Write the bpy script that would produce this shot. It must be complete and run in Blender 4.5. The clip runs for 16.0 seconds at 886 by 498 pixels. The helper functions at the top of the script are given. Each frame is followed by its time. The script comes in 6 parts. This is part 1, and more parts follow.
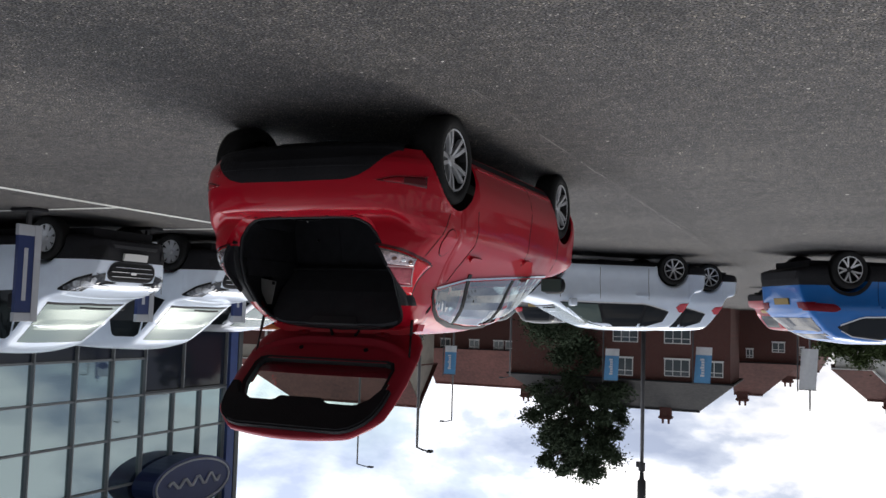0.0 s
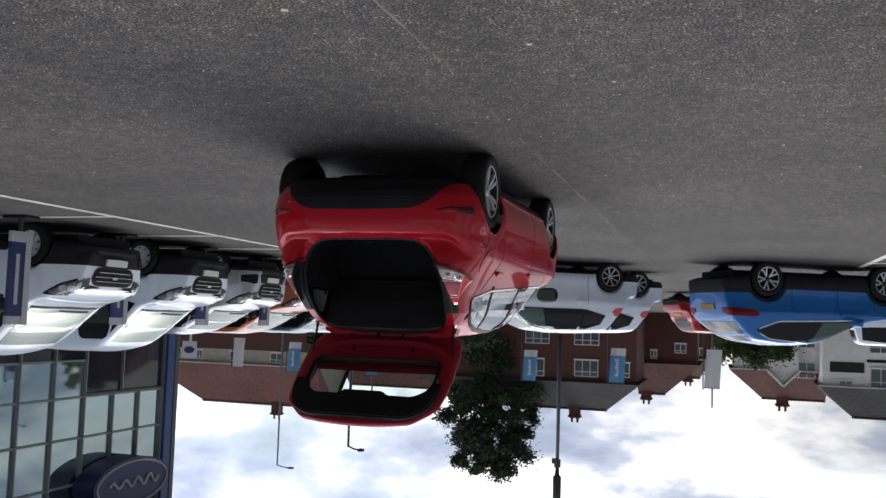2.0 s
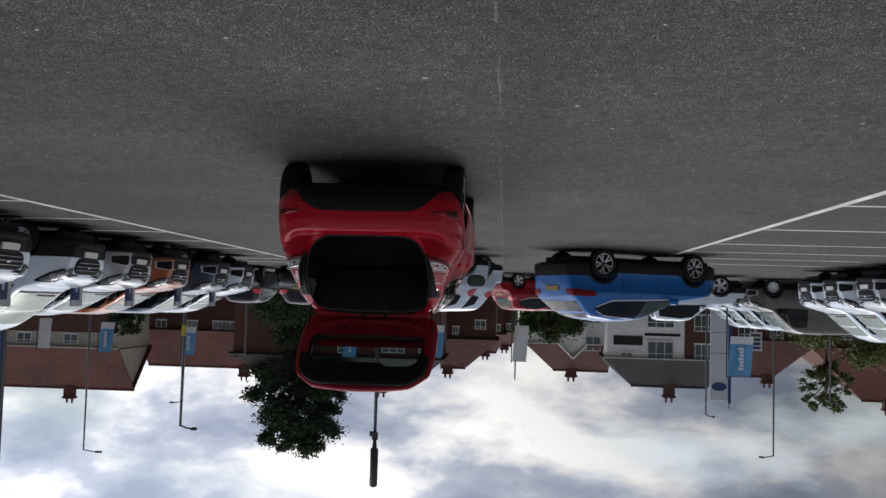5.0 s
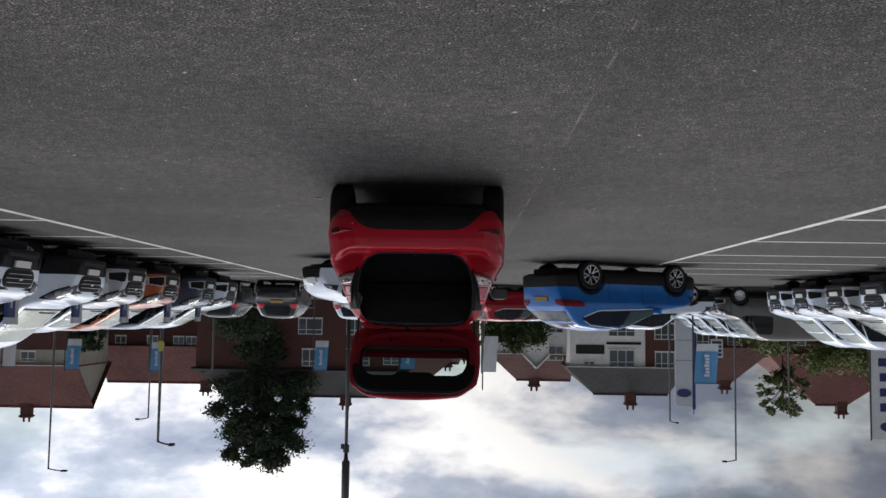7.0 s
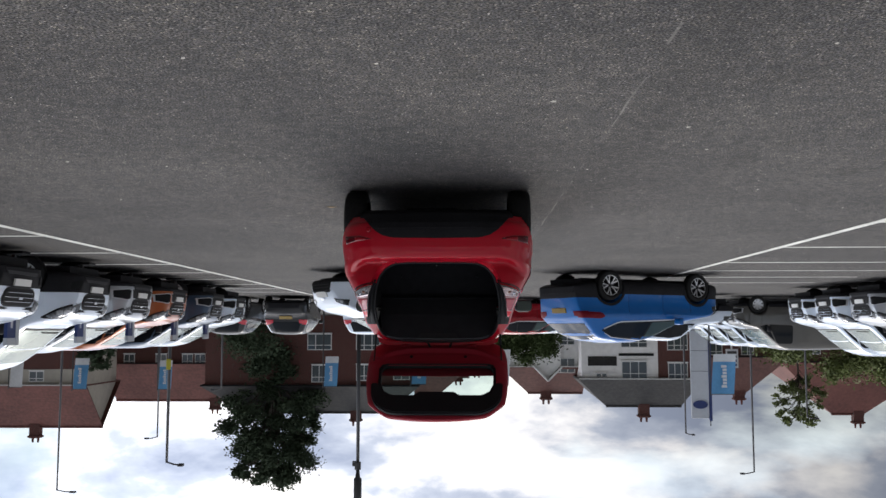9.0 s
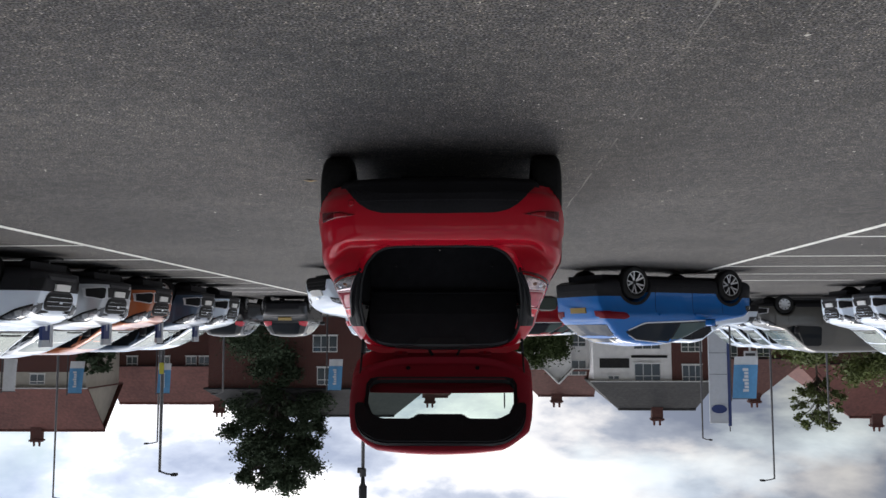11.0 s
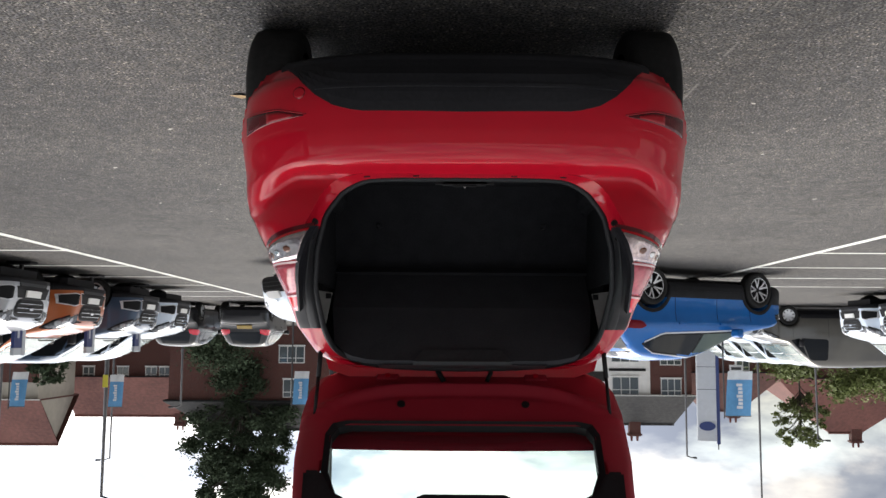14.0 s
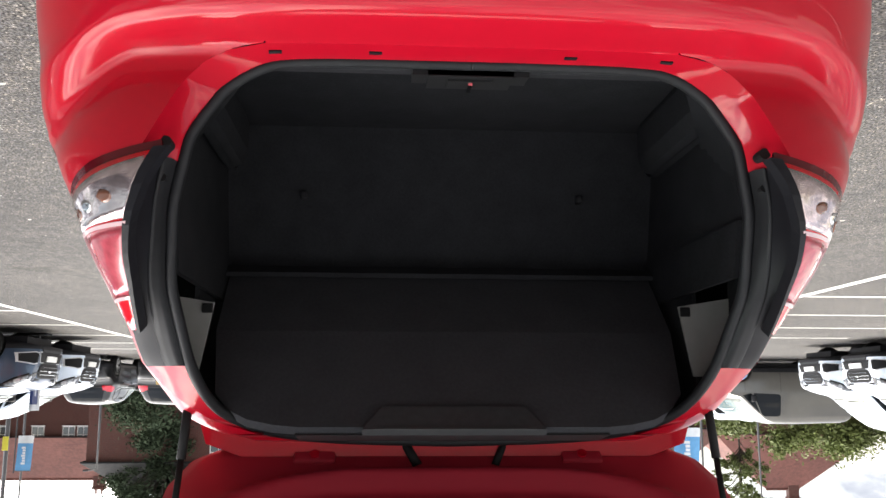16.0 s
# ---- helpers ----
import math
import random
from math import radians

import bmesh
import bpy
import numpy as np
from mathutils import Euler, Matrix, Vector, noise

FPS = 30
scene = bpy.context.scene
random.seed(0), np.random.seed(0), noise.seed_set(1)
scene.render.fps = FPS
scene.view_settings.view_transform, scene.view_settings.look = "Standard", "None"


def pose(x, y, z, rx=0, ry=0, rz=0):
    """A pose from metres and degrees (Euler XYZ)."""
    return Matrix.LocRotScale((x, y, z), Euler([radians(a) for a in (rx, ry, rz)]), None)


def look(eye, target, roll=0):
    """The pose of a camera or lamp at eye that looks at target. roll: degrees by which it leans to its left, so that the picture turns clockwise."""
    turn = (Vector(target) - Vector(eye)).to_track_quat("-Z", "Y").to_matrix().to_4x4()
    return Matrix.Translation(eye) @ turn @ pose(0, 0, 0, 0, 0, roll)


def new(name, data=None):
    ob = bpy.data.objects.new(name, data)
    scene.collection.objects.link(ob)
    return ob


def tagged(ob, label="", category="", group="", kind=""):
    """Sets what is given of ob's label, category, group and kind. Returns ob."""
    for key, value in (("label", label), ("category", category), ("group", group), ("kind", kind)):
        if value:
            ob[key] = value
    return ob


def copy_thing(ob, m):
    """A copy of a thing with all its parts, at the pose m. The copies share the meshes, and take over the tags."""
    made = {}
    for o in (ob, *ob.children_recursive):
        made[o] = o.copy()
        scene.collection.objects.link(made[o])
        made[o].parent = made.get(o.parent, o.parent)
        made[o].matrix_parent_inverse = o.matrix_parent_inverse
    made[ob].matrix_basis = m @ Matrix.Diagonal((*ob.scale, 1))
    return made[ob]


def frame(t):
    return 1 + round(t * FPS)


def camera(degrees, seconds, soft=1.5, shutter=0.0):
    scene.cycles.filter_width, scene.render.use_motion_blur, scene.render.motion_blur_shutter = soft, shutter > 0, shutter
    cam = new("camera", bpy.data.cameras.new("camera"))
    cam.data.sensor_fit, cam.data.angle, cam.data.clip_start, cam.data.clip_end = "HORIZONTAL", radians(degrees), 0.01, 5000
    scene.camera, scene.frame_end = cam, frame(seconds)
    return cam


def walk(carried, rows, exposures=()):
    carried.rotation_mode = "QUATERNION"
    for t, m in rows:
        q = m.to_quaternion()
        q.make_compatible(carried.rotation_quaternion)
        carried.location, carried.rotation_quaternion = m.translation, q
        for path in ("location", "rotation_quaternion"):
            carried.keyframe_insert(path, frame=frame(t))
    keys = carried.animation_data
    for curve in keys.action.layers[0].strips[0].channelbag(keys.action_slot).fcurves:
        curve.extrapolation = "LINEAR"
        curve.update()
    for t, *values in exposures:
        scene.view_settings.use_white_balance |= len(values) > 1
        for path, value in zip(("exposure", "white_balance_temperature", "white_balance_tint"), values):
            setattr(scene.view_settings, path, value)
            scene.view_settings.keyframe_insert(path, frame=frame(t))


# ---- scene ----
cam = camera(53.0, 16.0)
PATH = [
    (0, (0.229, 0.538, 1.367), (1.021, 2.368, 1.219), -178.3),
    (0.5, (0.293, 0.153, 1.383), (0.994, 2.02, 1.233), -179.3),
    (1, (0.475, -0.191, 1.361), (1.038, 1.721, 1.196), -179.4),
    (1.5, (0.575, -0.601, 1.358), (1.138, 1.31, 1.188), -178.7),
    (2, (0.766, -0.92, 1.362), (1.361, 0.983, 1.204), -178.2),
    (2.5, (1.0, -1.222, 1.358), (1.519, 0.704, 1.209), -178.3),
    (3, (1.159, -1.587, 1.378), (1.597, 0.361, 1.26), -178.0),
    (3.5, (1.434, -1.851, 1.374), (1.744, 0.123, 1.289), -178.3),
    (4, (1.602, -2.169, 1.372), (1.835, -0.185, 1.27), -179.2),
    (4.5, (1.833, -2.484, 1.363), (2.029, -0.497, 1.243), -178.8),
    (5, (2.133, -2.719, 1.361), (2.272, -0.727, 1.239), -178.4),
    (5.2, (2.235, -2.788, 1.332), (2.352, -0.795, 1.213), -178.4),
    (7.5, (3.119, -3.343, 1.374), (3.151, -1.349, 1.212), -179.3),
    (8, (3.182, -3.24, 1.363), (3.206, -1.248, 1.186), -179.6),
    (8.5, (3.216, -2.99, 1.339), (3.217, -1.0, 1.142), 179.9),
    (9, (3.161, -2.662, 1.36), (3.215, -0.67, 1.18), -180.0),
    (9.2, (3.181, -2.441, 1.333), (3.265, -0.45, 1.168), -179.7),
    (11.3, (3.197, -0.458, 1.353), (3.269, 1.532, 1.169), 179.9),
    (11.5, (3.211, -0.26, 1.361), (3.301, 1.73, 1.187), -179.8),
    (12, (3.298, 0.232, 1.362), (3.379, 2.224, 1.201), -179.29),
    (12.5, (3.345, 0.771, 1.372), (3.386, 2.763, 1.204), -179.6),
    (13, (3.435, 1.279, 1.347), (3.451, 3.272, 1.169), -179.85),
    (13.5, (3.489, 1.758, 1.357), (3.467, 3.749, 1.169), -179.79),
    (14, (3.520, 2.243, 1.365), (3.526, 4.232, 1.157), -179.68),
    (14.5, (3.589, 2.709, 1.378), (3.589, 4.693, 1.126), -179.35),
    (15, (3.572, 3.150, 1.377), (3.560, 5.128, 1.084), 180.05),
    (15.5, (3.586, 3.577, 1.382), (3.552, 5.552, 1.068), 179.6),
    (16, (3.617, 3.987, 1.381), (3.48, 5.955, 1.048), -179.9),
]
EXPOSURES = [(0, -0.12, 6500, 10), (1, -0.29, 6500, 10), (2, -0.19, 6500, 10), (3, -0.17, 6500, 10), (4, -0.72, 6500, 10), (5.2, -0.67, 6500, 10), (7.3, -0.55, 6500, 10), (8, -0.6, 6500, 10), (8.5, -0.4, 6500, 10), (9, -0.1, 6500, 10), (11.5, -0.15, 6500, 10), (12.5, -0.1, 6500, 10), (13.5, 0.46, 6700, 10), (14, 0.68, 6900, 9), (15, 1.4, 7200, 9), (16, 1.63, 7100, 9)]
walk(cam, [(t, look(eye, target, roll)) for t, eye, target, roll in PATH], EXPOSURES)

# ---- world, sun, exposure ----
world = bpy.data.worlds.new("sky")
scene.world = world
world.use_nodes = True
wn, wl = world.node_tree.nodes, world.node_tree.links
wn.clear()
w_out, w_bg = wn.new("ShaderNodeOutputWorld"), wn.new("ShaderNodeBackground")
w_sky = wn.new("ShaderNodeTexSky")
w_sky.sky_type, w_sky.sun_disc = "NISHITA", False
w_sky.sun_elevation, w_sky.sun_rotation = radians(42), radians(-7)
w_co, w_map = wn.new("ShaderNodeTexCoord"), wn.new("ShaderNodeMapping")
w_map.inputs["Scale"].default_value = (1.0, 1.0, 2.1)
w_map.inputs["Location"].default_value = (0.35, 0.1, 0.0)


def sky_noise(scale, detail, rough, twist):
    t = wn.new("ShaderNodeTexNoise")
    t.inputs["Scale"].default_value, t.inputs["Detail"].default_value = scale, detail
    t.inputs["Roughness"].default_value, t.inputs["Distortion"].default_value = rough, twist
    wl.new(w_map.outputs["Vector"], t.inputs["Vector"])
    return t.outputs["Fac"]


def sky_ramp(source, stops):
    r = wn.new("ShaderNodeValToRGB")
    while len(r.color_ramp.elements) < len(stops):
        r.color_ramp.elements.new(0.5)
    for el, (p, c) in zip(r.color_ramp.elements, stops):
        el.position, el.color = p, (*c, 1)
    wl.new(source, r.inputs["Fac"])
    return r.outputs["Color"]


def sky_mix(kind, fac, a, b):
    x = wn.new("ShaderNodeMix")
    x.data_type, x.blend_type = "RGBA", kind
    if isinstance(fac, float):
        x.inputs[0].default_value = fac
    else:
        wl.new(fac, x.inputs[0])
    wl.new(a, x.inputs[6])
    wl.new(b, x.inputs[7])
    return x.outputs[2]


wl.new(w_co.outputs["Generated"], w_map.inputs["Vector"])
cover = sky_ramp(sky_noise(2.2, 8.0, 0.52, 0.3), [(0.33, (0, 0, 0)), (0.44, (1, 1, 1))])
tone = sky_ramp(sky_noise(4.6, 12.0, 0.54, 0.15), [(0.41, (10.4, 10.2, 10.0)), (0.47, (7.6, 7.6, 7.9)), (0.53, (4.3, 4.7, 5.6)), (0.61, (2.8, 3.2, 4.2))])
w_dot = wn.new("ShaderNodeVectorMath")
w_dot.operation = "DOT_PRODUCT"
w_dot.inputs[1].default_value = Vector((0.75, 0.50, 0.45)).normalized()
wl.new(w_co.outputs["Generated"], w_dot.inputs[0])
w_glow = wn.new("ShaderNodeMapRange")
w_glow.inputs["From Min"].default_value, w_glow.inputs["From Max"].default_value = 0.25, 0.95
w_glow.inputs["To Min"].default_value, w_glow.inputs["To Max"].default_value = 0.47, 2.0
wl.new(w_dot.outputs["Value"], w_glow.inputs["Value"])
w_up, w_high = wn.new("ShaderNodeSeparateXYZ"), wn.new("ShaderNodeMapRange")
wl.new(w_co.outputs["Generated"], w_up.inputs[0])
wl.new(w_up.outputs["Z"], w_high.inputs["Value"])
w_high.inputs["From Min"].default_value, w_high.inputs["From Max"].default_value = 0.12, 0.75
w_high.inputs["To Min"].default_value, w_high.inputs["To Max"].default_value = 1.10, 1.75
clouds = sky_mix("MULTIPLY", 1.0, sky_mix("MULTIPLY", 1.0, tone, w_glow.outputs["Result"]), w_high.outputs["Result"])
wl.new(sky_mix("MIX", cover, w_sky.outputs["Color"], clouds), w_bg.inputs["Color"])
wl.new(w_bg.outputs["Background"], w_out.inputs["Surface"])
w_bg.inputs["Strength"].default_value = 0.12

sun = new("sun", bpy.data.lights.new("sun", "SUN"))
sun.data.energy, sun.data.angle, sun.data.color = 1.3, radians(22), (1.0, 0.95, 0.88)
sun.matrix_world = look((-9, 72, 66), (0, 0, 0))


# ---- materials ----
def material(name, colour, rough=0.6, metal=0.0, grain=0.0, scale=20.0, bump=0.0, coat=0.0, colour2=None, spec=0.5, big=None, emit=None):
    """Principled surface with two scales of noise in colour and relief."""
    m = bpy.data.materials.new(name)
    m.use_nodes = True
    n, l = m.node_tree.nodes, m.node_tree.links
    b = n["Principled BSDF"]
    b.inputs["Base Color"].default_value = (*colour, 1)
    b.inputs["Roughness"].default_value, b.inputs["Metallic"].default_value = rough, metal
    b.inputs["Specular IOR Level"].default_value = spec
    b.inputs["Coat Weight"].default_value, b.inputs["Coat Roughness"].default_value = coat, 0.04
    if grain or colour2:
        co = n.new("ShaderNodeTexCoord")
        a, c = n.new("ShaderNodeTexNoise"), n.new("ShaderNodeTexNoise")
        a.inputs["Scale"].default_value, a.inputs["Detail"].default_value = scale, 6
        c.inputs["Scale"].default_value, c.inputs["Detail"].default_value = (big or scale * 0.08), 4
        l.new(co.outputs["Object"], a.inputs["Vector"])
        l.new(co.outputs["Object"], c.inputs["Vector"])
        mid = n.new("ShaderNodeMath")
        mid.operation = "ADD"
        l.new(a.outputs["Fac"], mid.inputs[0])
        l.new(c.outputs["Fac"], mid.inputs[1])
        r = n.new("ShaderNodeMapRange")
        r.inputs["From Min"].default_value, r.inputs["From Max"].default_value = 0.7, 1.3
        l.new(mid.outputs[0], r.inputs["Value"])
        mx = n.new("ShaderNodeMix")
        mx.data_type = "RGBA"
        lo = tuple(max(0, v * (1 - grain)) for v in colour)
        hi = colour2 or tuple(min(1, v * (1 + grain)) for v in colour)
        mx.inputs[6].default_value, mx.inputs[7].default_value = (*lo, 1), (*hi, 1)
        l.new(r.outputs["Result"], mx.inputs[0])
        l.new(mx.outputs[2], b.inputs["Base Color"])
        if bump:
            bp = n.new("ShaderNodeBump")
            bp.inputs["Strength"].default_value, bp.inputs["Distance"].default_value = bump, 0.01
            l.new(a.outputs["Fac"], bp.inputs["Height"])
            l.new(bp.outputs["Normal"], b.inputs["Normal"])
    if emit:
        b.inputs["Emission Color"].default_value, b.inputs["Emission Strength"].default_value = (*colour, 1), emit
    return m


def asphalt_material():
    m = bpy.data.materials.new("asphalt")
    m.use_nodes = True
    n, l = m.node_tree.nodes, m.node_tree.links
    b = n["Principled BSDF"]
    co = n.new("ShaderNodeTexCoord")

    def noise_at(s, d=3.0):
        t = n.new("ShaderNodeTexNoise")
        t.inputs["Scale"].default_value, t.inputs["Detail"].default_value = s, d
        l.new(co.outputs["Object"], t.inputs["Vector"])
        return t.outputs["Fac"]

    def ramp(src, lo, hi, c0, c1):
        r = n.new("ShaderNodeValToRGB")
        r.color_ramp.elements[0].position, r.color_ramp.elements[1].position = lo, hi
        r.color_ramp.elements[0].color, r.color_ramp.elements[1].color = (*c0, 1), (*c1, 1)
        l.new(src, r.inputs["Fac"])
        return r.outputs["Color"]

    def mix(kind, fac, a, c):
        x = n.new("ShaderNodeMix")
        x.data_type, x.blend_type = "RGBA", kind
        x.inputs[0].default_value = fac
        l.new(a, x.inputs[6])
        l.new(c, x.inputs[7])
        return x.outputs[2]
    grit = ramp(noise_at(78, 9), 0.405, 0.595, (0.003, 0.003, 0.0032), (0.111, 0.108, 0.105))
    vor = n.new("ShaderNodeTexVoronoi")
    vor.inputs["Scale"].default_value = 125
    l.new(co.outputs["Object"], vor.inputs["Vector"])
    chip = n.new("ShaderNodeSeparateColor")
    l.new(vor.outputs["Color"], chip.inputs["Color"])
    stones = ramp(chip.outputs["Red"], 0.955, 0.99, (0, 0, 0), (0.24, 0.225, 0.195))
    patch = ramp(noise_at(0.33, 5), 0.35, 0.68, (0.74, 0.74, 0.75), (1.16, 1.15, 1.12))
    stain = ramp(noise_at(1.7, 6), 0.28, 0.42, (0.72, 0.72, 0.72), (1, 1, 1))
    c = mix("ADD", 1.0, grit, stones)
    blotch = ramp(noise_at(14, 6), 0.34, 0.66, (0.66, 0.66, 0.69), (1.34, 1.32, 1.27))
    c = mix("MULTIPLY", 1.0, c, blotch)
    c = mix("MULTIPLY", 1.0, c, ramp(noise_at(4.5, 6), 0.33, 0.67, (0.82, 0.83, 0.86), (1.18, 1.16, 1.12)))
    # worn darker band along the joint of two strips
    axes, wob, band = n.new("ShaderNodeSeparateXYZ"), n.new("ShaderNodeMath"), n.new("ShaderNodeValToRGB")
    l.new(co.outputs["Object"], axes.inputs[0])
    wob.operation = "MULTIPLY_ADD"
    wob.inputs[1].default_value = 0.16
    l.new(noise_at(2.2, 5), wob.inputs[0])
    l.new(axes.outputs["X"], wob.inputs[2])
    scaled = n.new("ShaderNodeMapRange")
    scaled.inputs["From Min"].default_value, scaled.inputs["From Max"].default_value = 1.4, 2.6
    l.new(wob.outputs[0], scaled.inputs["Value"])
    l.new(scaled.outputs["Result"], band.inputs["Fac"])
    while len(band.color_ramp.elements) < 4:
        band.color_ramp.elements.new(0.5)
    for el, (p, q) in zip(band.color_ramp.elements, ((0.15, 0.98), (0.52, 0.80), (0.70, 0.84), (0.74, 1.0))):
        el.position, el.color = p, (q, q, q, 1)
    c = mix("MULTIPLY", 1.0, c, band.outputs["Color"])
    hue = ramp(noise_at(38, 3), 0.36, 0.64, (0.95, 0.96, 1.07), (1.06, 1.01, 0.93))
    c = mix("MULTIPLY", 1.0, c, hue)
    c = mix("MULTIPLY", 1.0, c, patch)
    c = mix("MULTIPLY", 1.0, c, stain)
    l.new(c, b.inputs["Base Color"])
    b.inputs["Roughness"].default_value = 0.86
    b.inputs["Specular IOR Level"].default_value = 0.35
    bp = n.new("ShaderNodeBump")
    bp.inputs["Strength"].default_value, bp.inputs["Distance"].default_value = 0.9, 0.010
    l.new(noise_at(85, 4), bp.inputs["Height"])
    l.new(bp.outputs["Normal"], b.inputs["Normal"])
    return m


def clear_glass(name, tint, sheen=0.08):
    """Thin car glazing: mostly see-through, with a mirror-like sheen."""
    m = bpy.data.materials.new(name)
    m.use_nodes = True
    n, l = m.node_tree.nodes, m.node_tree.links
    n.clear()
    out, mx, tr, gl, fr, pw, mr = (n.new("ShaderNode" + k) for k in ("OutputMaterial", "MixShader", "BsdfTransparent", "BsdfGlossy", "LayerWeight", "Math", "MapRange"))
    tr.inputs["Color"].default_value = (*tint, 1)
    gl.inputs["Roughness"].default_value = 0.02
    gl.inputs["Color"].default_value = (0.95, 0.97, 0.97, 1)
    pw.operation = "POWER"
    pw.inputs[1].default_value = 3.0
    mr.inputs["To Min"].default_value, mr.inputs["To Max"].default_value = sheen, 0.9
    l.new(fr.outputs["Facing"], pw.inputs[0])
    l.new(pw.outputs[0], mr.inputs["Value"])
    l.new(mr.outputs["Result"], mx.inputs[0])
    l.new(tr.outputs["BSDF"], mx.inputs[1])
    l.new(gl.outputs["BSDF"], mx.inputs[2])
    l.new(mx.outputs["Shader"], out.inputs["Surface"])
    return m


def tile_material(name, c0, c1, rows_per_m):
    """Roof covering: courses across the slope with broken colour."""
    m = material(name, c0, 0.85, grain=0.25, scale=3.0, colour2=c1)
    n, l = m.node_tree.nodes, m.node_tree.links
    wv, co, bp = n.new("ShaderNodeTexWave"), n.new("ShaderNodeTexCoord"), n.new("ShaderNodeBump")
    wv.wave_type, wv.bands_direction, wv.wave_profile = "BANDS", "Z", "SAW"
    wv.inputs["Scale"].default_value = rows_per_m
    wv.inputs["Distortion"].default_value = 0.6
    bp.inputs["Strength"].default_value, bp.inputs["Distance"].default_value = 0.8, 0.05
    l.new(co.outputs["Object"], wv.inputs["Vector"])
    l.new(wv.outputs["Fac"], bp.inputs["Height"])
    l.new(bp.outputs["Normal"], n["Principled BSDF"].inputs["Normal"])
    return m


def brick_material():
    m = bpy.data.materials.new("brick_wall")
    m.use_nodes = True
    n, l = m.node_tree.nodes, m.node_tree.links
    br, co, mp = n.new("ShaderNodeTexBrick"), n.new("ShaderNodeTexCoord"), n.new("ShaderNodeMapping")
    mp.inputs["Rotation"].default_value = (radians(90), 0, 0)
    br.inputs["Color1"].default_value, br.inputs["Color2"].default_value = (0.125, 0.043, 0.035, 1), (0.082, 0.033, 0.028, 1)
    br.inputs["Mortar"].default_value = (0.13, 0.10, 0.085, 1)
    br.inputs["Scale"].default_value, br.inputs["Mortar Size"].default_value = 4.4, 0.012
    l.new(co.outputs["Object"], mp.inputs["Vector"])
    l.new(mp.outputs["Vector"], br.inputs["Vector"])
    l.new(br.outputs["Color"], n["Principled BSDF"].inputs["Base Color"])
    n["Principled BSDF"].inputs["Roughness"].default_value = 0.9
    return m


def paint(name, colour, metal=0.0, rough=0.32, coat=0.8):
    return material(name, colour, rough, metal, grain=0.05, scale=5.0, coat=coat)


ASPHALT = asphalt_material()
LINE = material("road_paint", (0.62, 0.62, 0.58), 0.8, grain=0.35, scale=18, bump=0.2)
JOINT = material("tar_joint", (0.105, 0.10, 0.092), 0.9, grain=0.7, scale=30, big=1.5)
PEBBLE = material("pale_grit", (0.42, 0.40, 0.36), 0.9, grain=0.4, scale=60)
RED = material("red_paint", (0.455, 0.0036, 0.0175), 0.40, 0.0, grain=0.04, scale=5.0, coat=0.58, spec=0.12)
SHELFCLOTH = material("shelf_cloth", (0.048, 0.049, 0.055), 0.95, spec=0.1, grain=0.12, scale=120, bump=0.1)
# the car's red again, with the light under the raised gate put into its colour
REDSHADED = material("red_paint_shaded", (0.34, 0.016, 0.033), 0.45, 0.0, grain=0.06, scale=5.0, spec=0.4)
REFLECTOR = material("dark_red_reflector", (0.085, 0.002, 0.006), 0.15, spec=0.5)
WHITE = paint("white_paint", (0.76, 0.85, 0.97))
SILVER = paint("silver_paint", (0.50, 0.52, 0.55), 0.5, 0.3)
BLUE = material("blue_paint", (0.004, 0.125, 0.42), 0.36, 0.1, grain=0.05, scale=5.0, coat=0.55, spec=0.2)
NAVY = paint("navy_paint", (0.045, 0.075, 0.125), 0.4)
ORANGE = paint("orange_paint", (0.42, 0.11, 0.03), 0.3)
BLACKCAR = paint("black_paint", (0.012, 0.012, 0.013), coat=0.35)
GREYVAN = paint("grey_paint", (0.10, 0.095, 0.085), 0.4)
DARKRED = material("dark_red_paint", (0.30, 0.006, 0.014), 0.38, grain=0.05, scale=5.0, coat=0.35, spec=0.15)
PLASTIC = material("black_plastic", (0.0195, 0.0195, 0.022), 0.6, spec=0.15, grain=0.2, scale=60, bump=0.1)
SEAL = material("rubber_seal", (0.014, 0.0145, 0.0165), 0.5, spec=0.22, grain=0.2, scale=40)
CARPET = material("black_carpet", (0.020, 0.0205, 0.023), 0.95, spec=0.08, grain=0.2, scale=160, bump=0.2)
TRIM = material("grey_trim", (0.046, 0.047, 0.051), 0.6, spec=0.25, grain=0.15, scale=60)
PALETRIM = material("pale_pillar_trim", (0.24, 0.24, 0.235), 0.75, grain=0.06, scale=30)
JAMBGLOSS = material("glossy_black_jamb", (0.012, 0.012, 0.015), 0.45, spec=0.14)
BULB = material("amber_bulb", (0.16, 0.06, 0.035), 0.2, spec=0.5, coat=0.5)
LAMPEDGE = material("pale_lens_rim", (0.62, 0.42, 0.44), 0.2, spec=0.5, coat=0.4)
RUBBER = material("tyre_rubber", (0.018, 0.018, 0.018), 0.8, spec=0.2, grain=0.3, scale=40, bump=0.2)
ALLOY = material("alloy", (0.66, 0.67, 0.69), 0.32, 0.45, grain=0.06, scale=12)
DARKALLOY = material("dark_alloy", (0.03, 0.03, 0.032), 0.35, 0.5)
CHROME = material("chrome", (0.75, 0.76, 0.78), 0.12, 1.0)
DARKGLASS = material("dark_glass", (0.010, 0.012, 0.014), 0.05, 0.0, spec=0.25)
DOORGLASS = material("door_glass", (0.075, 0.105, 0.095), 0.06, 0.35, spec=0.5)
SCREEN = material("windscreen_glass", (0.125, 0.165, 0.145), 0.22, 0.36, spec=0.45)
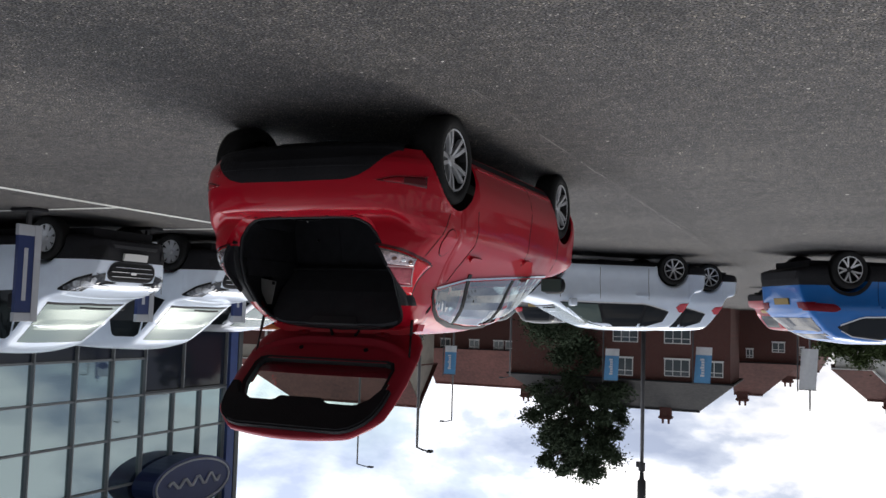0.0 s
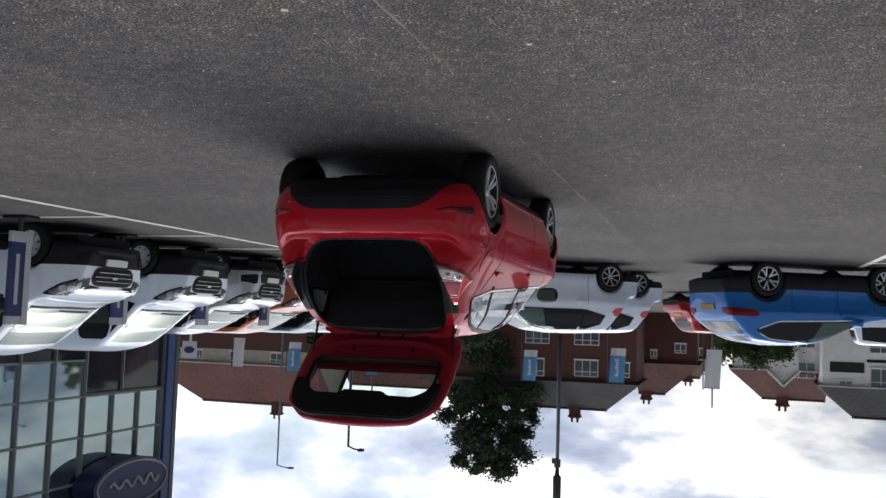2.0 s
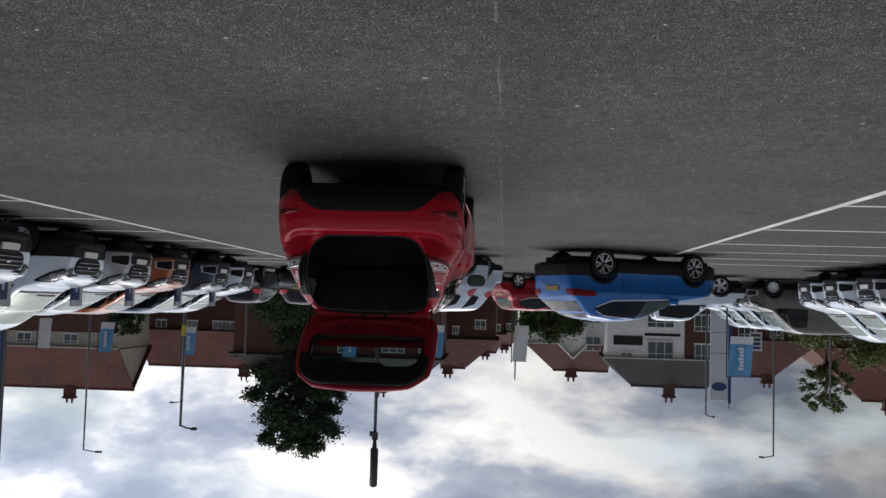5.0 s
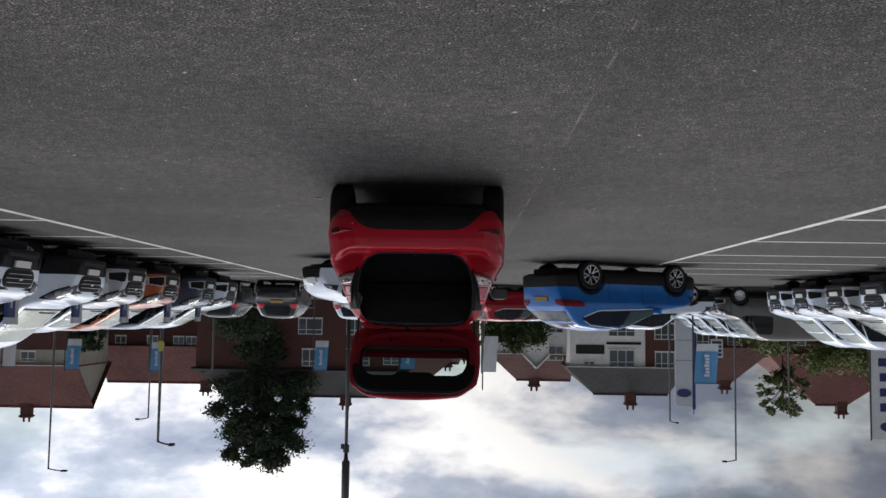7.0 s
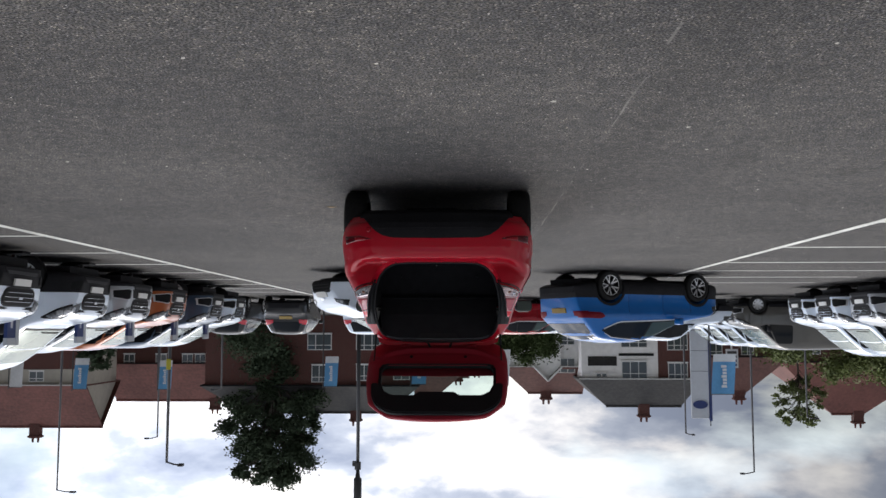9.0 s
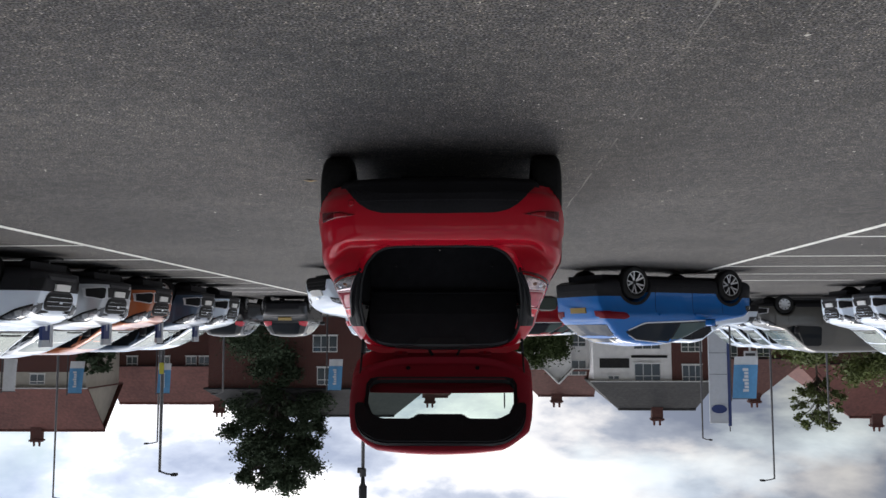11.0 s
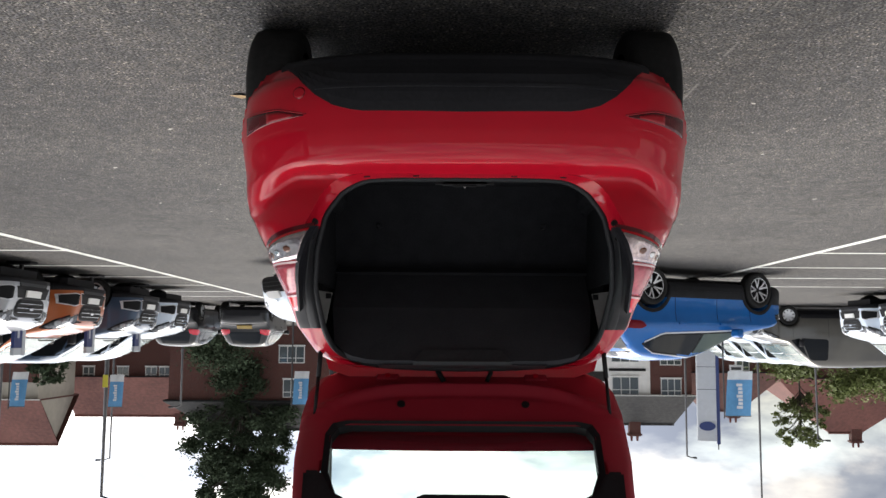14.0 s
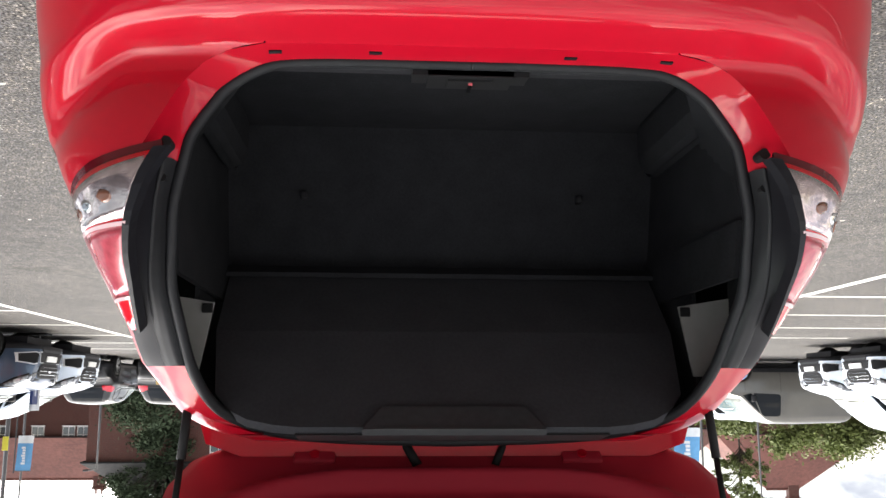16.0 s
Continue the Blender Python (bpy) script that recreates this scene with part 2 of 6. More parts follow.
CLEAR = clear_glass("clear_glass", (0.66, 0.78, 0.74))
SIDEGLASS = clear_glass("car_side_glass", (0.55, 0.62, 0.60), 0.34)
LAMPRED = material("red_lens", (0.62, 0.012, 0.03), 0.12, spec=0.8, coat=0.8)
LAMPPINK = material("pink_red_lens", (0.72, 0.006, 0.016), 0.12, spec=0.35, grain=0.1, scale=14, coat=0.4)
LAMPCHAMBER = material("lamp_chamber", (0.42, 0.06, 0.085), 0.2, spec=0.5, grain=0.3, scale=60, coat=0.4)
SHOWPANE = material("showroom_lower_glass", (0.022, 0.028, 0.045), 0.04, 0.0, spec=0.7)
PALEMETAL = material("pale_mullion", (0.30, 0.32, 0.33), 0.45, 0.2)
PILLARBLUE = material("blue_cladding", (0.045, 0.085, 0.26), 0.35, grain=0.08, scale=5)
LAMPDARK = material("dark_red_lens", (0.16, 0.006, 0.014), 0.35, spec=0.15)
LAMPCLEAR = material("clear_lens", (0.55, 0.45, 0.46), 0.14, 0.8, grain=0.55, scale=48, bump=0.15, coat=1.0)
HEADLAMP = material("head_lamp_lens", (0.060, 0.064, 0.070), 0.10, 0.3, grain=0.6, scale=18, spec=0.6)
HEADCLEAR = material("ribbed_clear_lens", (0.20, 0.21, 0.225), 0.14, 0.5, grain=0.75, scale=16, spec=0.6, coat=0.6)
LENSBRIGHT = material("lamp_reflector", (0.50, 0.52, 0.54), 0.22, 0.6, grain=0.4, scale=30)
PLATEY = material("yellow_plate", (0.26, 0.17, 0.025), 0.5)
UNSEENWALL = material("unseen_wall_grey", (0.16, 0.155, 0.15), 0.9, grain=0.25, scale=4.0, bump=0.2)
PLATEW = material("white_plate", (0.72, 0.72, 0.70), 0.5)
INK = material("black_ink", (0.012, 0.012, 0.013), 0.6, spec=0.2)
BRICK = brick_material()
RENDERW = material("white_render", (0.84, 0.83, 0.81), 0.9, grain=0.10, scale=2.0)
CREAM = material("cream_render", (0.44, 0.41, 0.35), 0.9, grain=0.12, scale=1.5)
ROOFRED = tile_material("red_tiles", (0.122, 0.046, 0.038), (0.18, 0.070, 0.056), 1.6)
ROOFBROWN = tile_material("brown_tiles", (0.090, 0.038, 0.031), (0.130, 0.056, 0.045), 1.6)
ROOFSLATE = tile_material("slate", (0.024, 0.024, 0.025), (0.044, 0.042, 0.041), 1.6)
UPVC = material("white_window_frame", (0.72, 0.72, 0.70), 0.5)
PANE = material("house_pane", (0.10, 0.12, 0.13), 0.06, 0.25, spec=0.8)
STEEL = material("galvanised_steel", (0.055, 0.055, 0.058), 0.55, 0.3, grain=0.2, scale=8)
FLAGBLUE = material("blue_flag_cloth", (0.11, 0.30, 0.52), 0.85, grain=0.1, scale=6)
FLAGWHITE = material("white_flag_cloth", (0.62, 0.63, 0.64), 0.85, grain=0.08, scale=6)
TAGYELLOW = material("yellow_tag", (0.62, 0.55, 0.06), 0.6, grain=0.08, scale=8)
SIGNBLUE = material("dark_blue_sign", (0.018, 0.035, 0.13), 0.35, grain=0.08, scale=5)
SIGNGREY = material("pale_grey_sign", (0.46, 0.48, 0.51), 0.45, grain=0.06, scale=5)
CURTAIN = material("curtain_wall_glass", (0.47, 0.60, 0.64), 0.03, 0.92, spec=1.0)
MULLION = material("grey_mullion", (0.10, 0.11, 0.115), 0.45, 0.3)
DRYLEAF = material("dry_leaf", (0.34, 0.24, 0.12), 0.9, grain=0.3, scale=30)
BARK = material("bark", (0.055, 0.045, 0.035), 0.95, grain=0.4, scale=6, bump=0.6)
LEAF = material("leaf", (0.056, 0.078, 0.047), 0.85, grain=0.5, scale=1.5, spec=0.12)
LEAFDARK = material("shrub_leaf", (0.058, 0.082, 0.030), 0.85, grain=0.5, scale=1.2, spec=0.15)
LEAFLIGHT = material("hedge_leaf", (0.105, 0.130, 0.036), 0.7, grain=0.5, scale=1.2)


# ---- mesh helpers ----
def mesh_of(name, verts, faces, mats, smooth=False, index=None):
    me = bpy.data.meshes.new(name)
    me.from_pydata([tuple(v) for v in verts], [], faces)
    for m in mats if isinstance(mats, (list, tuple)) else [mats]:
        me.materials.append(m)
    if index is not None:
        me.polygons.foreach_set("material_index", index)
    if smooth:
        me.polygons.foreach_set("use_smooth", [True] * len(me.polygons))
    me.update()
    return me


def part(name, data, mat, parent, label="", smooth=False):
    """Links one mesh (a bmesh or verts and faces) under a thing or part."""
    if isinstance(data, bmesh.types.BMesh):
        me = bpy.data.meshes.new(name)
        data.to_mesh(me)
        data.free()
        me.materials.append(mat)
        if smooth:
            me.polygons.foreach_set("use_smooth", [True] * len(me.polygons))
    else:
        me = mesh_of(name, data[0], data[1], mat, smooth)
    ob = new(name, me)
    ob.parent = parent
    if label:
        ob["label"] = label
    return ob


def thing(name, m, label, category, group="", kind=""):
    ob = new(name)
    ob.empty_display_size = 0.1
    ob.matrix_world = m
    return tagged(ob, label, category, group, kind)


def box(x0, x1, y0, y1, z0, z1, bevel=0.0):
    bm = bmesh.new()
    v = [bm.verts.new(c) for c in ((x0, y0, z0), (x1, y0, z0), (x1, y1, z0), (x0, y1, z0), (x0, y0, z1), (x1, y0, z1), (x1, y1, z1), (x0, y1, z1))]
    for f in ((3, 2, 1, 0), (4, 5, 6, 7), (0, 1, 5, 4), (1, 2, 6, 5), (2, 3, 7, 6), (3, 0, 4, 7)):
        bm.faces.new([v[i] for i in f])
    if bevel:
        bmesh.ops.bevel(bm, geom=bm.edges[:], offset=bevel, segments=2, profile=0.5, affect="EDGES")
    return bm


def joined(*bms):
    out = bmesh.new()
    for b in bms:
        me = bpy.data.meshes.new("tmp")
        b.to_mesh(me)
        b.free()
        out.from_mesh(me)
        bpy.data.meshes.remove(me)
    return out


def tube(points, radii, seg=10):
    """A round bar through points, with caps."""
    pts = [Vector(p) for p in points]
    radii = radii if isinstance(radii, (list, tuple)) else [radii] * len(pts)
    verts, faces = [], []
    for i, (p, r) in enumerate(zip(pts, radii)):
        d = (pts[min(i + 1, len(pts) - 1)] - pts[max(i - 1, 0)]).normalized()
        a = d.orthogonal().normalized() if i == 0 else (a - d * a.dot(d)).normalized()
        b = d.cross(a)
        for k in range(seg):
            t = 2 * math.pi * k / seg
            verts.append(p + r * (math.cos(t) * a + math.sin(t) * b))
    for i in range(len(pts) - 1):
        for k in range(seg):
            faces.append((i * seg + k, i * seg + (k + 1) % seg, (i + 1) * seg + (k + 1) % seg, (i + 1) * seg + k))
    faces.append(tuple(range(seg))[::-1])
    faces.append(tuple((len(pts) - 1) * seg + k for k in range(seg)))
    return verts, faces


def lathe(profile, seg=36):
    """Profile of (radius, side) spun round the y axis."""
    verts, faces = [], []
    for k in range(seg):
        a = 2 * math.pi * k / seg
        for r, y in profile:
            verts.append((r * math.cos(a), y, r * math.sin(a)))
    n = len(profile)
    for k in range(seg):
        for i in range(n - 1):
            a, b = k * n + i, ((k + 1) % seg) * n + i
            faces.append((a, b, b + 1, a + 1))
    return verts, faces


def slab(poly, axis, lo, hi):
    """A flat outline given in two coordinates, thickened along the third."""
    n = len(poly)
    k = "xyz".index(axis)
    def put(p, d):
        c = list(p)
        c.insert(k, d)
        return tuple(c)
    verts = [put(p, lo) for p in poly] + [put(p, hi) for p in poly]
    faces = [tuple(range(n))[::-1], tuple(range(n, 2 * n))] + [(i, (i + 1) % n, n + (i + 1) % n, n + i) for i in range(n)]
    bm = bmesh.new()
    vs = [bm.verts.new(v) for v in verts]
    for f in faces:
        bm.faces.new([vs[i] for i in f])
    bmesh.ops.recalc_face_normals(bm, faces=bm.faces[:])
    return bm


# ---- vehicles: a shell lofted from a side profile, a plan taper and a centre line ----
from mathutils.bvhtree import BVHTree


def smooth_curve(points, xs, k=3):
    px, py = zip(*points)
    ys = np.interp(xs, px, py)
    for _ in range(k):
        ys[1:-1] = 0.25 * ys[:-2] + 0.5 * ys[1:-1] + 0.25 * ys[2:]
    return ys


NSIDE, NTOP = 16, 8


def shell(spec):
    """The closed outer skin. Returns verts, faces and the number of points in a ring."""
    x0, x1 = spec["top"][0][0], spec["top"][-1][0]
    xs = list(np.linspace(x0, x1, int((x1 - x0) / 0.045) + 1))
    for wx in spec["axles"]:
        ra = spec["arch"]
        xs += [wx - ra - 0.002, wx - ra + 0.002, wx + ra - 0.002, wx + ra + 0.002, wx - ra * 0.98, wx + ra * 0.98, wx - ra * 0.93, wx + ra * 0.93]
    if spec.get("edge"):
        xs += list(np.linspace(spec["edge"][0], spec["edge"][1], 60)) + list(np.linspace(x0 + 0.004, spec["edge"][0] - 0.003, 22))
    xs = np.array(sorted(xs))
    top = smooth_curve(spec["top"], xs, spec.get("smooth", 2))
    bot = smooth_curve(spec["bot"], xs, 2)
    plan = smooth_curve(spec["plan"], xs, 2)
    sz, sw = zip(*spec["side"])
    edge = spec.get("edge")
    verts, rings = [], []
    for x, zt, zb, p in zip(xs, top, bot, plan):
        low = zb
        for wx in spec["axles"]:
            d = spec["arch"] ** 2 - (x - wx) ** 2
            if d > 0:
                low = max(low, spec["wheel"] + math.sqrt(d))
        crown = spec.get("crown", 0.05)
        if edge and x < edge[0]:
            crown = 0.014
        if edge and edge[0] <= x <= edge[1]:
            crown = 0.0
        ze = max(zt - crown, low + 0.05)
        half = []
        rad = spec.get("round", 0.05)
        if edge and edge[0] <= x <= edge[1]:
            room = float(np.interp(ze, sz, sw)) * p - float(np.interp(zt, *zip(*edge[2])))
            rad = max(0.01, min(0.10, 0.55 * (room - 0.03)))
        rad = min(rad, 0.6 * (ze - low))
        for i in range(NSIDE + 1):
            f = 1 - (1 - i / NSIDE) ** 1.25
            z = low + (ze - low) * f
            w = float(np.interp(z, sz, sw)) * p
            over = (z - (ze - rad)) / rad
            if over > 0:
                w -= rad * (1 - math.sqrt(max(0.0, 1 - min(1.0, over) ** 2)))
            if i == 0:
                w *= 0.985
            half.append((x, w, z))
        we = half[-1][1]
        if edge and edge[0] <= x <= edge[1]:
            wi = min(we - 0.03, float(np.interp(zt, *zip(*edge[2]))))
            ys = [we - 0.02, wi + 0.02, wi, wi * 0.8, wi * 0.6, wi * 0.4, wi * 0.2, 0.0]
        else:
            ys = [we * c for c in (0.97, 0.9, 0.8, 0.65, 0.5, 0.33, 0.16, 0.0)]
        for y in ys:
            f = 1 - (y / we) ** 2 if we > 0 else 1
            half.append((x, y, ze + (max(zt, ze + 0.004) - ze) * max(0.0, f) ** 0.7))
        ring = half + [(a, -b, c) for a, b, c in half[-2::-1]]
        rings.append(ring)
        verts += ring
    n = len(rings[0])
    faces = []
    for i in range(len(rings) - 1):
        for k in range(n - 1):
            a = i * n + k
            faces.append((a, a + 1, a + n + 1, a + n))
        faces.append((i * n + n - 1, i * n, i * n + n, i * n + 2 * n - 1))
    faces.append(tuple(range(n))[::-1])
    last = (len(rings) - 1) * n
    faces.append(tuple(last + k for k in range(n)))
    return verts, faces, n, xs


RAYS = {"front": Vector((-1, 0, 0)), "rear": Vector((1, 0, 0)), "left": Vector((0, -1, 0)), "right": Vector((0, 1, 0)), "top": Vector((0, 0, -1)),
        "corner_left": Vector((0.7071, -0.7071, 0)), "corner_right": Vector((0.7071, 0.7071, 0))}


def cling(tree, way, low, high, nu=10, nv=5, lift=0.006, deep=0.02):
    """A piece that lies on the skin between two edge lines, seen along a way: front and rear take (y, z), sides (x, z), top (x, y)."""
    d = RAYS[way]

    def along(line, t):
        s = [0.0]
        for a, b in zip(line[:-1], line[1:]):
            s.append(s[-1] + math.dist(a, b))
        t *= s[-1]
        return tuple(float(np.interp(t, s, [p[i] for p in line])) for i in (0, 1))
    outer, inner = [], []
    for i in range(nu + 1):
        a, b = along(low, i / nu), along(high, i / nu)
        for j in range(nv + 1):
            u, v = (a[0] + (b[0] - a[0]) * j / nv, a[1] + (b[1] - a[1]) * j / nv)
            o = {"front": Vector((9, u, v)), "rear": Vector((-9, u, v)), "left": Vector((u, 9, v)), "right": Vector((u, -9, v)), "top": Vector((u, v, 9)),
                 "corner_left": Vector((u * 0.7071 - 6, u * 0.7071 + 6, v)), "corner_right": Vector((u * 0.7071 - 6, -u * 0.7071 - 6, v))}[way]
            hit, nrm, _, _ = tree.ray_cast(o, d)
            tries = 0
            while hit is None and tries < 60:
                tries += 1
                if way in ("front", "rear"):
                    o.y *= 0.985
                elif way == "top":
                    o.y *= 0.985
                else:
                    o.z = 0.7 + (o.z - 0.7) * 0.985
                    o.x *= 0.99
                hit, nrm, _, _ = tree.ray_cast(o, d)
            if hit is None:
                hit, nrm, _, _ = tree.find_nearest(o + d * 8.2)
            if nrm.dot(d) > 0:
                nrm = -nrm
            outer.append(hit + nrm * lift)
            inner.append(hit - nrm * deep)
    m = nv + 1
    verts, faces = outer + inner, []
    k = len(outer)
    for i in range(nu):
        for j in range(nv):
            a = i * m + j
            faces.append((a, a + m, a + m + 1, a + 1))
    rim = [j for j in range(m)] + [i * m + nv for i in range(1, nu + 1)] + [nu * m + j for j in range(nv - 1, -1, -1)] + [i * m for i in range(nu - 1, 0, -1)]
    for a, b in zip(rim, rim[1:] + rim[:1]):
        faces.append((a, b, k + b, k + a))
    bm = bmesh.new()
    vs = [bm.verts.new(v) for v in verts]
    for f in faces:
        bm.faces.new([vs[i] for i in f])
    bmesh.ops.recalc_face_normals(bm, faces=bm.faces[:])
    # the outer face must look away from the skin
    fi = bm.faces[:][0]
    if fi.normal.dot(d) > 0:
        bmesh.ops.reverse_faces(bm, faces=bm.faces[:])
    return bm


def corner(tree, points):
    """Edge line round a rear corner: ("y", y, z) lies on the rear, ("x", x, z) on the side."""
    out = []
    for axis, c, z in points:
        if axis == "y":
            h = tree.ray_cast(Vector((-9, c, z)), Vector((1, 0, 0)))[0]
        else:
            h = tree.ray_cast(Vector((c, 9, z)), Vector((0, -1, 0)))[0]
        if h is None:
            h = tree.find_nearest(Vector((-1.6, c, z)) if axis == "y" else Vector((c, 0.75, z)))[0]
        out.append(((h.x + h.y) * 0.7071, z))
    return out


def split_skin(v, f, rules):
    """Cuts the skin level at each height and sorts out the pieces below it, ahead of or behind an axle."""
    bm = bmesh.new()
    vs = [bm.verts.new(p) for p in v]
    for face in f:
        bm.faces.new([vs[i] for i in face])
    for z in sorted({r[2] for r in rules}):
        bmesh.ops.bisect_plane(bm, geom=bm.verts[:] + bm.edges[:] + bm.faces[:], dist=0.0008, plane_co=(0, 0, z), plane_no=(0, 0, 1))
    bm.verts.index_update()
    out_v = [q.co.copy() for q in bm.verts]
    skin, black = [], []
    for face in bm.faces:
        c = face.calc_center_median()
        low = any(x0 < c.x < x1 and c.z < z for x0, x1, z in rules)
        (black if low else skin).append(tuple(q.index for q in face.verts))
    bm.free()

    def only(faces):
        used = sorted({i for q in faces for i in q})
        at_new = {i: k for k, i in enumerate(used)}
        return [out_v[i] for i in used], [tuple(at_new[i] for i in q) for q in faces]
    return only(skin), only(black)


def flip(line):
    return [(-a, b) for a, b in line]


WHEELS = {}


def wheel_meshes(radius, style):
    """Tyre and rim; the outer side looks to +y."""
    key = (radius, style)
    if key in WHEELS:
        return WHEELS[key]
    r, w = radius, 0.105
    rim = r * (0.70 if style != "steel" else 0.62)
    tv, tf = lathe([(rim * 0.97, -w), (r * 0.90, -w * 1.0), (r * 0.975, -w * 0.86), (r, -w * 0.6), (r * 0.992, -w * 0.3), (r, 0), (r * 0.992, w * 0.3), (r, w * 0.6), (r * 0.975, w * 0.86), (r * 0.90, w), (rim * 1.04, w * 0.98), (rim, w * 0.8)], 40)
    tyre = mesh_of("tyre", tv, tf, RUBBER, True)
    bm = bmesh.new()
    lv, lf = lathe([(rim * 1.0, w * 0.82), (rim * 0.985, w * 0.93), (rim * 0.93, w * 0.9), (rim * 0.90, w * 0.3), (rim * 0.88, -w * 0.9)], 40)
    vs = [bm.verts.new(v) for v in lv]
    for f in lf:
        bm.faces.new([vs[i] for i in f])
    n = {"ten": 5, "five": 5, "steel": 8, "multi": 8, "vee": 5}[style]
    for k in range(n):
        for off in {"ten": (-0.18, 0.18), "vee": (-0.30, 0.30)}.get(style, (0.0,)):
            a = 2 * math.pi * k / n + (off if style != "vee" else 0.0)
            lean = math.tan(off) if style == "vee" else 0.0
            hw = {"ten": 0.062, "five": 0.20, "steel": 0.20, "multi": 0.052, "vee": 0.070}[style] * rim
            c, s = math.cos(a), math.sin(a)
            pts = []
            for rr, hh, yy in ((0.12, hw * 0.7, w * 0.55), (0.55, hw, w * 0.78), (0.95, hw * 1.15, w * 0.88)):
                for sg in (-1, 1):
                    x, z = rr * rim, sg * hh + lean * rim * max(0.0, rr - 0.30) * 1.25
                    pts.append((x * c - z * s, yy, x * s + z * c))
            back = [(x * 0.99, y - 0.03, z * 0.99) for x, y, z in pts]
            v = [bm.verts.new(p) for p in pts + back]
            for f in ((0, 1, 3, 2), (2, 3, 5, 4), (0, 2, 8, 6), (2, 4, 10, 8), (1, 7, 9, 3), (3, 9, 11, 5)):
                bm.faces.new([v[i] for i in f])
    hv, hf = lathe([(0.0, w * 0.72), (rim * 0.16, w * 0.7), (rim * 0.2, w * 0.5)], 20)
    vs = [bm.verts.new(v) for v in hv]
    for f in hf:
        try:
            bm.faces.new([vs[i] for i in dict.fromkeys(f)])
        except ValueError:
            pass
    rm = bpy.data.meshes.new("rim")
    bm.to_mesh(rm)
    bm.free()
    rm.materials.append(ALLOY)
    rm.materials.append(DARKALLOY)
    for q in rm.polygons:
        rr = math.hypot(q.center.x, q.center.z)
        if style == "vee" and (rr > rim * 0.86 and len(q.vertices) == 4 and abs(q.normal.y) < 0.9 or rr < rim * 0.22 or abs(q.normal.y) < 0.5):
            q.material_index = 1
        if rim * 0.84 < rr < rim * 0.925 and len(q.vertices) == 4 and q.center.y < w * 0.65:
            q.material_index = 1
    dv, df = lathe([(0.0, -0.01), (rim * 0.9, -0.01), (rim * 0.9, -0.03)], 24)
    disc = mesh_of("brake_disc", dv, df, PLASTIC, True)
    WHEELS[key] = (tyre, rm, disc)
    return WHEELS[key]


def add_wheels(root, spec, style):
    ty, rm, dc = wheel_meshes(spec["wheel"], style)
    for x in spec["axles"]:
        for sgn in (1, -1):
            w = new("wheel", ty)
            w.parent = root
            w.matrix_local = pose(x, sgn * spec["track"], spec["wheel"], 0, 23 * x, 0 if sgn > 0 else 180)
            for nm, me in (("rim", rm), ("brake_disc", dc)):
                o = new(nm, me)
                o.parent = w


HATCH = dict(
    top=[(-2.124, 0.50), (-2.10, 0.66), (-2.05, 0.715), (-1.86, 0.735), (-1.78, 0.745), (-1.70, 0.86), (-1.56, 1.12), (-1.40, 1.40), (-1.33, 1.455), (-1.1, 1.475), (-0.6, 1.49), (-0.1, 1.485), (0.3, 1.445),
         (0.62, 1.30), (1.15, 1.02), (1.30, 0.985), (1.75, 0.90), (2.02, 0.79), (2.15, 0.66), (2.236, 0.50)],
    bot=[(-2.124, 0.30), (-2.0, 0.24), (-1.6, 0.22), (0, 0.20), (1.7, 0.20), (2.1, 0.21), (2.236, 0.28)],
    plan=[(-2.124, 0.74), (-2.06, 0.86), (-1.9, 0.93), (-1.6, 0.965), (-1.2, 0.99), (0, 1.0), (1.4, 1.0), (1.75, 0.965), (2.0, 0.87), (2.15, 0.74), (2.236, 0.58)],
    side=[(0.15, 0.80), (0.25, 0.865), (0.36, 0.885), (0.46, 0.872), (0.58, 0.873), (0.72, 0.892), (0.80, 0.910), (0.84, 0.905), (0.90, 0.876), (1.02, 0.835), (1.23, 0.735), (1.39, 0.645), (1.46, 0.57), (1.49, 0.53)],
    axles=(-1.324, 1.324), wheel=0.308, arch=0.352, track=0.795)
SUV = dict(
    top=[(-2.17, 0.55), (-2.13, 0.80), (-2.08, 0.98), (-2.04, 1.06), (-1.94, 1.14), (-1.66, 1.38), (-1.42, 1.50), (-0.85, 1.56), (-0.25, 1.55), (0.10, 1.47), (0.45, 1.30), (0.93, 1.09), (1.12, 1.06), (1.8, 0.96), (2.06, 0.82), (2.17, 0.62), (2.22, 0.5)],
    bot=[(-2.17, 0.36), (-1.9, 0.27), (0, 0.24), (1.9, 0.25), (2.22, 0.34)],
    plan=[(-2.17, 0.78), (-2.08, 0.88), (-1.85, 0.97), (-1.3, 1.0), (-0.5, 0.97), (0.4, 0.97), (1.35, 1.0), (1.8, 0.95), (2.06, 0.84), (2.17, 0.7), (2.22, 0.58)],
    side=[(0.2, 0.83), (0.33, 0.89), (0.44, 0.90), (0.53, 0.875), (0.66, 0.868), (0.78, 0.876), (0.88, 0.902), (0.92, 0.906), (0.96, 0.888), (1.05, 0.845), (1.25, 0.74), (1.42, 0.65), (1.53, 0.58), (1.56, 0.54)],
    axles=(-1.32, 1.32), wheel=0.335, arch=0.39, track=0.80)
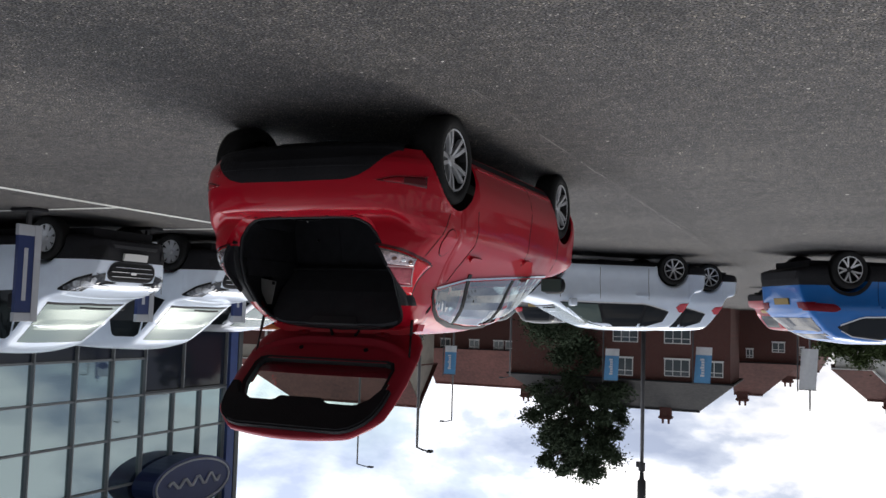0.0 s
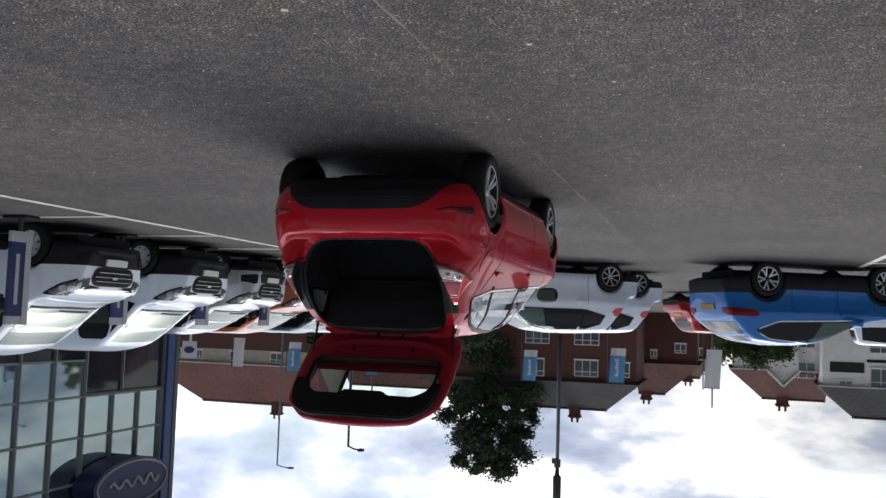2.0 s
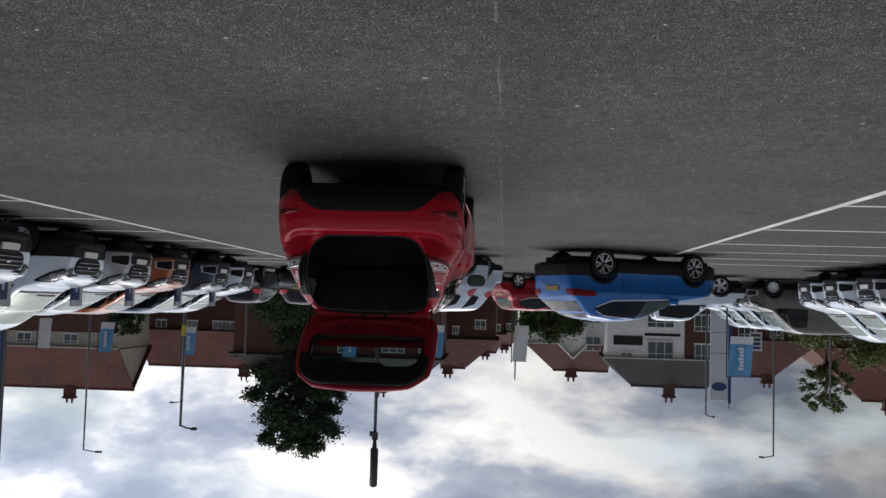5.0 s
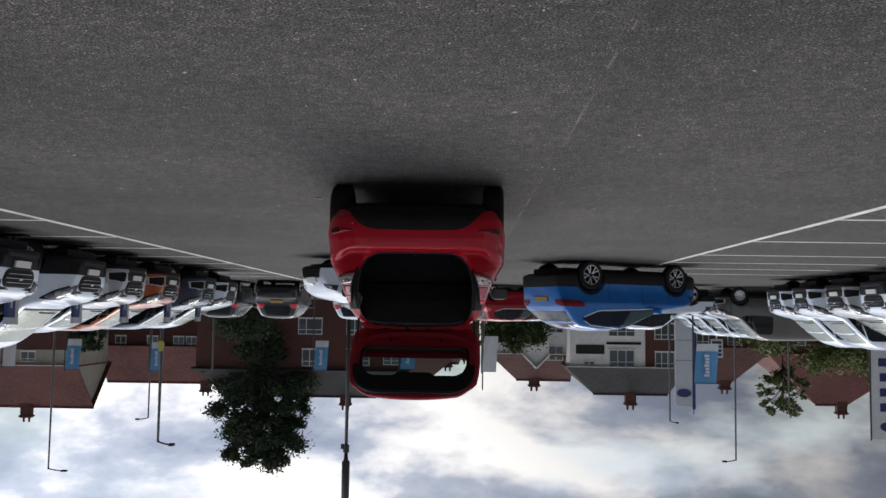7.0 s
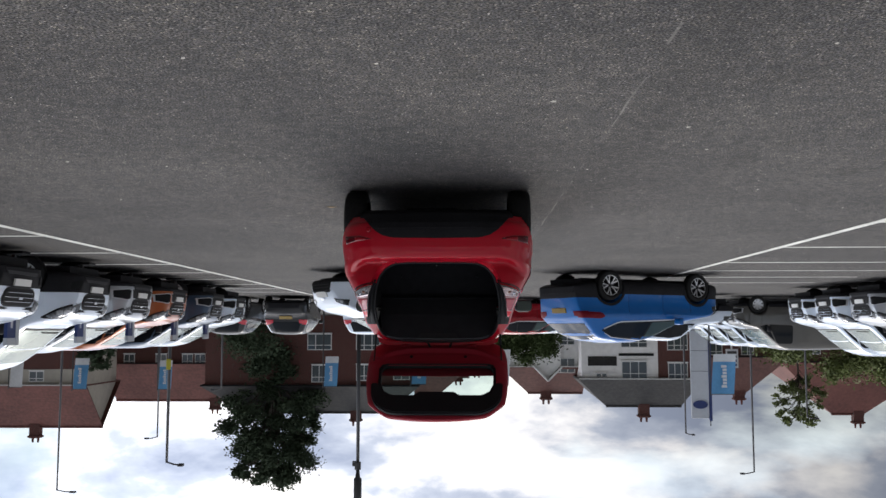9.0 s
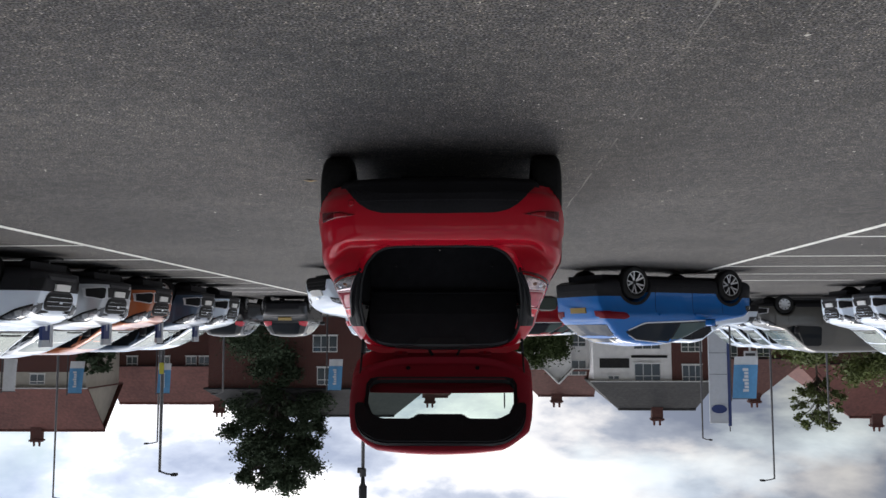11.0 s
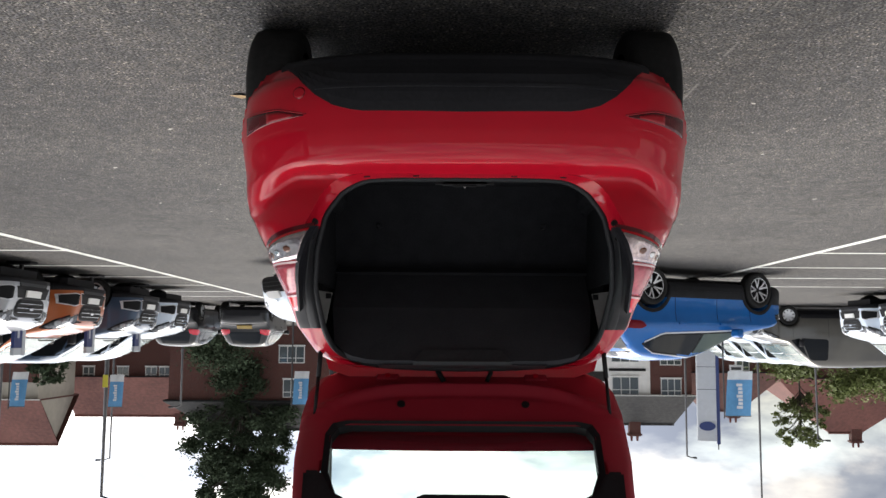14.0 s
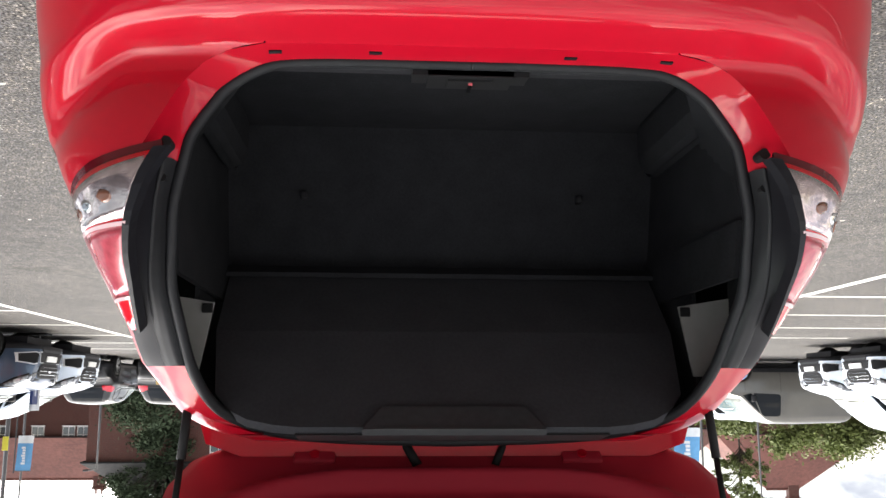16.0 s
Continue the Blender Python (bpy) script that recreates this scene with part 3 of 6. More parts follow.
VAN = dict(
    top=[(-2.50, 0.60), (-2.47, 1.70), (-2.40, 1.90), (-2.2, 1.99), (-0.5, 2.03), (0.30, 2.02), (0.62, 1.93), (1.0, 1.66), (1.48, 1.26), (1.60, 1.21), (2.06, 1.11), (2.28, 1.03), (2.385, 0.93), (2.435, 0.78), (2.46, 0.50)],
    bot=[(-2.50, 0.36), (-2.0, 0.30), (0, 0.27), (2.1, 0.26), (2.46, 0.32)],
    plan=[(-2.50, 0.94), (-2.4, 0.98), (-1, 1.0), (1.4, 1.0), (1.8, 0.98), (2.15, 0.92), (2.36, 0.81), (2.46, 0.66)],
    side=[(0.2, 0.88), (0.35, 0.95), (0.6, 0.985), (1.0, 0.985), (1.15, 0.965), (1.45, 0.92), (1.8, 0.84), (1.93, 0.76), (1.97, 0.70)],
    axles=(-1.42, 1.50), wheel=0.335, arch=0.385, track=0.85, smooth=2)
PICKUP = dict(
    top=[(-2.62, 0.70), (-2.58, 1.05), (-2.5, 1.10), (-1.05, 1.12), (-0.98, 1.20), (-0.88, 1.72), (-0.7, 1.80), (0.2, 1.82), (0.5, 1.76), (1.12, 1.27), (1.25, 1.21), (1.9, 1.14), (2.38, 1.05), (2.52, 0.88), (2.60, 0.62)],
    bot=[(-2.62, 0.48), (-2.2, 0.44), (0, 0.42), (2.2, 0.40), (2.60, 0.46)],
    plan=[(-2.62, 0.95), (-2.3, 1.0), (0, 1.0), (1.8, 1.0), (2.2, 0.95), (2.45, 0.85), (2.60, 0.70)],
    side=[(0.35, 0.87), (0.5, 0.915), (0.75, 0.93), (1.05, 0.92), (1.2, 0.87), (1.5, 0.77), (1.74, 0.68), (1.82, 0.60)],
    axles=(-1.65, 1.57), wheel=0.385, arch=0.435, track=0.79)



def taller(spec, lift):
    """The same body with everything above the waist raised."""
    out = dict(spec)
    up = lambda z: z + lift * min(1.0, max(0.0, (z - 0.45) / 0.45))
    out["top"] = [(x, up(z)) for x, z in spec["top"]]
    out["side"] = [(up(z), w) for z, w in spec["side"]]
    return out


TALL = taller(HATCH, 0.10)
TALLSUV = taller(SUV, 0.09)
UP = 1.10
for key in ("top", "bot"):
    VAN[key] = [(x, z * UP) for x, z in VAN[key]]
VAN["side"] = [(z * UP, w) for z, w in VAN["side"]]
VAN["wheel"], VAN["arch"] = 0.35, 0.40
CARRIER = dict(VAN)


def squat(z):
    return z if z < 1.28 else 1.28 + (z - 1.28) * 0.66


CARRIER["top"] = [(x, squat(z)) for x, z in VAN["top"]]
CARRIER["side"] = [(squat(z), w) for z, w in VAN["side"]]
FRONTS = {
    "hatch": dict(grille=([(-0.50, 0.30), (0.50, 0.30)], [(-0.42, 0.52), (0.42, 0.52)]), lamp=([(0.50, 0.66), (0.80, 0.70)], [(0.52, 0.74), (0.80, 0.83)]), plate=0.56, badge=0.66),
    "suv": dict(grille=([(-0.62, 0.40), (0.62, 0.40)], [(-0.52, 0.60), (0.52, 0.60)]), lamp=([(0.48, 0.72), (0.82, 0.78)], [(0.50, 0.80), (0.82, 0.92)]), plate=0.52, badge=0.78),
    "van": dict(grille=([(-0.34, 0.70), (0.34, 0.70)], [(-0.50, 0.97), (0.50, 0.97)]), lamp=([(0.555, 0.87), (0.89, 0.95)], [(0.54, 1.03), (0.895, 1.17)]), plate=0.60, badge=0.85),
    "pickup": dict(grille=([(-0.48, 0.78), (0.48, 0.78)], [(-0.50, 1.00), (0.50, 1.00)]), lamp=([(0.54, 0.84), (0.88, 0.86)], [(0.54, 0.98), (0.88, 1.06)]), plate=0.62, badge=0.90)}
GLASS = {
    "hatch": dict(side=[([(-0.70, 0.965), (0.22, 0.965)], [(-0.62, 1.385), (0.02, 1.40)]), ([(0.28, 0.965), (1.02, 0.955)], [(0.09, 1.40), (0.46, 1.33)]), ([(-1.20, 1.08), (-0.76, 0.975)], [(-1.10, 1.27), (-0.68, 1.385)])],
                  screen=(0.42, 1.12, 0.60, 0.70), rear=(0.95, 1.36, 0.60, 0.46)),
    "suv": dict(side=[([(-1.32, 1.20), (-0.10, 1.08)], [(-1.06, 1.37), (-0.24, 1.45)]), ([(-0.06, 1.08), (0.78, 1.045)], [(-0.19, 1.45), (0.26, 1.34)])],
                screen=(0.20, 0.88, 0.58, 0.70), rear=(1.17, 1.42, 0.62, 0.50)),
    "van": dict(side=[([(0.13, 1.30), (0.15, 1.225), (0.22, 1.20), (1.04, 1.165), (1.09, 1.185)], [(0.13, 1.84), (0.15, 1.92), (0.22, 1.95), (0.68, 1.945), (0.78, 1.89)]), ([(1.15, 1.185), (1.19, 1.17), (1.46, 1.24)], [(0.86, 1.82), (0.89, 1.80), (1.12, 1.60)])], screen=(0.74, 1.46, 0.68, 0.80), rear=(1.3, 1.8, 0.70, 0.60)),
    "pickup": dict(side=[([(-0.72, 1.20), (0.12, 1.19)], [(-0.66, 1.62), (0.06, 1.66)]), ([(0.18, 1.19), (1.0, 1.17)], [(0.12, 1.66), (0.50, 1.60)])],
                   screen=(0.58, 1.10, 0.62, 0.74), rear=(1.28, 1.66, 0.60, 0.54))}


GLASS["carrier"] = dict(side=[([(a, squat(b)) for a, b in lo], [(a, squat(b)) for a, b in hi]) for lo, hi in GLASS["van"]["side"]], screen=GLASS["van"]["screen"], rear=(1.25, 1.6, 0.70, 0.60))
GLASS["tallsuv"] = dict(side=[([(-1.42, 1.345), (-1.05, 1.195), (-0.10, 1.165)], [(-1.38, 1.365), (-1.15, 1.465), (-0.24, 1.545)]), ([(-0.06, 1.165), (0.80, 1.125)], [(-0.19, 1.545), (0.26, 1.435)])], screen=GLASS["suv"]["screen"], rear=(1.19, 1.56, 0.70, 0.54))
GLASS["tall"] = dict(side=[([(a, b + 0.095) for a, b in lo], [(a, b + 0.10) for a, b in hi]) for lo, hi in GLASS["hatch"]["side"]], screen=GLASS["hatch"]["screen"], rear=(1.05, 1.46, 0.60, 0.46))


def fill(poly_low, poly_high, x, z):
    lo = np.interp(x, *zip(*poly_low)) if poly_low[0][0] <= x <= poly_low[-1][0] else None
    if lo is None:
        return False
    return lo < z < np.interp(x, *zip(*poly_high))


def bars_on(tree, way, y, z, w, h, mat, parent, rows=1):
    """Plain bars that stand for lettering."""
    for k in range(rows):
        zz = z - k * h * 1.7
        part("lettering", cling(tree, way, [(y - w / 2, zz - h / 2), (y + w / 2, zz - h / 2)], [(y - w / 2, zz + h / 2), (y + w / 2, zz + h / 2)], 4, 1, 0.014, 0.004), mat, parent)


def vehicle(name, kind, spec, coat, m, label, category, wheel="five", group="", low=PLASTIC, screen=SCREEN, handles=True, black_nose=True):
    """A whole closed vehicle: body, glazing, lamps, grille, plates, mirrors, wheels."""
    root = thing(name, m, label, category, group)
    v, f, n, xs = shell(spec)
    tree = BVHTree.FromPolygons([Vector(p) for p in v], f)
    ax0, ax1 = spec["axles"]
    rules = {"van": [(ax1, 9, 0.675), (-9, ax0, 0.55), (-9, 9, 0.43)] if black_nose else [(ax1, 9, 0.42), (-9, ax0, 0.55), (-9, 9, 0.40)], "suv": [(ax1, 9, 0.60), (-9, ax0, 0.62), (-9, 9, 0.53)],
             "pickup": [(ax1, 9, 0.66), (-9, 9, 0.47)], "hatch": [(-9, ax0, 0.40), (ax1, 9, 0.30), (-9, 9, 0.255)]}[kind]
    skin, black = split_skin(v, f, rules)
    part("body", skin, coat, root, smooth=True)
    part("lower_cladding", black, PLASTIC, root, "black lower cladding and bumper", True)
    wmax = max(w for _, w in spec["side"])
    part("underbody", box(xs[0] + 0.25, xs[-1] - 0.25, -wmax * 0.66, wmax * 0.66, 0.17, 0.62), PLASTIC, root)
    add_wheels(root, spec, wheel)
    fr, gl = FRONTS[kind], GLASS["tall" if spec is TALL else "tallsuv" if spec is TALLSUV else "carrier" if spec is CARRIER else kind]
    (a, b), (c, d) = fr["grille"]
    gw, g0, g1 = max(-a[0], -c[0]), a[1], c[1]
    if kind in ("van", "pickup"):
        sx = [-1.0, -0.94, -0.80, -0.60, 0.0, 0.60, 0.80, 0.94, 1.0]
        lowz = [0.55, 0.25, 0.06, 0.0, 0.0, 0.0, 0.06, 0.25, 0.55]
        highz = [0.62, 0.86, 0.97, 1.0, 1.0, 1.0, 0.97, 0.86, 0.62]
        rim_lo = [(gw * 1.05 * q, g0 - 0.025 + (g1 - g0 + 0.05) * w) for q, w in zip(sx, lowz)]
        rim_hi = [(gw * 1.05 * q, g0 - 0.025 + (g1 - g0 + 0.05) * w) for q, w in zip(sx, highz)]
        part("grille_surround", cling(tree, "front", rim_lo, rim_hi, 24, 4, 0.008), TRIM if kind == "van" else CHROME, root)
        part("grille", cling(tree, "front", [(gw * q, g0 + (g1 - g0) * w) for q, w in zip(sx, lowz)], [(gw * q, g0 + (g1 - g0) * w) for q, w in zip(sx, highz)], 24, 5, 0.016), INK, root, "black rounded grille")
        for k in range(3):
            z = g0 + (g1 - g0) * (0.24 + 0.27 * k)
            hw = gw * (0.80, 0.93, 0.86)[k]
            part("grille_bar", cling(tree, "front", [(-hw, z - 0.004), (hw, z - 0.004)], [(-hw, z + 0.005), (hw, z + 0.005)], 12, 1, 0.030), CHROME, root)
    else:
        part("grille", cling(tree, "front", *fr["grille"], 12, 4, 0.012), INK, root)
        for k in range(3):
            z = a[1] + (c[1] - a[1]) * (k + 0.6) / 3.2
            part("grille_bar", cling(tree, "front", [(a[0] * 0.95, z - 0.006), (-a[0] * 0.95, z - 0.006)], [(a[0] * 0.95, z + 0.006), (-a[0] * 0.95, z + 0.006)], 8, 1, 0.026), TRIM, root)
    if kind == "van" and not black_nose:
        part("bumper_surround", cling(tree, "front", [(-0.60, 0.47), (0.60, 0.47)], [(-0.52, 0.69), (0.52, 0.69)], 16, 4, 0.007), ALLOY, root, "bright edge of the lower grille")
        part("bumper_grille", cling(tree, "front", [(-0.585, 0.483), (0.585, 0.483)], [(-0.505, 0.677), (0.505, 0.677)], 16, 4, 0.012), INK, root, "black lower grille behind the plate")
        for line in (lambda q: q, flip):
            part("fog_surround", cling(tree, "front", line([(0.63, 0.49), (0.70, 0.465), (0.90, 0.50)]), line([(0.63, 0.70), (0.74, 0.73), (0.91, 0.68)]), 8, 4, 0.005), ALLOY, root, "bright outline of the fog lamp")
            part("fog_lamp", cling(tree, "front", line([(0.645, 0.505), (0.71, 0.485), (0.885, 0.515)]), line([(0.645, 0.685), (0.74, 0.71), (0.895, 0.665)]), 8, 4, 0.011), INK, root, "black fog lamp recess")
    za = spec["bot"][-1][1] + 0.02
    lw, lh = (0.50, 0.62) if kind == "van" and not black_nose else (0.55, 0.46) if kind in ("van", "pickup") else (0.58, fr["grille"][0][0][1] - 0.04)
    part("lower_grille", cling(tree, "front", [(-lw, za), (lw, za)], [(-lw * 0.94, lh), (lw * 0.94, lh)], 14, 3, 0.008), low, root, "black lower grille")
    if kind in ("van", "pickup"):
        part("skid_strip", cling(tree, "front", [(-0.5, za + 0.05), (0.5, za + 0.05)], [(-0.46, za + 0.10), (0.46, za + 0.10)], 8, 1, 0.02), TRIM if kind == "van" else ALLOY, root)
        for line in (lambda q: q, flip) if kind == "pickup" or black_nose else ():
            part("fog_lamp", cling(tree, "front", line([(0.60, 0.47), (0.66, 0.45), (0.80, 0.48)]), line([(0.60, 0.62), (0.70, 0.645), (0.82, 0.62)]), 8, 4, 0.014), INK, root, "black fog lamp recess")
    for line in (lambda q: q, flip):
        part("head_lamp", cling(tree, "front", line(fr["lamp"][0]), line(fr["lamp"][1]), 6, 4, 0.01), HEADLAMP, root, "dark glossy head lamp")
        (la, lb), (lc, ld) = fr["lamp"]
        for q in (0.34, 0.66) if kind != "van" else (0.55,):
            ya, yb = la[0] + (lb[0] - la[0]) * (q - 0.13), la[0] + (lb[0] - la[0]) * (q + 0.13)
            zl, zh = la[1] + (lb[1] - la[1]) * q, lc[1] + (ld[1] - lc[1]) * q
            part("lamp_bowl", cling(tree, "front", line([(ya, zl + 0.28 * (zh - zl)), (0.5 * (ya + yb), zl + 0.16 * (zh - zl)), (yb, zl + 0.30 * (zh - zl))]), line([(ya, zl + 0.60 * (zh - zl)), (0.5 * (ya + yb), zl + 0.72 * (zh - zl)), (yb, zl + 0.64 * (zh - zl))]), 6, 3, 0.011), LENSBRIGHT, root, "bright lamp reflector")
    if kind == "van":
        for way in ("left", "right"):
            side_lamp = part("head_lamp", cling(tree, way, [(1.84, 1.13), (1.90, 1.095), (2.10, 0.985), (2.385, 0.880)], [(1.84, 1.15), (1.92, 1.165), (2.12, 1.165), (2.385, 1.045)], 14, 5, 0.008), INK, root, "dark glossy head lamp wrapping the wing", True)
            part("lamp_lens", cling(tree, way, [(1.92, 1.110), (2.11, 1.015), (2.35, 0.920)], [(1.94, 1.142), (2.12, 1.142), (2.35, 1.030)], 12, 5, 0.0125), HEADCLEAR, side_lamp, "clear lens with bright ribs", True)
            for hx in (2.16, 2.27):
                part("lamp_bowl", cling(tree, way, [(hx - 0.05, 1.025), (hx, 1.005), (hx + 0.05, 1.015)], [(hx - 0.05, 1.09), (hx, 1.11), (hx + 0.05, 1.075)], 8, 4, 0.015), LENSBRIGHT, side_lamp, "bright lamp reflector")
    pz = fr["plate"]
    plate = part("number_plate", cling(tree, "front", [(-0.26, pz - 0.055), (0.26, pz - 0.055)], [(-0.26, pz + 0.055), (0.26, pz + 0.055)], 4, 1, 0.035), PLATEW, root)
    bars_on(tree, "front", 0, pz, 0.40, 0.05, INK, plate)
    bz = fr["badge"]
    part("badge", cling(tree, "front", [(-0.06, bz - 0.02), (0.06, bz - 0.02)], [(-0.06, bz + 0.02), (0.06, bz + 0.02)], 4, 2, 0.045), CHROME, root)
    sx0, sx1, w0, w1 = gl["screen"]
    part("windscreen", cling(tree, "top", [(sx1 + 0.0, -w1), (sx1 + 0.05, 0), (sx1, w1)], [(sx0, -w0), (sx0 + 0.02, 0), (sx0, w0)], 14, 8, 0.006), screen, root)
    part("wiper_cowl", cling(tree, "top", [(sx1 + 0.05, -w1 - 0.02), (sx1 + 0.11, 0), (sx1 + 0.05, w1 + 0.02)], [(sx1 + 0.004, -w1 - 0.01), (sx1 + 0.054, 0), (sx1 + 0.004, w1 + 0.01)], 14, 1, 0.008), INK, root)
    part("wiper", cling(tree, "top", [(sx1 - 0.03, -w1 * 0.8), (sx1 + 0.0, 0.1)], [(sx1 - 0.055, -w1 * 0.8), (sx1 - 0.02, 0.1)], 8, 1, 0.02), INK, root)
    z0, z1, w0, w1 = gl["rear"]
    part("rear_window", cling(tree, "rear", [(-w0, z0), (w0, z0)], [(-w1, z1), (w1, z1)], 10, 5, 0.006), DARKGLASS, root)
    for way in ("left", "right"):
        if len(gl["side"]) > 1 and kind != "van":
            los, his = sorted([p for lo, _ in gl["side"] for p in lo]), sorted([p for _, hi in gl["side"] for p in hi])
            part("window_surround", cling(tree, way, [(los[0][0] - 0.05, los[0][1] - 0.01)] + [(a, c - 0.03) for a, c in los[1:-1]] + [(los[-1][0] + 0.06, los[-1][1] - 0.02)], [(his[0][0] - 0.06, his[0][1] + 0.0)] + [(a, c + 0.035) for a, c in his[1:-1]] + [(his[-1][0] + 0.04, his[-1][1] + 0.03)], 20, 5, 0.003), PLASTIC, root)
        for lo, hi in gl["side"]:
            part("side_window", cling(tree, way, lo, hi, 18, 5, 0.007), DOORGLASS if kind in ("suv", "hatch") and hi[-1][0] > 0.2 else DARKGLASS, root)
        if kind in ("van", "pickup"):
            part("sill", cling(tree, way, [(spec["axles"][0] + 0.42, spec["bot"][2][1] + 0.02), (spec["axles"][1] - 0.42, spec["bot"][2][1] + 0.02)], [(spec["axles"][0] + 0.42, spec["bot"][2][1] + 0.16), (spec["axles"][1] - 0.42, spec["bot"][2][1] + 0.16)], 12, 2, 0.006), PLASTIC, root)
        if kind in ("suv", "hatch"):
            los, his = sorted([p for lo, _ in gl["side"] for p in lo]), sorted([p for _, hi in gl["side"] for p in hi])
            part("window_trim", cling(tree, way, [(a, c - 0.050) for a, c in los], [(a, c - 0.027) for a, c in los], 20, 1, 0.008), ALLOY, root, "bright strip round the side windows")
            if kind == "suv":
                part("window_trim", cling(tree, way, [(a, c + 0.030) for a, c in his], [(a, c + 0.046) for a, c in his], 20, 1, 0.008), ALLOY, root)
        if kind == "suv":
            for ax in spec["axles"]:
                arc = [(ax + q * math.cos(t), spec["wheel"] + q * math.sin(t)) for q in (0.40, 0.465) for t in np.linspace(2.9, 0.24, 15)]
                part("arch_cladding", cling(tree, way, arc[:15], arc[15:], 20, 2, 0.008), PLASTIC, root, "black wheel arch cladding")
        if kind in ("hatch", "suv"):
            part("sill", cling(tree, way, [(-0.93, spec["bot"][2][1] + 0.02), (0.93, spec["bot"][2][1] + 0.02)], [(-0.93, spec["bot"][2][1] + (0.16 if kind == "suv" else 0.05)), (0.93, spec["bot"][2][1] + (0.16 if kind == "suv" else 0.05))], 12, 2, 0.006), PLASTIC, root)
        for sx in ((0.25, 1.08, -0.78) if kind != "van" else (0.12, 1.38, -1.1)):
            z0s, z1s = spec["bot"][2][1] + 0.10, (0.94 if kind != "van" else 1.14)
            part("door_gap", cling(tree, way, [(sx - 0.004, z0s), (sx + 0.004, z0s)], [(sx - 0.004, z1s), (sx + 0.004, z1s)], 1, 10, 0.003, 0.004), INK, root)
        if handles:
            for hx in ((-0.62, 0.38) if kind != "van" else (0.30,)):
                hz = 0.86 if kind == "hatch" else 0.98
                part("door_handle", cling(tree, way, [(hx - 0.10, hz - 0.018), (hx + 0.10, hz - 0.018)], [(hx - 0.10, hz + 0.018), (hx + 0.10, hz + 0.018)], 6, 2, 0.03), coat, root)
        mx, mz = {"hatch": (0.86, 1.01), "suv": (0.60, 1.12), "van": (1.14, 1.28), "pickup": (0.84, 1.25)}[kind]
        sg = 1 if way == "left" else -1
        my = sg * (float(np.interp(mz, *zip(*spec["side"]))) + 0.04)
        mb = box(mx - 0.07, mx + 0.07, min(my, my + sg * 0.20), max(my, my + sg * 0.20), mz - 0.05, mz + 0.10 + (0.08 if kind == "van" else 0), 0.035)
        part("mirror", mb, coat if kind != "van" else PLASTIC, root, smooth=True)
    rz = {"hatch": (0.97, 1.15), "suv": (0.92, 1.06), "van": (0.9, 1.3), "pickup": (0.75, 1.0)}[kind]
    for line in (lambda q: q, flip):
        part("tail_lamp", cling(tree, "rear", line([(0.52 if kind in ("hatch", "suv") else 0.78, rz[0]), (0.84, rz[0])]), line([(0.54 if kind in ("hatch", "suv") else 0.78, rz[1] - 0.04), (0.80, rz[1])]), 6, 3, 0.012), LAMPRED if kind != "suv" else LAMPDARK, root, "red glossy tail lamp")
    if kind in ("hatch", "suv"):
        dz = rz[0]
        for way in ("corner_left", "corner_right"):
            xe = -1.40 if kind == "hatch" else -1.50
            part("tail_lamp", cling(tree, way, corner(tree, [("y", 0.66, dz), ("x", xe - 0.08, dz + 0.03), ("x", xe, dz + 0.10)]), corner(tree, [("y", 0.64, rz[1]), ("x", xe - 0.08, rz[1] + 0.02), ("x", xe, dz + 0.12)]), 10, 3, 0.014), LAMPRED if kind == "hatch" else LAMPDARK, root, "red glossy tail lamp wrapping the corner")
    part("rear_bumper", cling(tree, "rear", [(-0.66, spec["bot"][0][1] + 0.01), (0.66, spec["bot"][0][1] + 0.01)], [(-0.60, 0.50), (0.60, 0.50)], 10, 3, 0.008), PLASTIC, root)
    pz = {"hatch": 0.88, "suv": 0.90, "van": 0.70, "pickup": 0.62}[kind]
    plate = part("number_plate", cling(tree, "rear", [(-0.26, pz - 0.055), (0.26, pz - 0.055)], [(-0.26, pz + 0.055), (0.26, pz + 0.055)], 4, 1, 0.02), PLATEY, root)
    bars_on(tree, "rear", 0, pz, 0.40, 0.05, INK, plate)
    return root


# ---- ground ----
def ground():
    me = mesh_of("ground", [(-3000, -3000, 0), (3000, -3000, 0), (3000, 3000, 0), (-3000, 3000, 0)], [(0, 1, 2, 3)], ASPHALT)
    return tagged(new("ground", me), "dark grey worn asphalt of a car sales forecourt", "ground", kind="structure")


ground()


def line_on_ground(x0, x1, y0, y1, mat=LINE, h=0.004, label="white painted parking line on the asphalt"):
    ob = part("parking_line", box(x0, x1, y0, y1, 0.0, h), mat, None)
    return tagged(ob, label, "road marking", "parking lines", "structure")


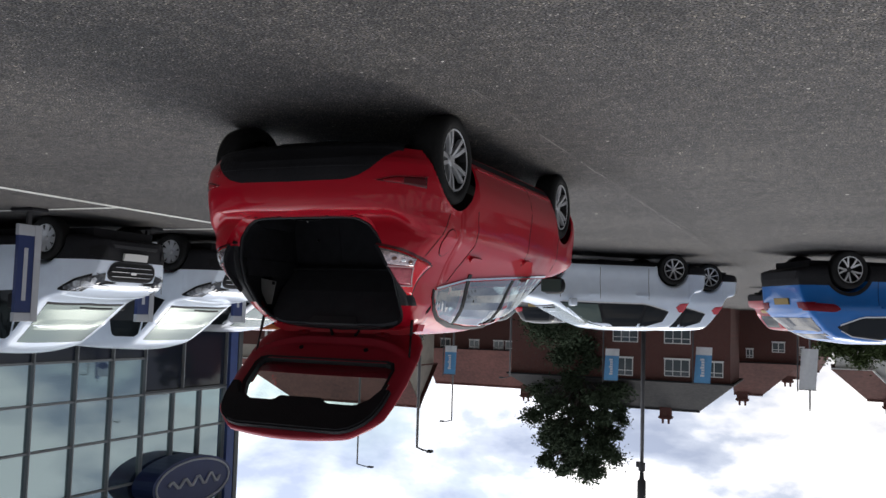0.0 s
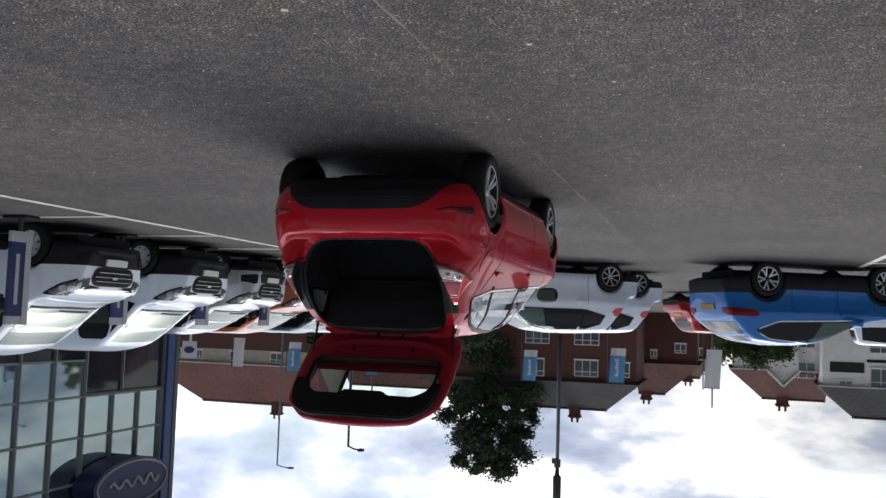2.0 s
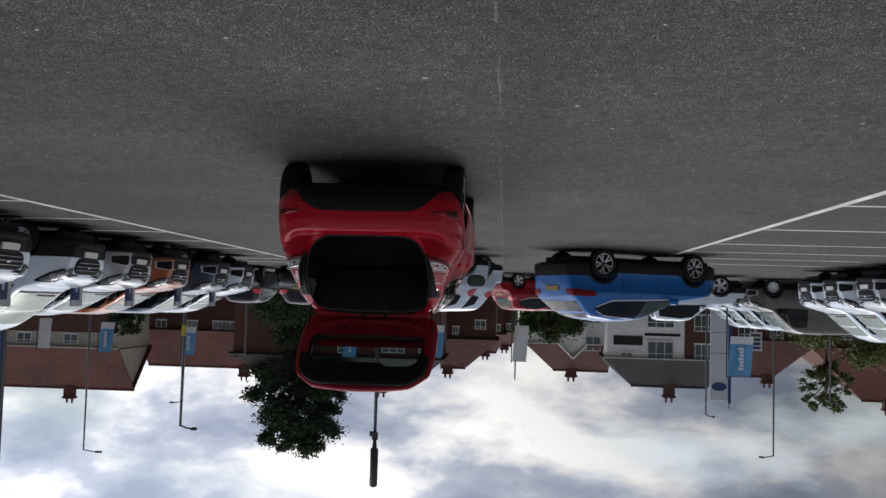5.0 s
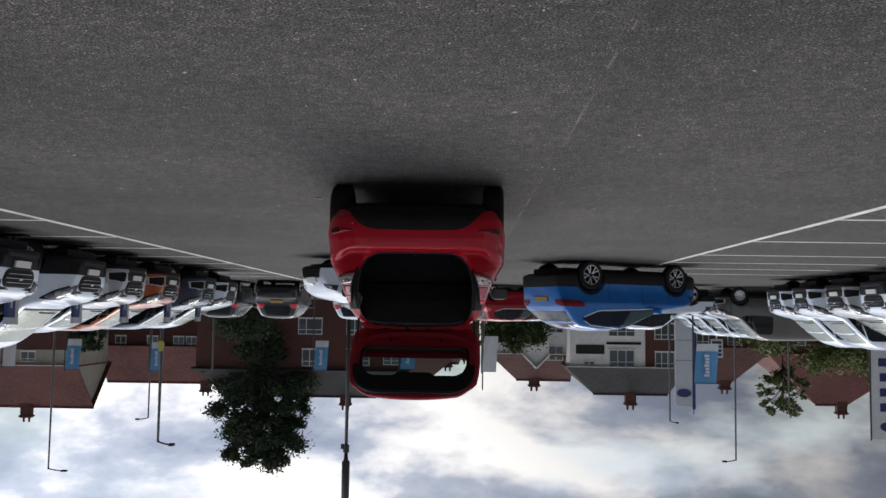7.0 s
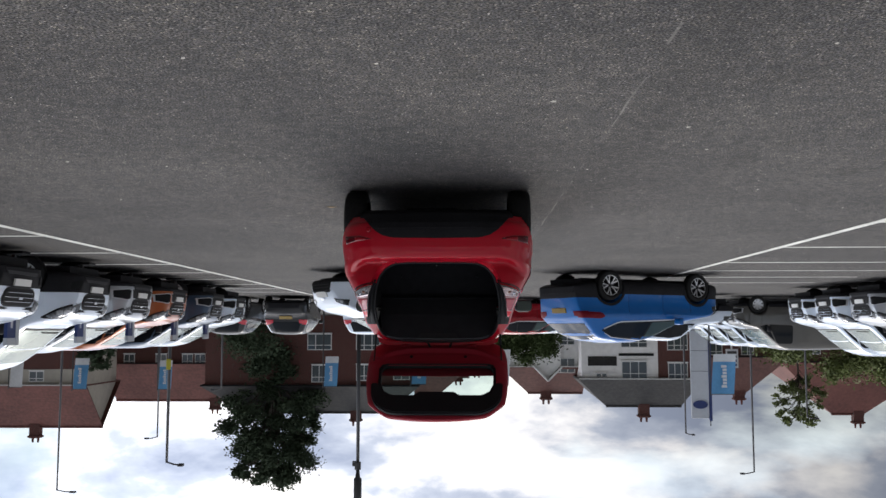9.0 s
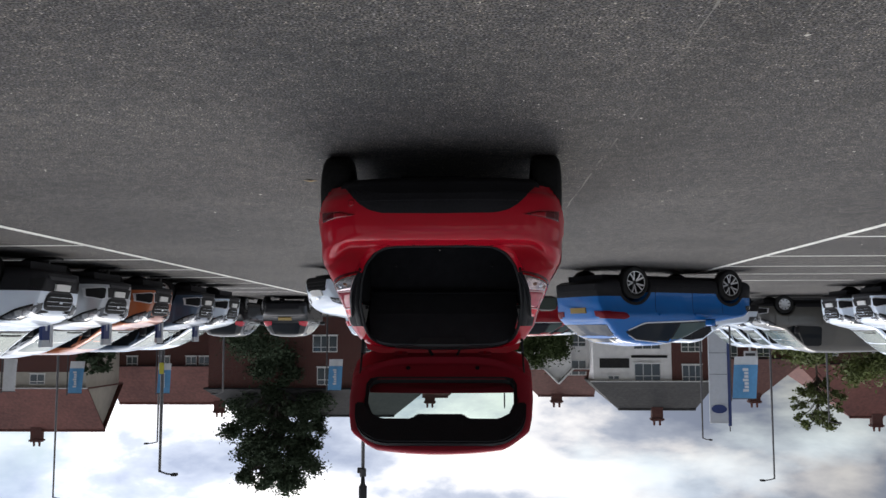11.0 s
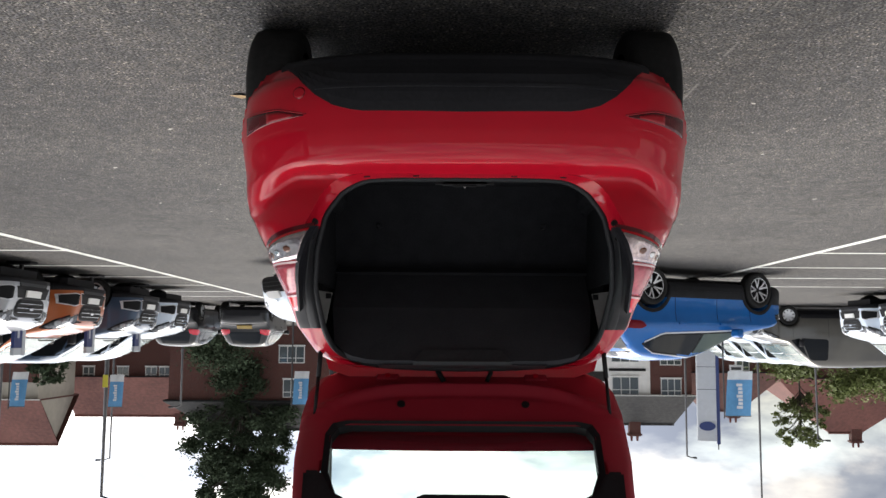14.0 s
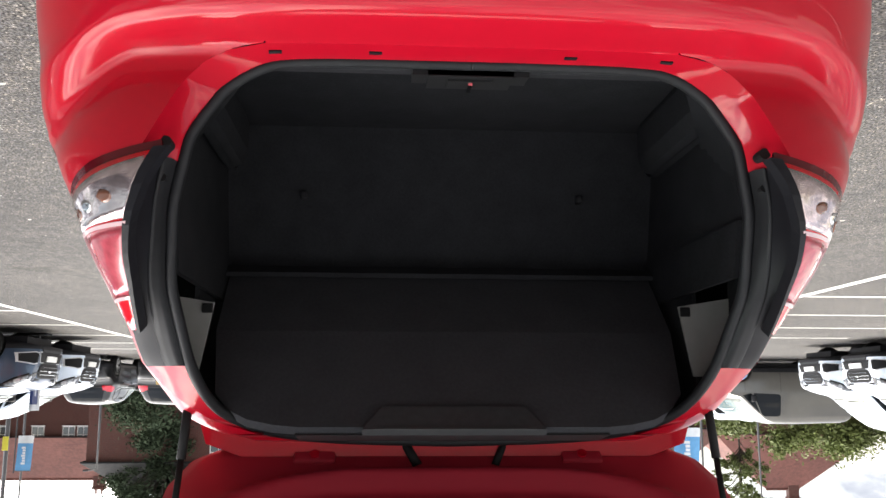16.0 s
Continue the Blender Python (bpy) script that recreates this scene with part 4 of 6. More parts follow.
line_on_ground(-2.11, -1.99, -14, 20.3)
line_on_ground(9.24, 9.36, -10, 33.0)
for y in (-2.0, 1.6, 5.2, 8.7, 12.2, 15.6, 18.2, 20.8, 23.6):
    line_on_ground(-7.0, -2.11, y - 0.045, y + 0.045)
for y in (-1.5, 1.4, 4.3, 7.2, 10.1, 13.0, 15.8, 18.6, 21.4, 24.2, 27.0, 29.8):
    line_on_ground(9.36, 14.2, y - 0.045, y + 0.045)
def tar_seam():
    """A ragged, broken line where two strips of asphalt meet."""
    rnd = random.Random(21)
    verts, faces, y, a = [], [], -20.0, 2.19
    while y < 60:
        step = rnd.uniform(0.08, 0.35)
        b = 2.19 + 0.7 * (a - 2.19) + rnd.gauss(0, 0.004)
        if rnd.random() < (0.4 if y < 8 else 0.75):
            w0, w1 = rnd.uniform(0.002, 0.009), rnd.uniform(0.002, 0.009)
            k = len(verts)
            verts += [(a - w0, y, 0.002), (a + w0, y, 0.002), (b + w1, y + step, 0.002), (b - w1, y + step, 0.002)]
            faces.append((k, k + 1, k + 2, k + 3))
        y, a = y + step, b
    return tagged(part("tar_seam", (verts, faces), JOINT, None), "straight lighter seam between two strips of asphalt", "seam", kind="structure")


def grit():
    """Loose pale stones and scraps lying about on the asphalt."""
    rnd = random.Random(5)
    verts, faces = [], []
    for _ in range(900):
        x, y, r = rnd.uniform(-4.5, 9.5), rnd.uniform(-3.0, 16), rnd.uniform(0.003, 0.0075)
        if rnd.random() < 0.10:
            r *= rnd.uniform(1.8, 3.4)
        k, a = len(verts), rnd.random() * 6.28
        for t in range(4):
            q = a + t * 1.571 + rnd.uniform(-0.3, 0.3)
            f = rnd.uniform(0.6, 1.3)
            verts.append((x + r * f * math.cos(q), y + r * f * math.sin(q), 0.0005))
        verts.append((x, y, min(0.006, r * 0.8)))
        faces += [(k + t, k + (t + 1) % 4, k + 4) for t in range(4)]
    return tagged(part("grit", (verts, faces), PEBBLE, None), "loose pale grit scattered over the asphalt", "grit", kind="stuff")


tar_seam()
grit()


# ---- the red hatchback with its tailgate up ----
JOIN = -1.25
# height on the centre line, rearmost reach, squareness of the corner in plan, lift of the crease round the corner
TAIL_ROWS = [(0.300, -1.918, 3.0, 0), (0.322, -1.936, 3.05, 0), (0.352, -1.955, 3.1, 0), (0.372, -1.978, 3.15, 0), (0.41, -1.990, 3.2, 0), (0.47, -2.0, 3.2, 0.005), (0.53, -2.0, 3.2, 0.012), (0.60, -1.995, 3.2, 0.024), (0.65, -1.985, 3.2, 0.034),
             (0.68, -1.974, 3.25, 0.042), (0.70, -1.962, 3.3, 0.050), (0.712, -1.944, 3.3, 0.060), (0.719, -1.912, 3.4, 0.074), (0.725, -1.882, 3.5, 0.088), (0.731, -1.855, 3.6, 0.100)]
LEDGE = len(TAIL_ROWS)
TAIL_ROWS += [(0.745, -1.838, 3.7, 0.104), (0.775, -1.835, 3.8, 0.092), (0.82, -1.846, 3.95, 0.064), (0.88, -1.858, 4.15, 0.028), (0.94, -1.865, 4.4, 0), (1.0, -1.866, 4.6, 0), (1.06, -1.855, 4.7, 0),
              (1.12, -1.808, 4.7, 0), (1.18, -1.735, 4.6, 0), (1.24, -1.645, 4.5, 0), (1.30, -1.558, 4.4, 0), (1.36, -1.472, 4.2, 0), (1.41, -1.400, 4.0, 0), (1.44, -1.350, 4.0, 0), (1.462, -1.310, 4.0, 0)]
TAIL_EDGE = [(0.731, 0.39), (0.7345, 0.432), (0.740, 0.463), (0.752, 0.494), (0.770, 0.518), (0.80, 0.544), (0.87, 0.58), (0.93, 0.612), (1.06, 0.636), (1.18, 0.677), (1.26, 0.692), (1.32, 0.680), (1.38, 0.62), (1.43, 0.55), (1.462, 0.45)]


class Tail:
    """The sculpted rear of the hatchback: level rows that sweep round each corner to the flank."""

    def __init__(self, spec):
        self.side = spec["side"]
        self.plan = float(np.interp(JOIN, *zip(*spec["plan"])))
        i = np.arange(len(TAIL_ROWS))
        fine = np.linspace(0, len(TAIL_ROWS) - 1, 4 * (len(TAIL_ROWS) - 1) + 1)
        cols = [np.interp(fine, i, [r[k] for r in TAIL_ROWS]) for k in range(4)]
        for c in cols:
            c[1:-1] = 0.25 * c[:-2] + 0.5 * c[1:-1] + 0.25 * c[2:]
        self.rows = list(zip(*cols))
        self.ledge = 4 * (LEDGE - 1)

    def width(self, z):
        w = float(np.interp(z, *zip(*self.side))) * self.plan
        over = (z - 1.391) / 0.077
        return w - 0.077 * (1 - math.sqrt(max(0.0, 1 - min(1.0, over) ** 2))) if over > 0 else w

    def edge(self, z):
        return float(np.interp(z, *zip(*TAIL_EDGE)))

    def at(self, deg, z):
        """A point of the skin: degrees round the corner from straight behind to the flank, and height."""
        zs = [r[0] for r in self.rows]
        xr, n = float(np.interp(z, zs, [r[1] for r in self.rows])), float(np.interp(z, zs, [r[2] for r in self.rows]))
        a = radians(deg)
        return Vector((JOIN + (xr - JOIN) * math.cos(a) ** (2 / n), self.width(z) * math.sin(a) ** (2 / n), z))

    def line(self, row, y0, y1, count):
        """Points along one row, evenly spaced from the half width y0 to y1 (or on to the flank)."""
        zb, xr, n, rise = row
        w = self.width(zb)
        ys = sorted({*np.linspace(0, 1, 120), *((1 - x ** n) ** (1 / n) for x in np.linspace(0, 1, 120))})
        pts = []
        for q in ys:
            g = min(1.0, max(0.0, (q * w - 0.63) / 0.23))
            z = zb + rise * g * g * (3 - 2 * g)
            pts.append((JOIN + (xr - JOIN) * max(0.0, 1 - q ** n) ** (1 / n), q * self.width(z), z))
        pts = np.array(pts)
        s = np.concatenate([[0], np.cumsum(np.linalg.norm(np.diff(pts, axis=0), axis=1))])
        s0 = float(np.interp(y0, pts[:, 1], s))
        s1 = s[-1] if y1 is None else float(np.interp(y1, pts[:, 1], s))
        return [tuple(float(np.interp(t, s, pts[:, k])) for k in range(3)) for t in np.linspace(s0, s1, count)]

    def skin(self, arch):
        """Half of the bodywork, for y > 0, with the wheel arch cut out."""
        verts, faces = [], []

        def block(lines):
            k0, m = len(verts), len(lines[0])
            for ln in lines:
                verts.extend(ln)
            for i in range(len(lines) - 1):
                for j in range(m - 1):
                    a = k0 + i * m + j
                    faces.append((a, a + 1, a + m + 1, a + m))
        block([self.line(r, 0, self.edge(0), 14) for r in self.rows[:self.ledge + 1]])
        block([self.line(r, self.edge(r[0]), None, 44) for r in self.rows])
        ax, az, ra = arch
        inside = [(x - ax) ** 2 + (z - az) ** 2 < ra * ra for x, _, z in verts]
        faces = [f for f in faces if not all(inside[i] for i in f)]
        for i in {i for f in faces for i in f if inside[i]}:
            x, y, z = verts[i]
            d = math.hypot(x - ax, z - az) or 1e-6
            verts[i] = (ax + (x - ax) * ra / d, y, az + (z - az) * ra / d)
        return verts, faces

    def piece(self, low, high, sg, nu=14, nv=5, lift=0.006, deep=0.01):
        """A part that lies on the skin between two lines of (degrees, height)."""
        def along(line, t):
            s = [0.0]
            for a, b in zip(line[:-1], line[1:]):
                s.append(s[-1] + math.hypot((a[0] - b[0]) * 0.006, a[1] - b[1]))
            return tuple(float(np.interp(t * s[-1], s, [p[i] for p in line])) for i in (0, 1))
        outer, inner = [], []
        for i in range(nu + 1):
            a, b = along(low, i / nu), along(high, i / nu)
            for j in range(nv + 1):
                deg, z = a[0] + (b[0] - a[0]) * j / nv, a[1] + (b[1] - a[1]) * j / nv
                p = self.at(deg, z)
                nrm = (self.at(min(89.0, deg + 1), z) - self.at(max(1.0, deg - 1), z)).cross(self.at(deg, z + 0.01) - self.at(deg, z - 0.01)).normalized()
                if nrm.y < 0 and nrm.x > 0:
                    nrm = -nrm
                for out, d in ((outer, lift), (inner, -deep)):
                    q = p + nrm * d
                    out.append((q.x, sg * q.y, q.z))
        m, k = nv + 1, len(outer)
        bm = bmesh.new()
        vs = [bm.verts.new(v) for v in outer + inner]
        for i in range(nu):
            for j in range(nv):
                a = i * m + j
                bm.faces.new([vs[q] for q in (a, a + m, a + m + 1, a + 1)])
        rim = [j for j in range(m)] + [i * m + nv for i in range(1, nu + 1)] + [nu * m + j for j in range(nv - 1, -1, -1)] + [i * m for i in range(nu - 1, 0, -1)]
        for a, b in zip(rim, rim[1:] + rim[:1]):
            bm.faces.new([vs[q] for q in (a, b, k + b, k + a)])
        bmesh.ops.recalc_face_normals(bm, faces=bm.faces[:])
        if bm.faces[:][0].normal.dot(Vector((-1, sg, 0))) < 0:
            bmesh.ops.reverse_faces(bm, faces=bm.faces[:])
        return bm


def both_sides(verts, faces):
    """A half mesh joined with its mirror image."""
    n = len(verts)
    return list(verts) + [(x, -y, z) for x, y, z in verts], list(faces) + [tuple(i + n for i in f[::-1]) for f in faces]


def welded(verts, faces):
    bm = bmesh.new()
    vs = [bm.verts.new(v) for v in verts]
    for f in faces:
        bm.faces.new([vs[i] for i in f])
    bmesh.ops.remove_doubles(bm, verts=bm.verts[:], dist=0.0004)
    bmesh.ops.recalc_face_normals(bm, faces=bm.faces[:])
    return bm


def strip(rail_a, rail_b, lo, hi, steps=4, ease=0.6, lift=0.0, blend=0):
    """A surface from one rail to the other between two fractions of the way; the depth gives way first."""
    verts, faces = [], []
    for i, (a, b) in enumerate(zip(rail_a, rail_b)):
        fall = ease if blend == 0 else ease + (1 - ease) * max(0.0, 1 - i / blend)
        for k in range(steps + 1):
            f = lo + (hi - lo) * k / steps
            verts.append((a[0] + (b[0] - a[0]) * f ** fall - lift * (0 < k < steps), a[1] + (b[1] - a[1]) * f, a[2] + (b[2] - a[2]) * f))
    m = steps + 1
    for i in range(len(rail_a) - 1):
        for k in range(steps):
            a = i * m + k
            faces.append((a, a + m, a + m + 1, a + 1))
    return verts, faces


def red_hatchback():
    spec = dict(HATCH)
    spec["top"] = [(-2.0, 0.48), (-1.997, 0.60), (-1.985, 0.655), (-1.965, 0.682), (-1.92, 0.698), (-1.82, 0.712), (-1.785, 0.724), (-1.765, 0.78), (-1.74, 0.89), (-1.69, 1.02), (-1.60, 1.17), (-1.47, 1.32), (-1.33, 1.435), (-1.20, 1.488), (-1.0, 1.50)] + [(x, z + 0.048) for x, z in HATCH["top"] if x > -0.7]
    spec["bot"] = [(-2.0, 0.37), (-1.93, 0.335), (-1.8, 0.30), (-1.68, 0.26), (-1.6, 0.23)] + [q for q in HATCH["bot"] if q[0] > -1.0]
    spec["plan"] = [(-2.0, 0.62), (-1.97, 0.74), (-1.91, 0.815), (-1.80, 0.885), (-1.71, 0.93), (-1.55, 0.965), (-1.2, 0.99)] + [q for q in HATCH["plan"] if q[0] > -1.0]
    spec["side"] = [(0.15, 0.80), (0.25, 0.865), (0.40, 0.931), (0.50, 0.947), (0.60, 0.940), (0.70, 0.925), (0.79, 0.922), (0.845, 0.909), (0.88, 0.886), (0.95, 0.845), (1.02, 0.806), (1.16, 0.750), (1.30, 0.715), (1.42, 0.635), (1.47, 0.58), (1.50, 0.545), (1.55, 0.49)]
    wz = [(0.735, 0.40), (0.77, 0.47), (0.87, 0.55), (1.0, 0.588), (1.15, 0.605), (1.30, 0.588), (1.37, 0.568), (1.41, 0.54), (1.44, 0.49), (1.465, 0.41), (1.49, 0.30)]
    spec["smooth"] = 4
    spec["edge"] = (-1.83, -1.19, wz)
    root = thing("hatchback_car", pose(3.447, 7.412, 0, 0, 0, 90), "bright red five-door hatchback with its tailgate raised on the asphalt", "car")
    v, f, n, xs = shell(spec)
    tail = Tail(spec)
    rear_v, rear_f = both_sides(*tail.skin((spec["axles"][0], spec["wheel"], spec["arch"])))
    zz = np.linspace(0.785, 1.445, 22)
    tz = [q for q in spec["top"] if -1.80 < q[0] < -1.1]
    edge_pts = [(float(np.interp(z, [q[1] for q in tz], [q[0] for q in tz])), float(np.interp(z, *zip(*wz))), float(z)) for z in zz]
    loop = [(-1.790, 0, 0.736), (-1.790, 0.20, 0.736), (-1.789, 0.33, 0.738), (-1.787, 0.405, 0.746)] + edge_pts + [(-1.250, 0.40, 1.466), (-1.240, 0.25, 1.478), (-1.236, 0, 1.483)]
    for _ in range(2):
        fine = [loop[0]]
        for a, b in zip(loop[:-1], loop[1:]):
            fine += [tuple(0.75 * p + 0.25 * q for p, q in zip(a, b)), tuple(0.25 * p + 0.75 * q for p, q in zip(a, b))]
        loop = fine + [loop[-1]]
    # rails of the opening: the edge of the skin and the seal
    bottom = [q for q in loop if q[2] < 0.748]
    flank = [q for q in loop if q[2] >= 0.745 and q[1] > 0.38]
    sill_a = tail.line(tail.rows[tail.ledge], 0, tail.edge(0), 14)
    sill_b = [tuple(float(np.interp(0.405 * k / 13, [q[1] for q in bottom], [q[c] for q in bottom])) for c in range(3)) for k in range(14)]
    high = [tail.line(r, tail.edge(r[0]), None, 3)[0] for r in tail.rows[tail.ledge:]]

    def seal_at(z):
        return tuple(float(np.interp(z, [q[2] for q in flank], [q[c] for q in flank])) for c in (0, 1)) + (z,)

    def rails(z0, z1):
        a = [tuple(float(np.interp(z, [q[2] for q in high], [q[c] for q in high])) for c in range(3)) for z in np.linspace(z0, z1, 24)]
        return a, [seal_at(max(0.747, q[2])) for q in a]
    flank_a, flank_b = rails(0.731, 0.928)
    flank_a[0], flank_b[0] = sill_a[-1], sill_b[-1]
    low_flange = strip(flank_a, flank_b, 0, 1, blend=8)
    sill_flange = strip(sill_a, sill_b, 0, 1, 4, 1.0)
    flange_v, flange_f = both_sides(sill_flange[0] + low_flange[0], sill_flange[1] + [tuple(i + len(sill_flange[0]) for i in q) for q in low_flange[1]])
    front = [q for q in f if sum(v[i][0] for i in q) / len(q) > JOIN - 0.006]
    all_v, all_f = list(v), list(front)
    for pv, pf in ((rear_v, rear_f), (flange_v, flange_f)):
        all_f += [tuple(i + len(all_v) for i in q) for q in pf]
        all_v += pv
    tree = BVHTree.FromPolygons([Vector(p) for p in all_v], all_f)
    wins = [([(-0.69, 1.115), (0.22, 1.055)], [(-0.63, 1.425), (0.02, 1.448)]), ([(0.28, 1.050), (1.02, 1.005)], [(0.09, 1.448), (0.28, 1.424), (0.46, 1.378)]), ([(-1.25, 1.20), (-0.75, 1.12)], [(-1.235, 1.24), (-1.16, 1.31), (-1.0, 1.38), (-0.69, 1.428)])]
    keep = []
    for face in front:
        c = sum((Vector(v[i]) for i in face), Vector()) / len(face)
        ks = [i % n for i in face]
        window = len(face) == 4 and any(fill([(a + 0.03 * (1 if i == 0 else -1), b + 0.03) for i, (a, b) in enumerate(lo)], [(a + 0.03 * (1 if i == 0 else -1), b - 0.03) for i, (a, b) in enumerate(hi)], c.x, c.z) for lo, hi in wins) and abs(c.y) > 0.5
        screen = len(face) == 4 and 0.47 < c.x < 1.09 and abs(c.y) < 0.60 and c.z > 1.02
        under = len(face) == 4 and set(ks) == {0, n - 1}
        if not (window or screen or under):
            keep.append(face)
    part("body", (v, keep), RED, root, smooth=True)
    part("rear_bodywork", welded(rear_v, rear_f), RED, root, "red rear bumper and quarter panels", True)
    part("opening_flange", welded(flange_v, flange_f), RED, root, "red painted edge of the boot opening", True)
    for sg in (1, -1):
        pv, pf = strip(*rails(1.312, 1.462), 0, 1)
        part("pillar_flange", welded([(x, sg * y, z) for x, y, z in pv], pf), RED, root, "", True)
    # dark cloth on the inner side of the cabin
    lining = []
    for face in keep:
        c = sum((Vector(v[i]) for i in face), Vector()) / len(face)
        if len(face) == 4 and -1.52 < c.x < 1.0 and c.z > 0.62 and not (c.x < -1.15 and abs(c.y) < 0.60 and c.z > 1.2):
            lining.append(face[::-1])
    used = sorted({i for q in lining for i in q})
    where = {i: k for k, i in enumerate(used)}
    inset = [(v[i][0], v[i][1] * 0.972, v[i][2] - 0.022 * max(0.0, (v[i][2] - 1.0) / 0.5)) for i in used]
    part("inner_lining", (inset, [tuple(where[i] for i in q) for q in lining]), CARPET, root, "dark cabin lining", True)
    for way in ("left", "right"):
        for lo, hi in wins:
            part("side_window", cling(tree, way, lo, hi, 12, 6, 0.003, 0.004), SIDEGLASS, root)
        # bright strip below the glass and black roof rail above it
        part("window_trim", cling(tree, way, [(-1.24, 1.175), (-0.76, 1.092), (1.04, 0.975)], [(-1.24, 1.193), (-0.76, 1.108), (1.04, 0.992)], 24, 1, 0.008), CHROME, root)
        for sx, tilt in ((0.235, -0.17), (-0.73, 0.08)):
            part("pillar", cling(tree, way, [(sx - 0.03, 1.06), (sx + 0.03, 1.06)], [(sx + tilt - 0.03, 1.45), (sx + tilt + 0.03, 1.45)], 2, 8, 0.006), PLASTIC, root)
        rail = [(-1.262, 1.195), (-1.25, 1.24), (-1.17, 1.315), (-1.0, 1.385), (-0.68, 1.432), (-0.30, 1.452), (0.05, 1.450), (0.28, 1.427), (0.48, 1.380), (0.78, 1.215), (1.04, 1.005)]
        brow = [(-1.285, 1.19), (-1.275, 1.25), (-1.188, 1.336), (-1.01, 1.408), (-0.68, 1.455), (-0.30, 1.475), (0.05, 1.473), (0.29, 1.450), (0.50, 1.403), (0.81, 1.235), (1.09, 1.01)]
        part("window_frame", cling(tree, way, rail, brow, 40, 1, 0.006), PLASTIC, root)
        for sx in (0.25, 1.10):
            part("door_gap", cling(tree, way, [(sx - 0.004, 0.30), (sx + 0.004, 0.30)], [(sx - 0.004, 0.94), (sx + 0.004, 0.94)], 1, 12, 0.002, 0.004), INK, root)
        part("door_gap", cling(tree, way, [(-1.10, 1.13), (-0.99, 1.0), (-0.925, 0.88), (-0.915, 0.76), (-0.955, 0.62)], [(-1.092, 1.13), (-0.982, 1.0), (-0.917, 0.88), (-0.907, 0.76), (-0.947, 0.62)], 18, 1, 0.002, 0.004), INK, root)
        part("bumper_gap", cling(tree, way, [(-1.585, 0.985), (-1.50, 0.83), (-1.435, 0.69)], [(-1.578, 0.985), (-1.493, 0.83), (-1.428, 0.69)], 10, 1, 0.002, 0.004), INK, root)
        for hx, hz in ((-0.78, 0.955), (0.34, 0.905)):
            part("door_handle", cling(tree, way, [(hx - 0.11, hz - 0.006), (hx - 0.09, hz - 0.018), (hx + 0.09, hz - 0.018), (hx + 0.11, hz - 0.006)], [(hx - 0.11, hz + 0.008), (hx - 0.09, hz + 0.018), (hx + 0.09, hz + 0.018), (hx + 0.11, hz + 0.008)], 10, 3, 0.024), RED, root)
        part("sill", cling(tree, way, [(-0.93, 0.225), (0.93, 0.215)], [(-0.93, 0.27), (0.93, 0.26)], 16, 2, 0.006), PLASTIC, root)
        part("sill_strip", cling(tree, way, [(-0.92, 0.30), (0.92, 0.29)], [(-0.92, 0.312), (0.92, 0.302)], 16, 1, 0.012), RED, root)
        sg = 1 if way == "left" else -1
        y = sg * 0.86
        mir = part("mirror", box(0.76, 0.90, min(y, y + sg * 0.22), max(y, y + sg * 0.22), 1.00, 1.15, 0.06), PLASTIC, root, "black door mirror", True)
        part("mirror_glass", slab([(0.728, y + sg * 0.03), (0.757, y + sg * 0.20), (0.768, y + sg * 0.20), (0.768, y + sg * 0.03)], "z", 1.02, 1.13), DOORGLASS, mir)
    oval = [(-1.375 + 0.092 * math.cos(t), 0.880 + 0.092 * math.sin(t)) for t in np.linspace(math.pi, 2 * math.pi, 13)], [(-1.375 + 0.092 * math.cos(t), 0.880 + 0.092 * math.sin(t)) for t in np.linspace(math.pi, 0, 13)]
    part("fuel_flap_gap", cling(tree, "left", *oval, 24, 16, 0.003, 0.004), INK, root)
    part("fuel_flap", cling(tree, "left", *([(-1.375 + (x + 1.375) * 0.94, 0.880 + (z - 0.880) * 0.94) for x, z in q] for q in oval), 24, 16, 0.0045, 0.004), RED, root)
    part("windscreen", cling(tree, "top", [(1.12, -0.70), (1.17, 0), (1.12, 0.70)], [(0.42, -0.60), (0.44, 0), (0.42, 0.60)], 14, 8, 0.004, 0.004), CLEAR, root)
    part("underbody", joined(box(-1.55, 2.0, -0.60, 0.60, 0.21, 0.58), box(-0.95, 0.95, -0.80, 0.80, 0.21, 0.40)), INK, root)
    part("exhaust_box", box(-1.72, -1.50, -0.30, 0.20, 0.21, 0.29, 0.03), INK, root)
    add_wheels(root, spec, "ten")
    # rear bumper: black lower valance, reflectors, ledge
    half = [(0.690, 0.318), (0.655, 0.350), (0.607, 0.410), (0.557, 0.458), (0.49, 0.500), (0.40, 0.524), (0.0, 0.53)]
    up = flip(half) + half[-2::-1]
    part("valance", cling(tree, "rear", [(-0.690, 0.312), (-0.4, 0.312), (0.4, 0.312), (0.690, 0.312)], up, 40, 6, 0.006), PLASTIC, root, "black textured lower bumper")
    skirt = []
    for x, y, z in tail.line((0.318, -1.933, 3.05, 0), 0, 0.72, 16):
        skirt += [(x - 0.004, y, z + 0.03), (x, y, z - 0.02), (x + 0.04, y * 0.985, 0.272), (x + 0.14, y * 0.96, 0.24), (-1.60, y * 0.92, 0.22)]
    part("valance_skirt", welded(*both_sides(skirt, [(5 * i + k, 5 * i + k + 1, 5 * i + k + 6, 5 * i + k + 5) for i in range(15) for k in range(4)])), PLASTIC, root, "black underside of the bumper", True)
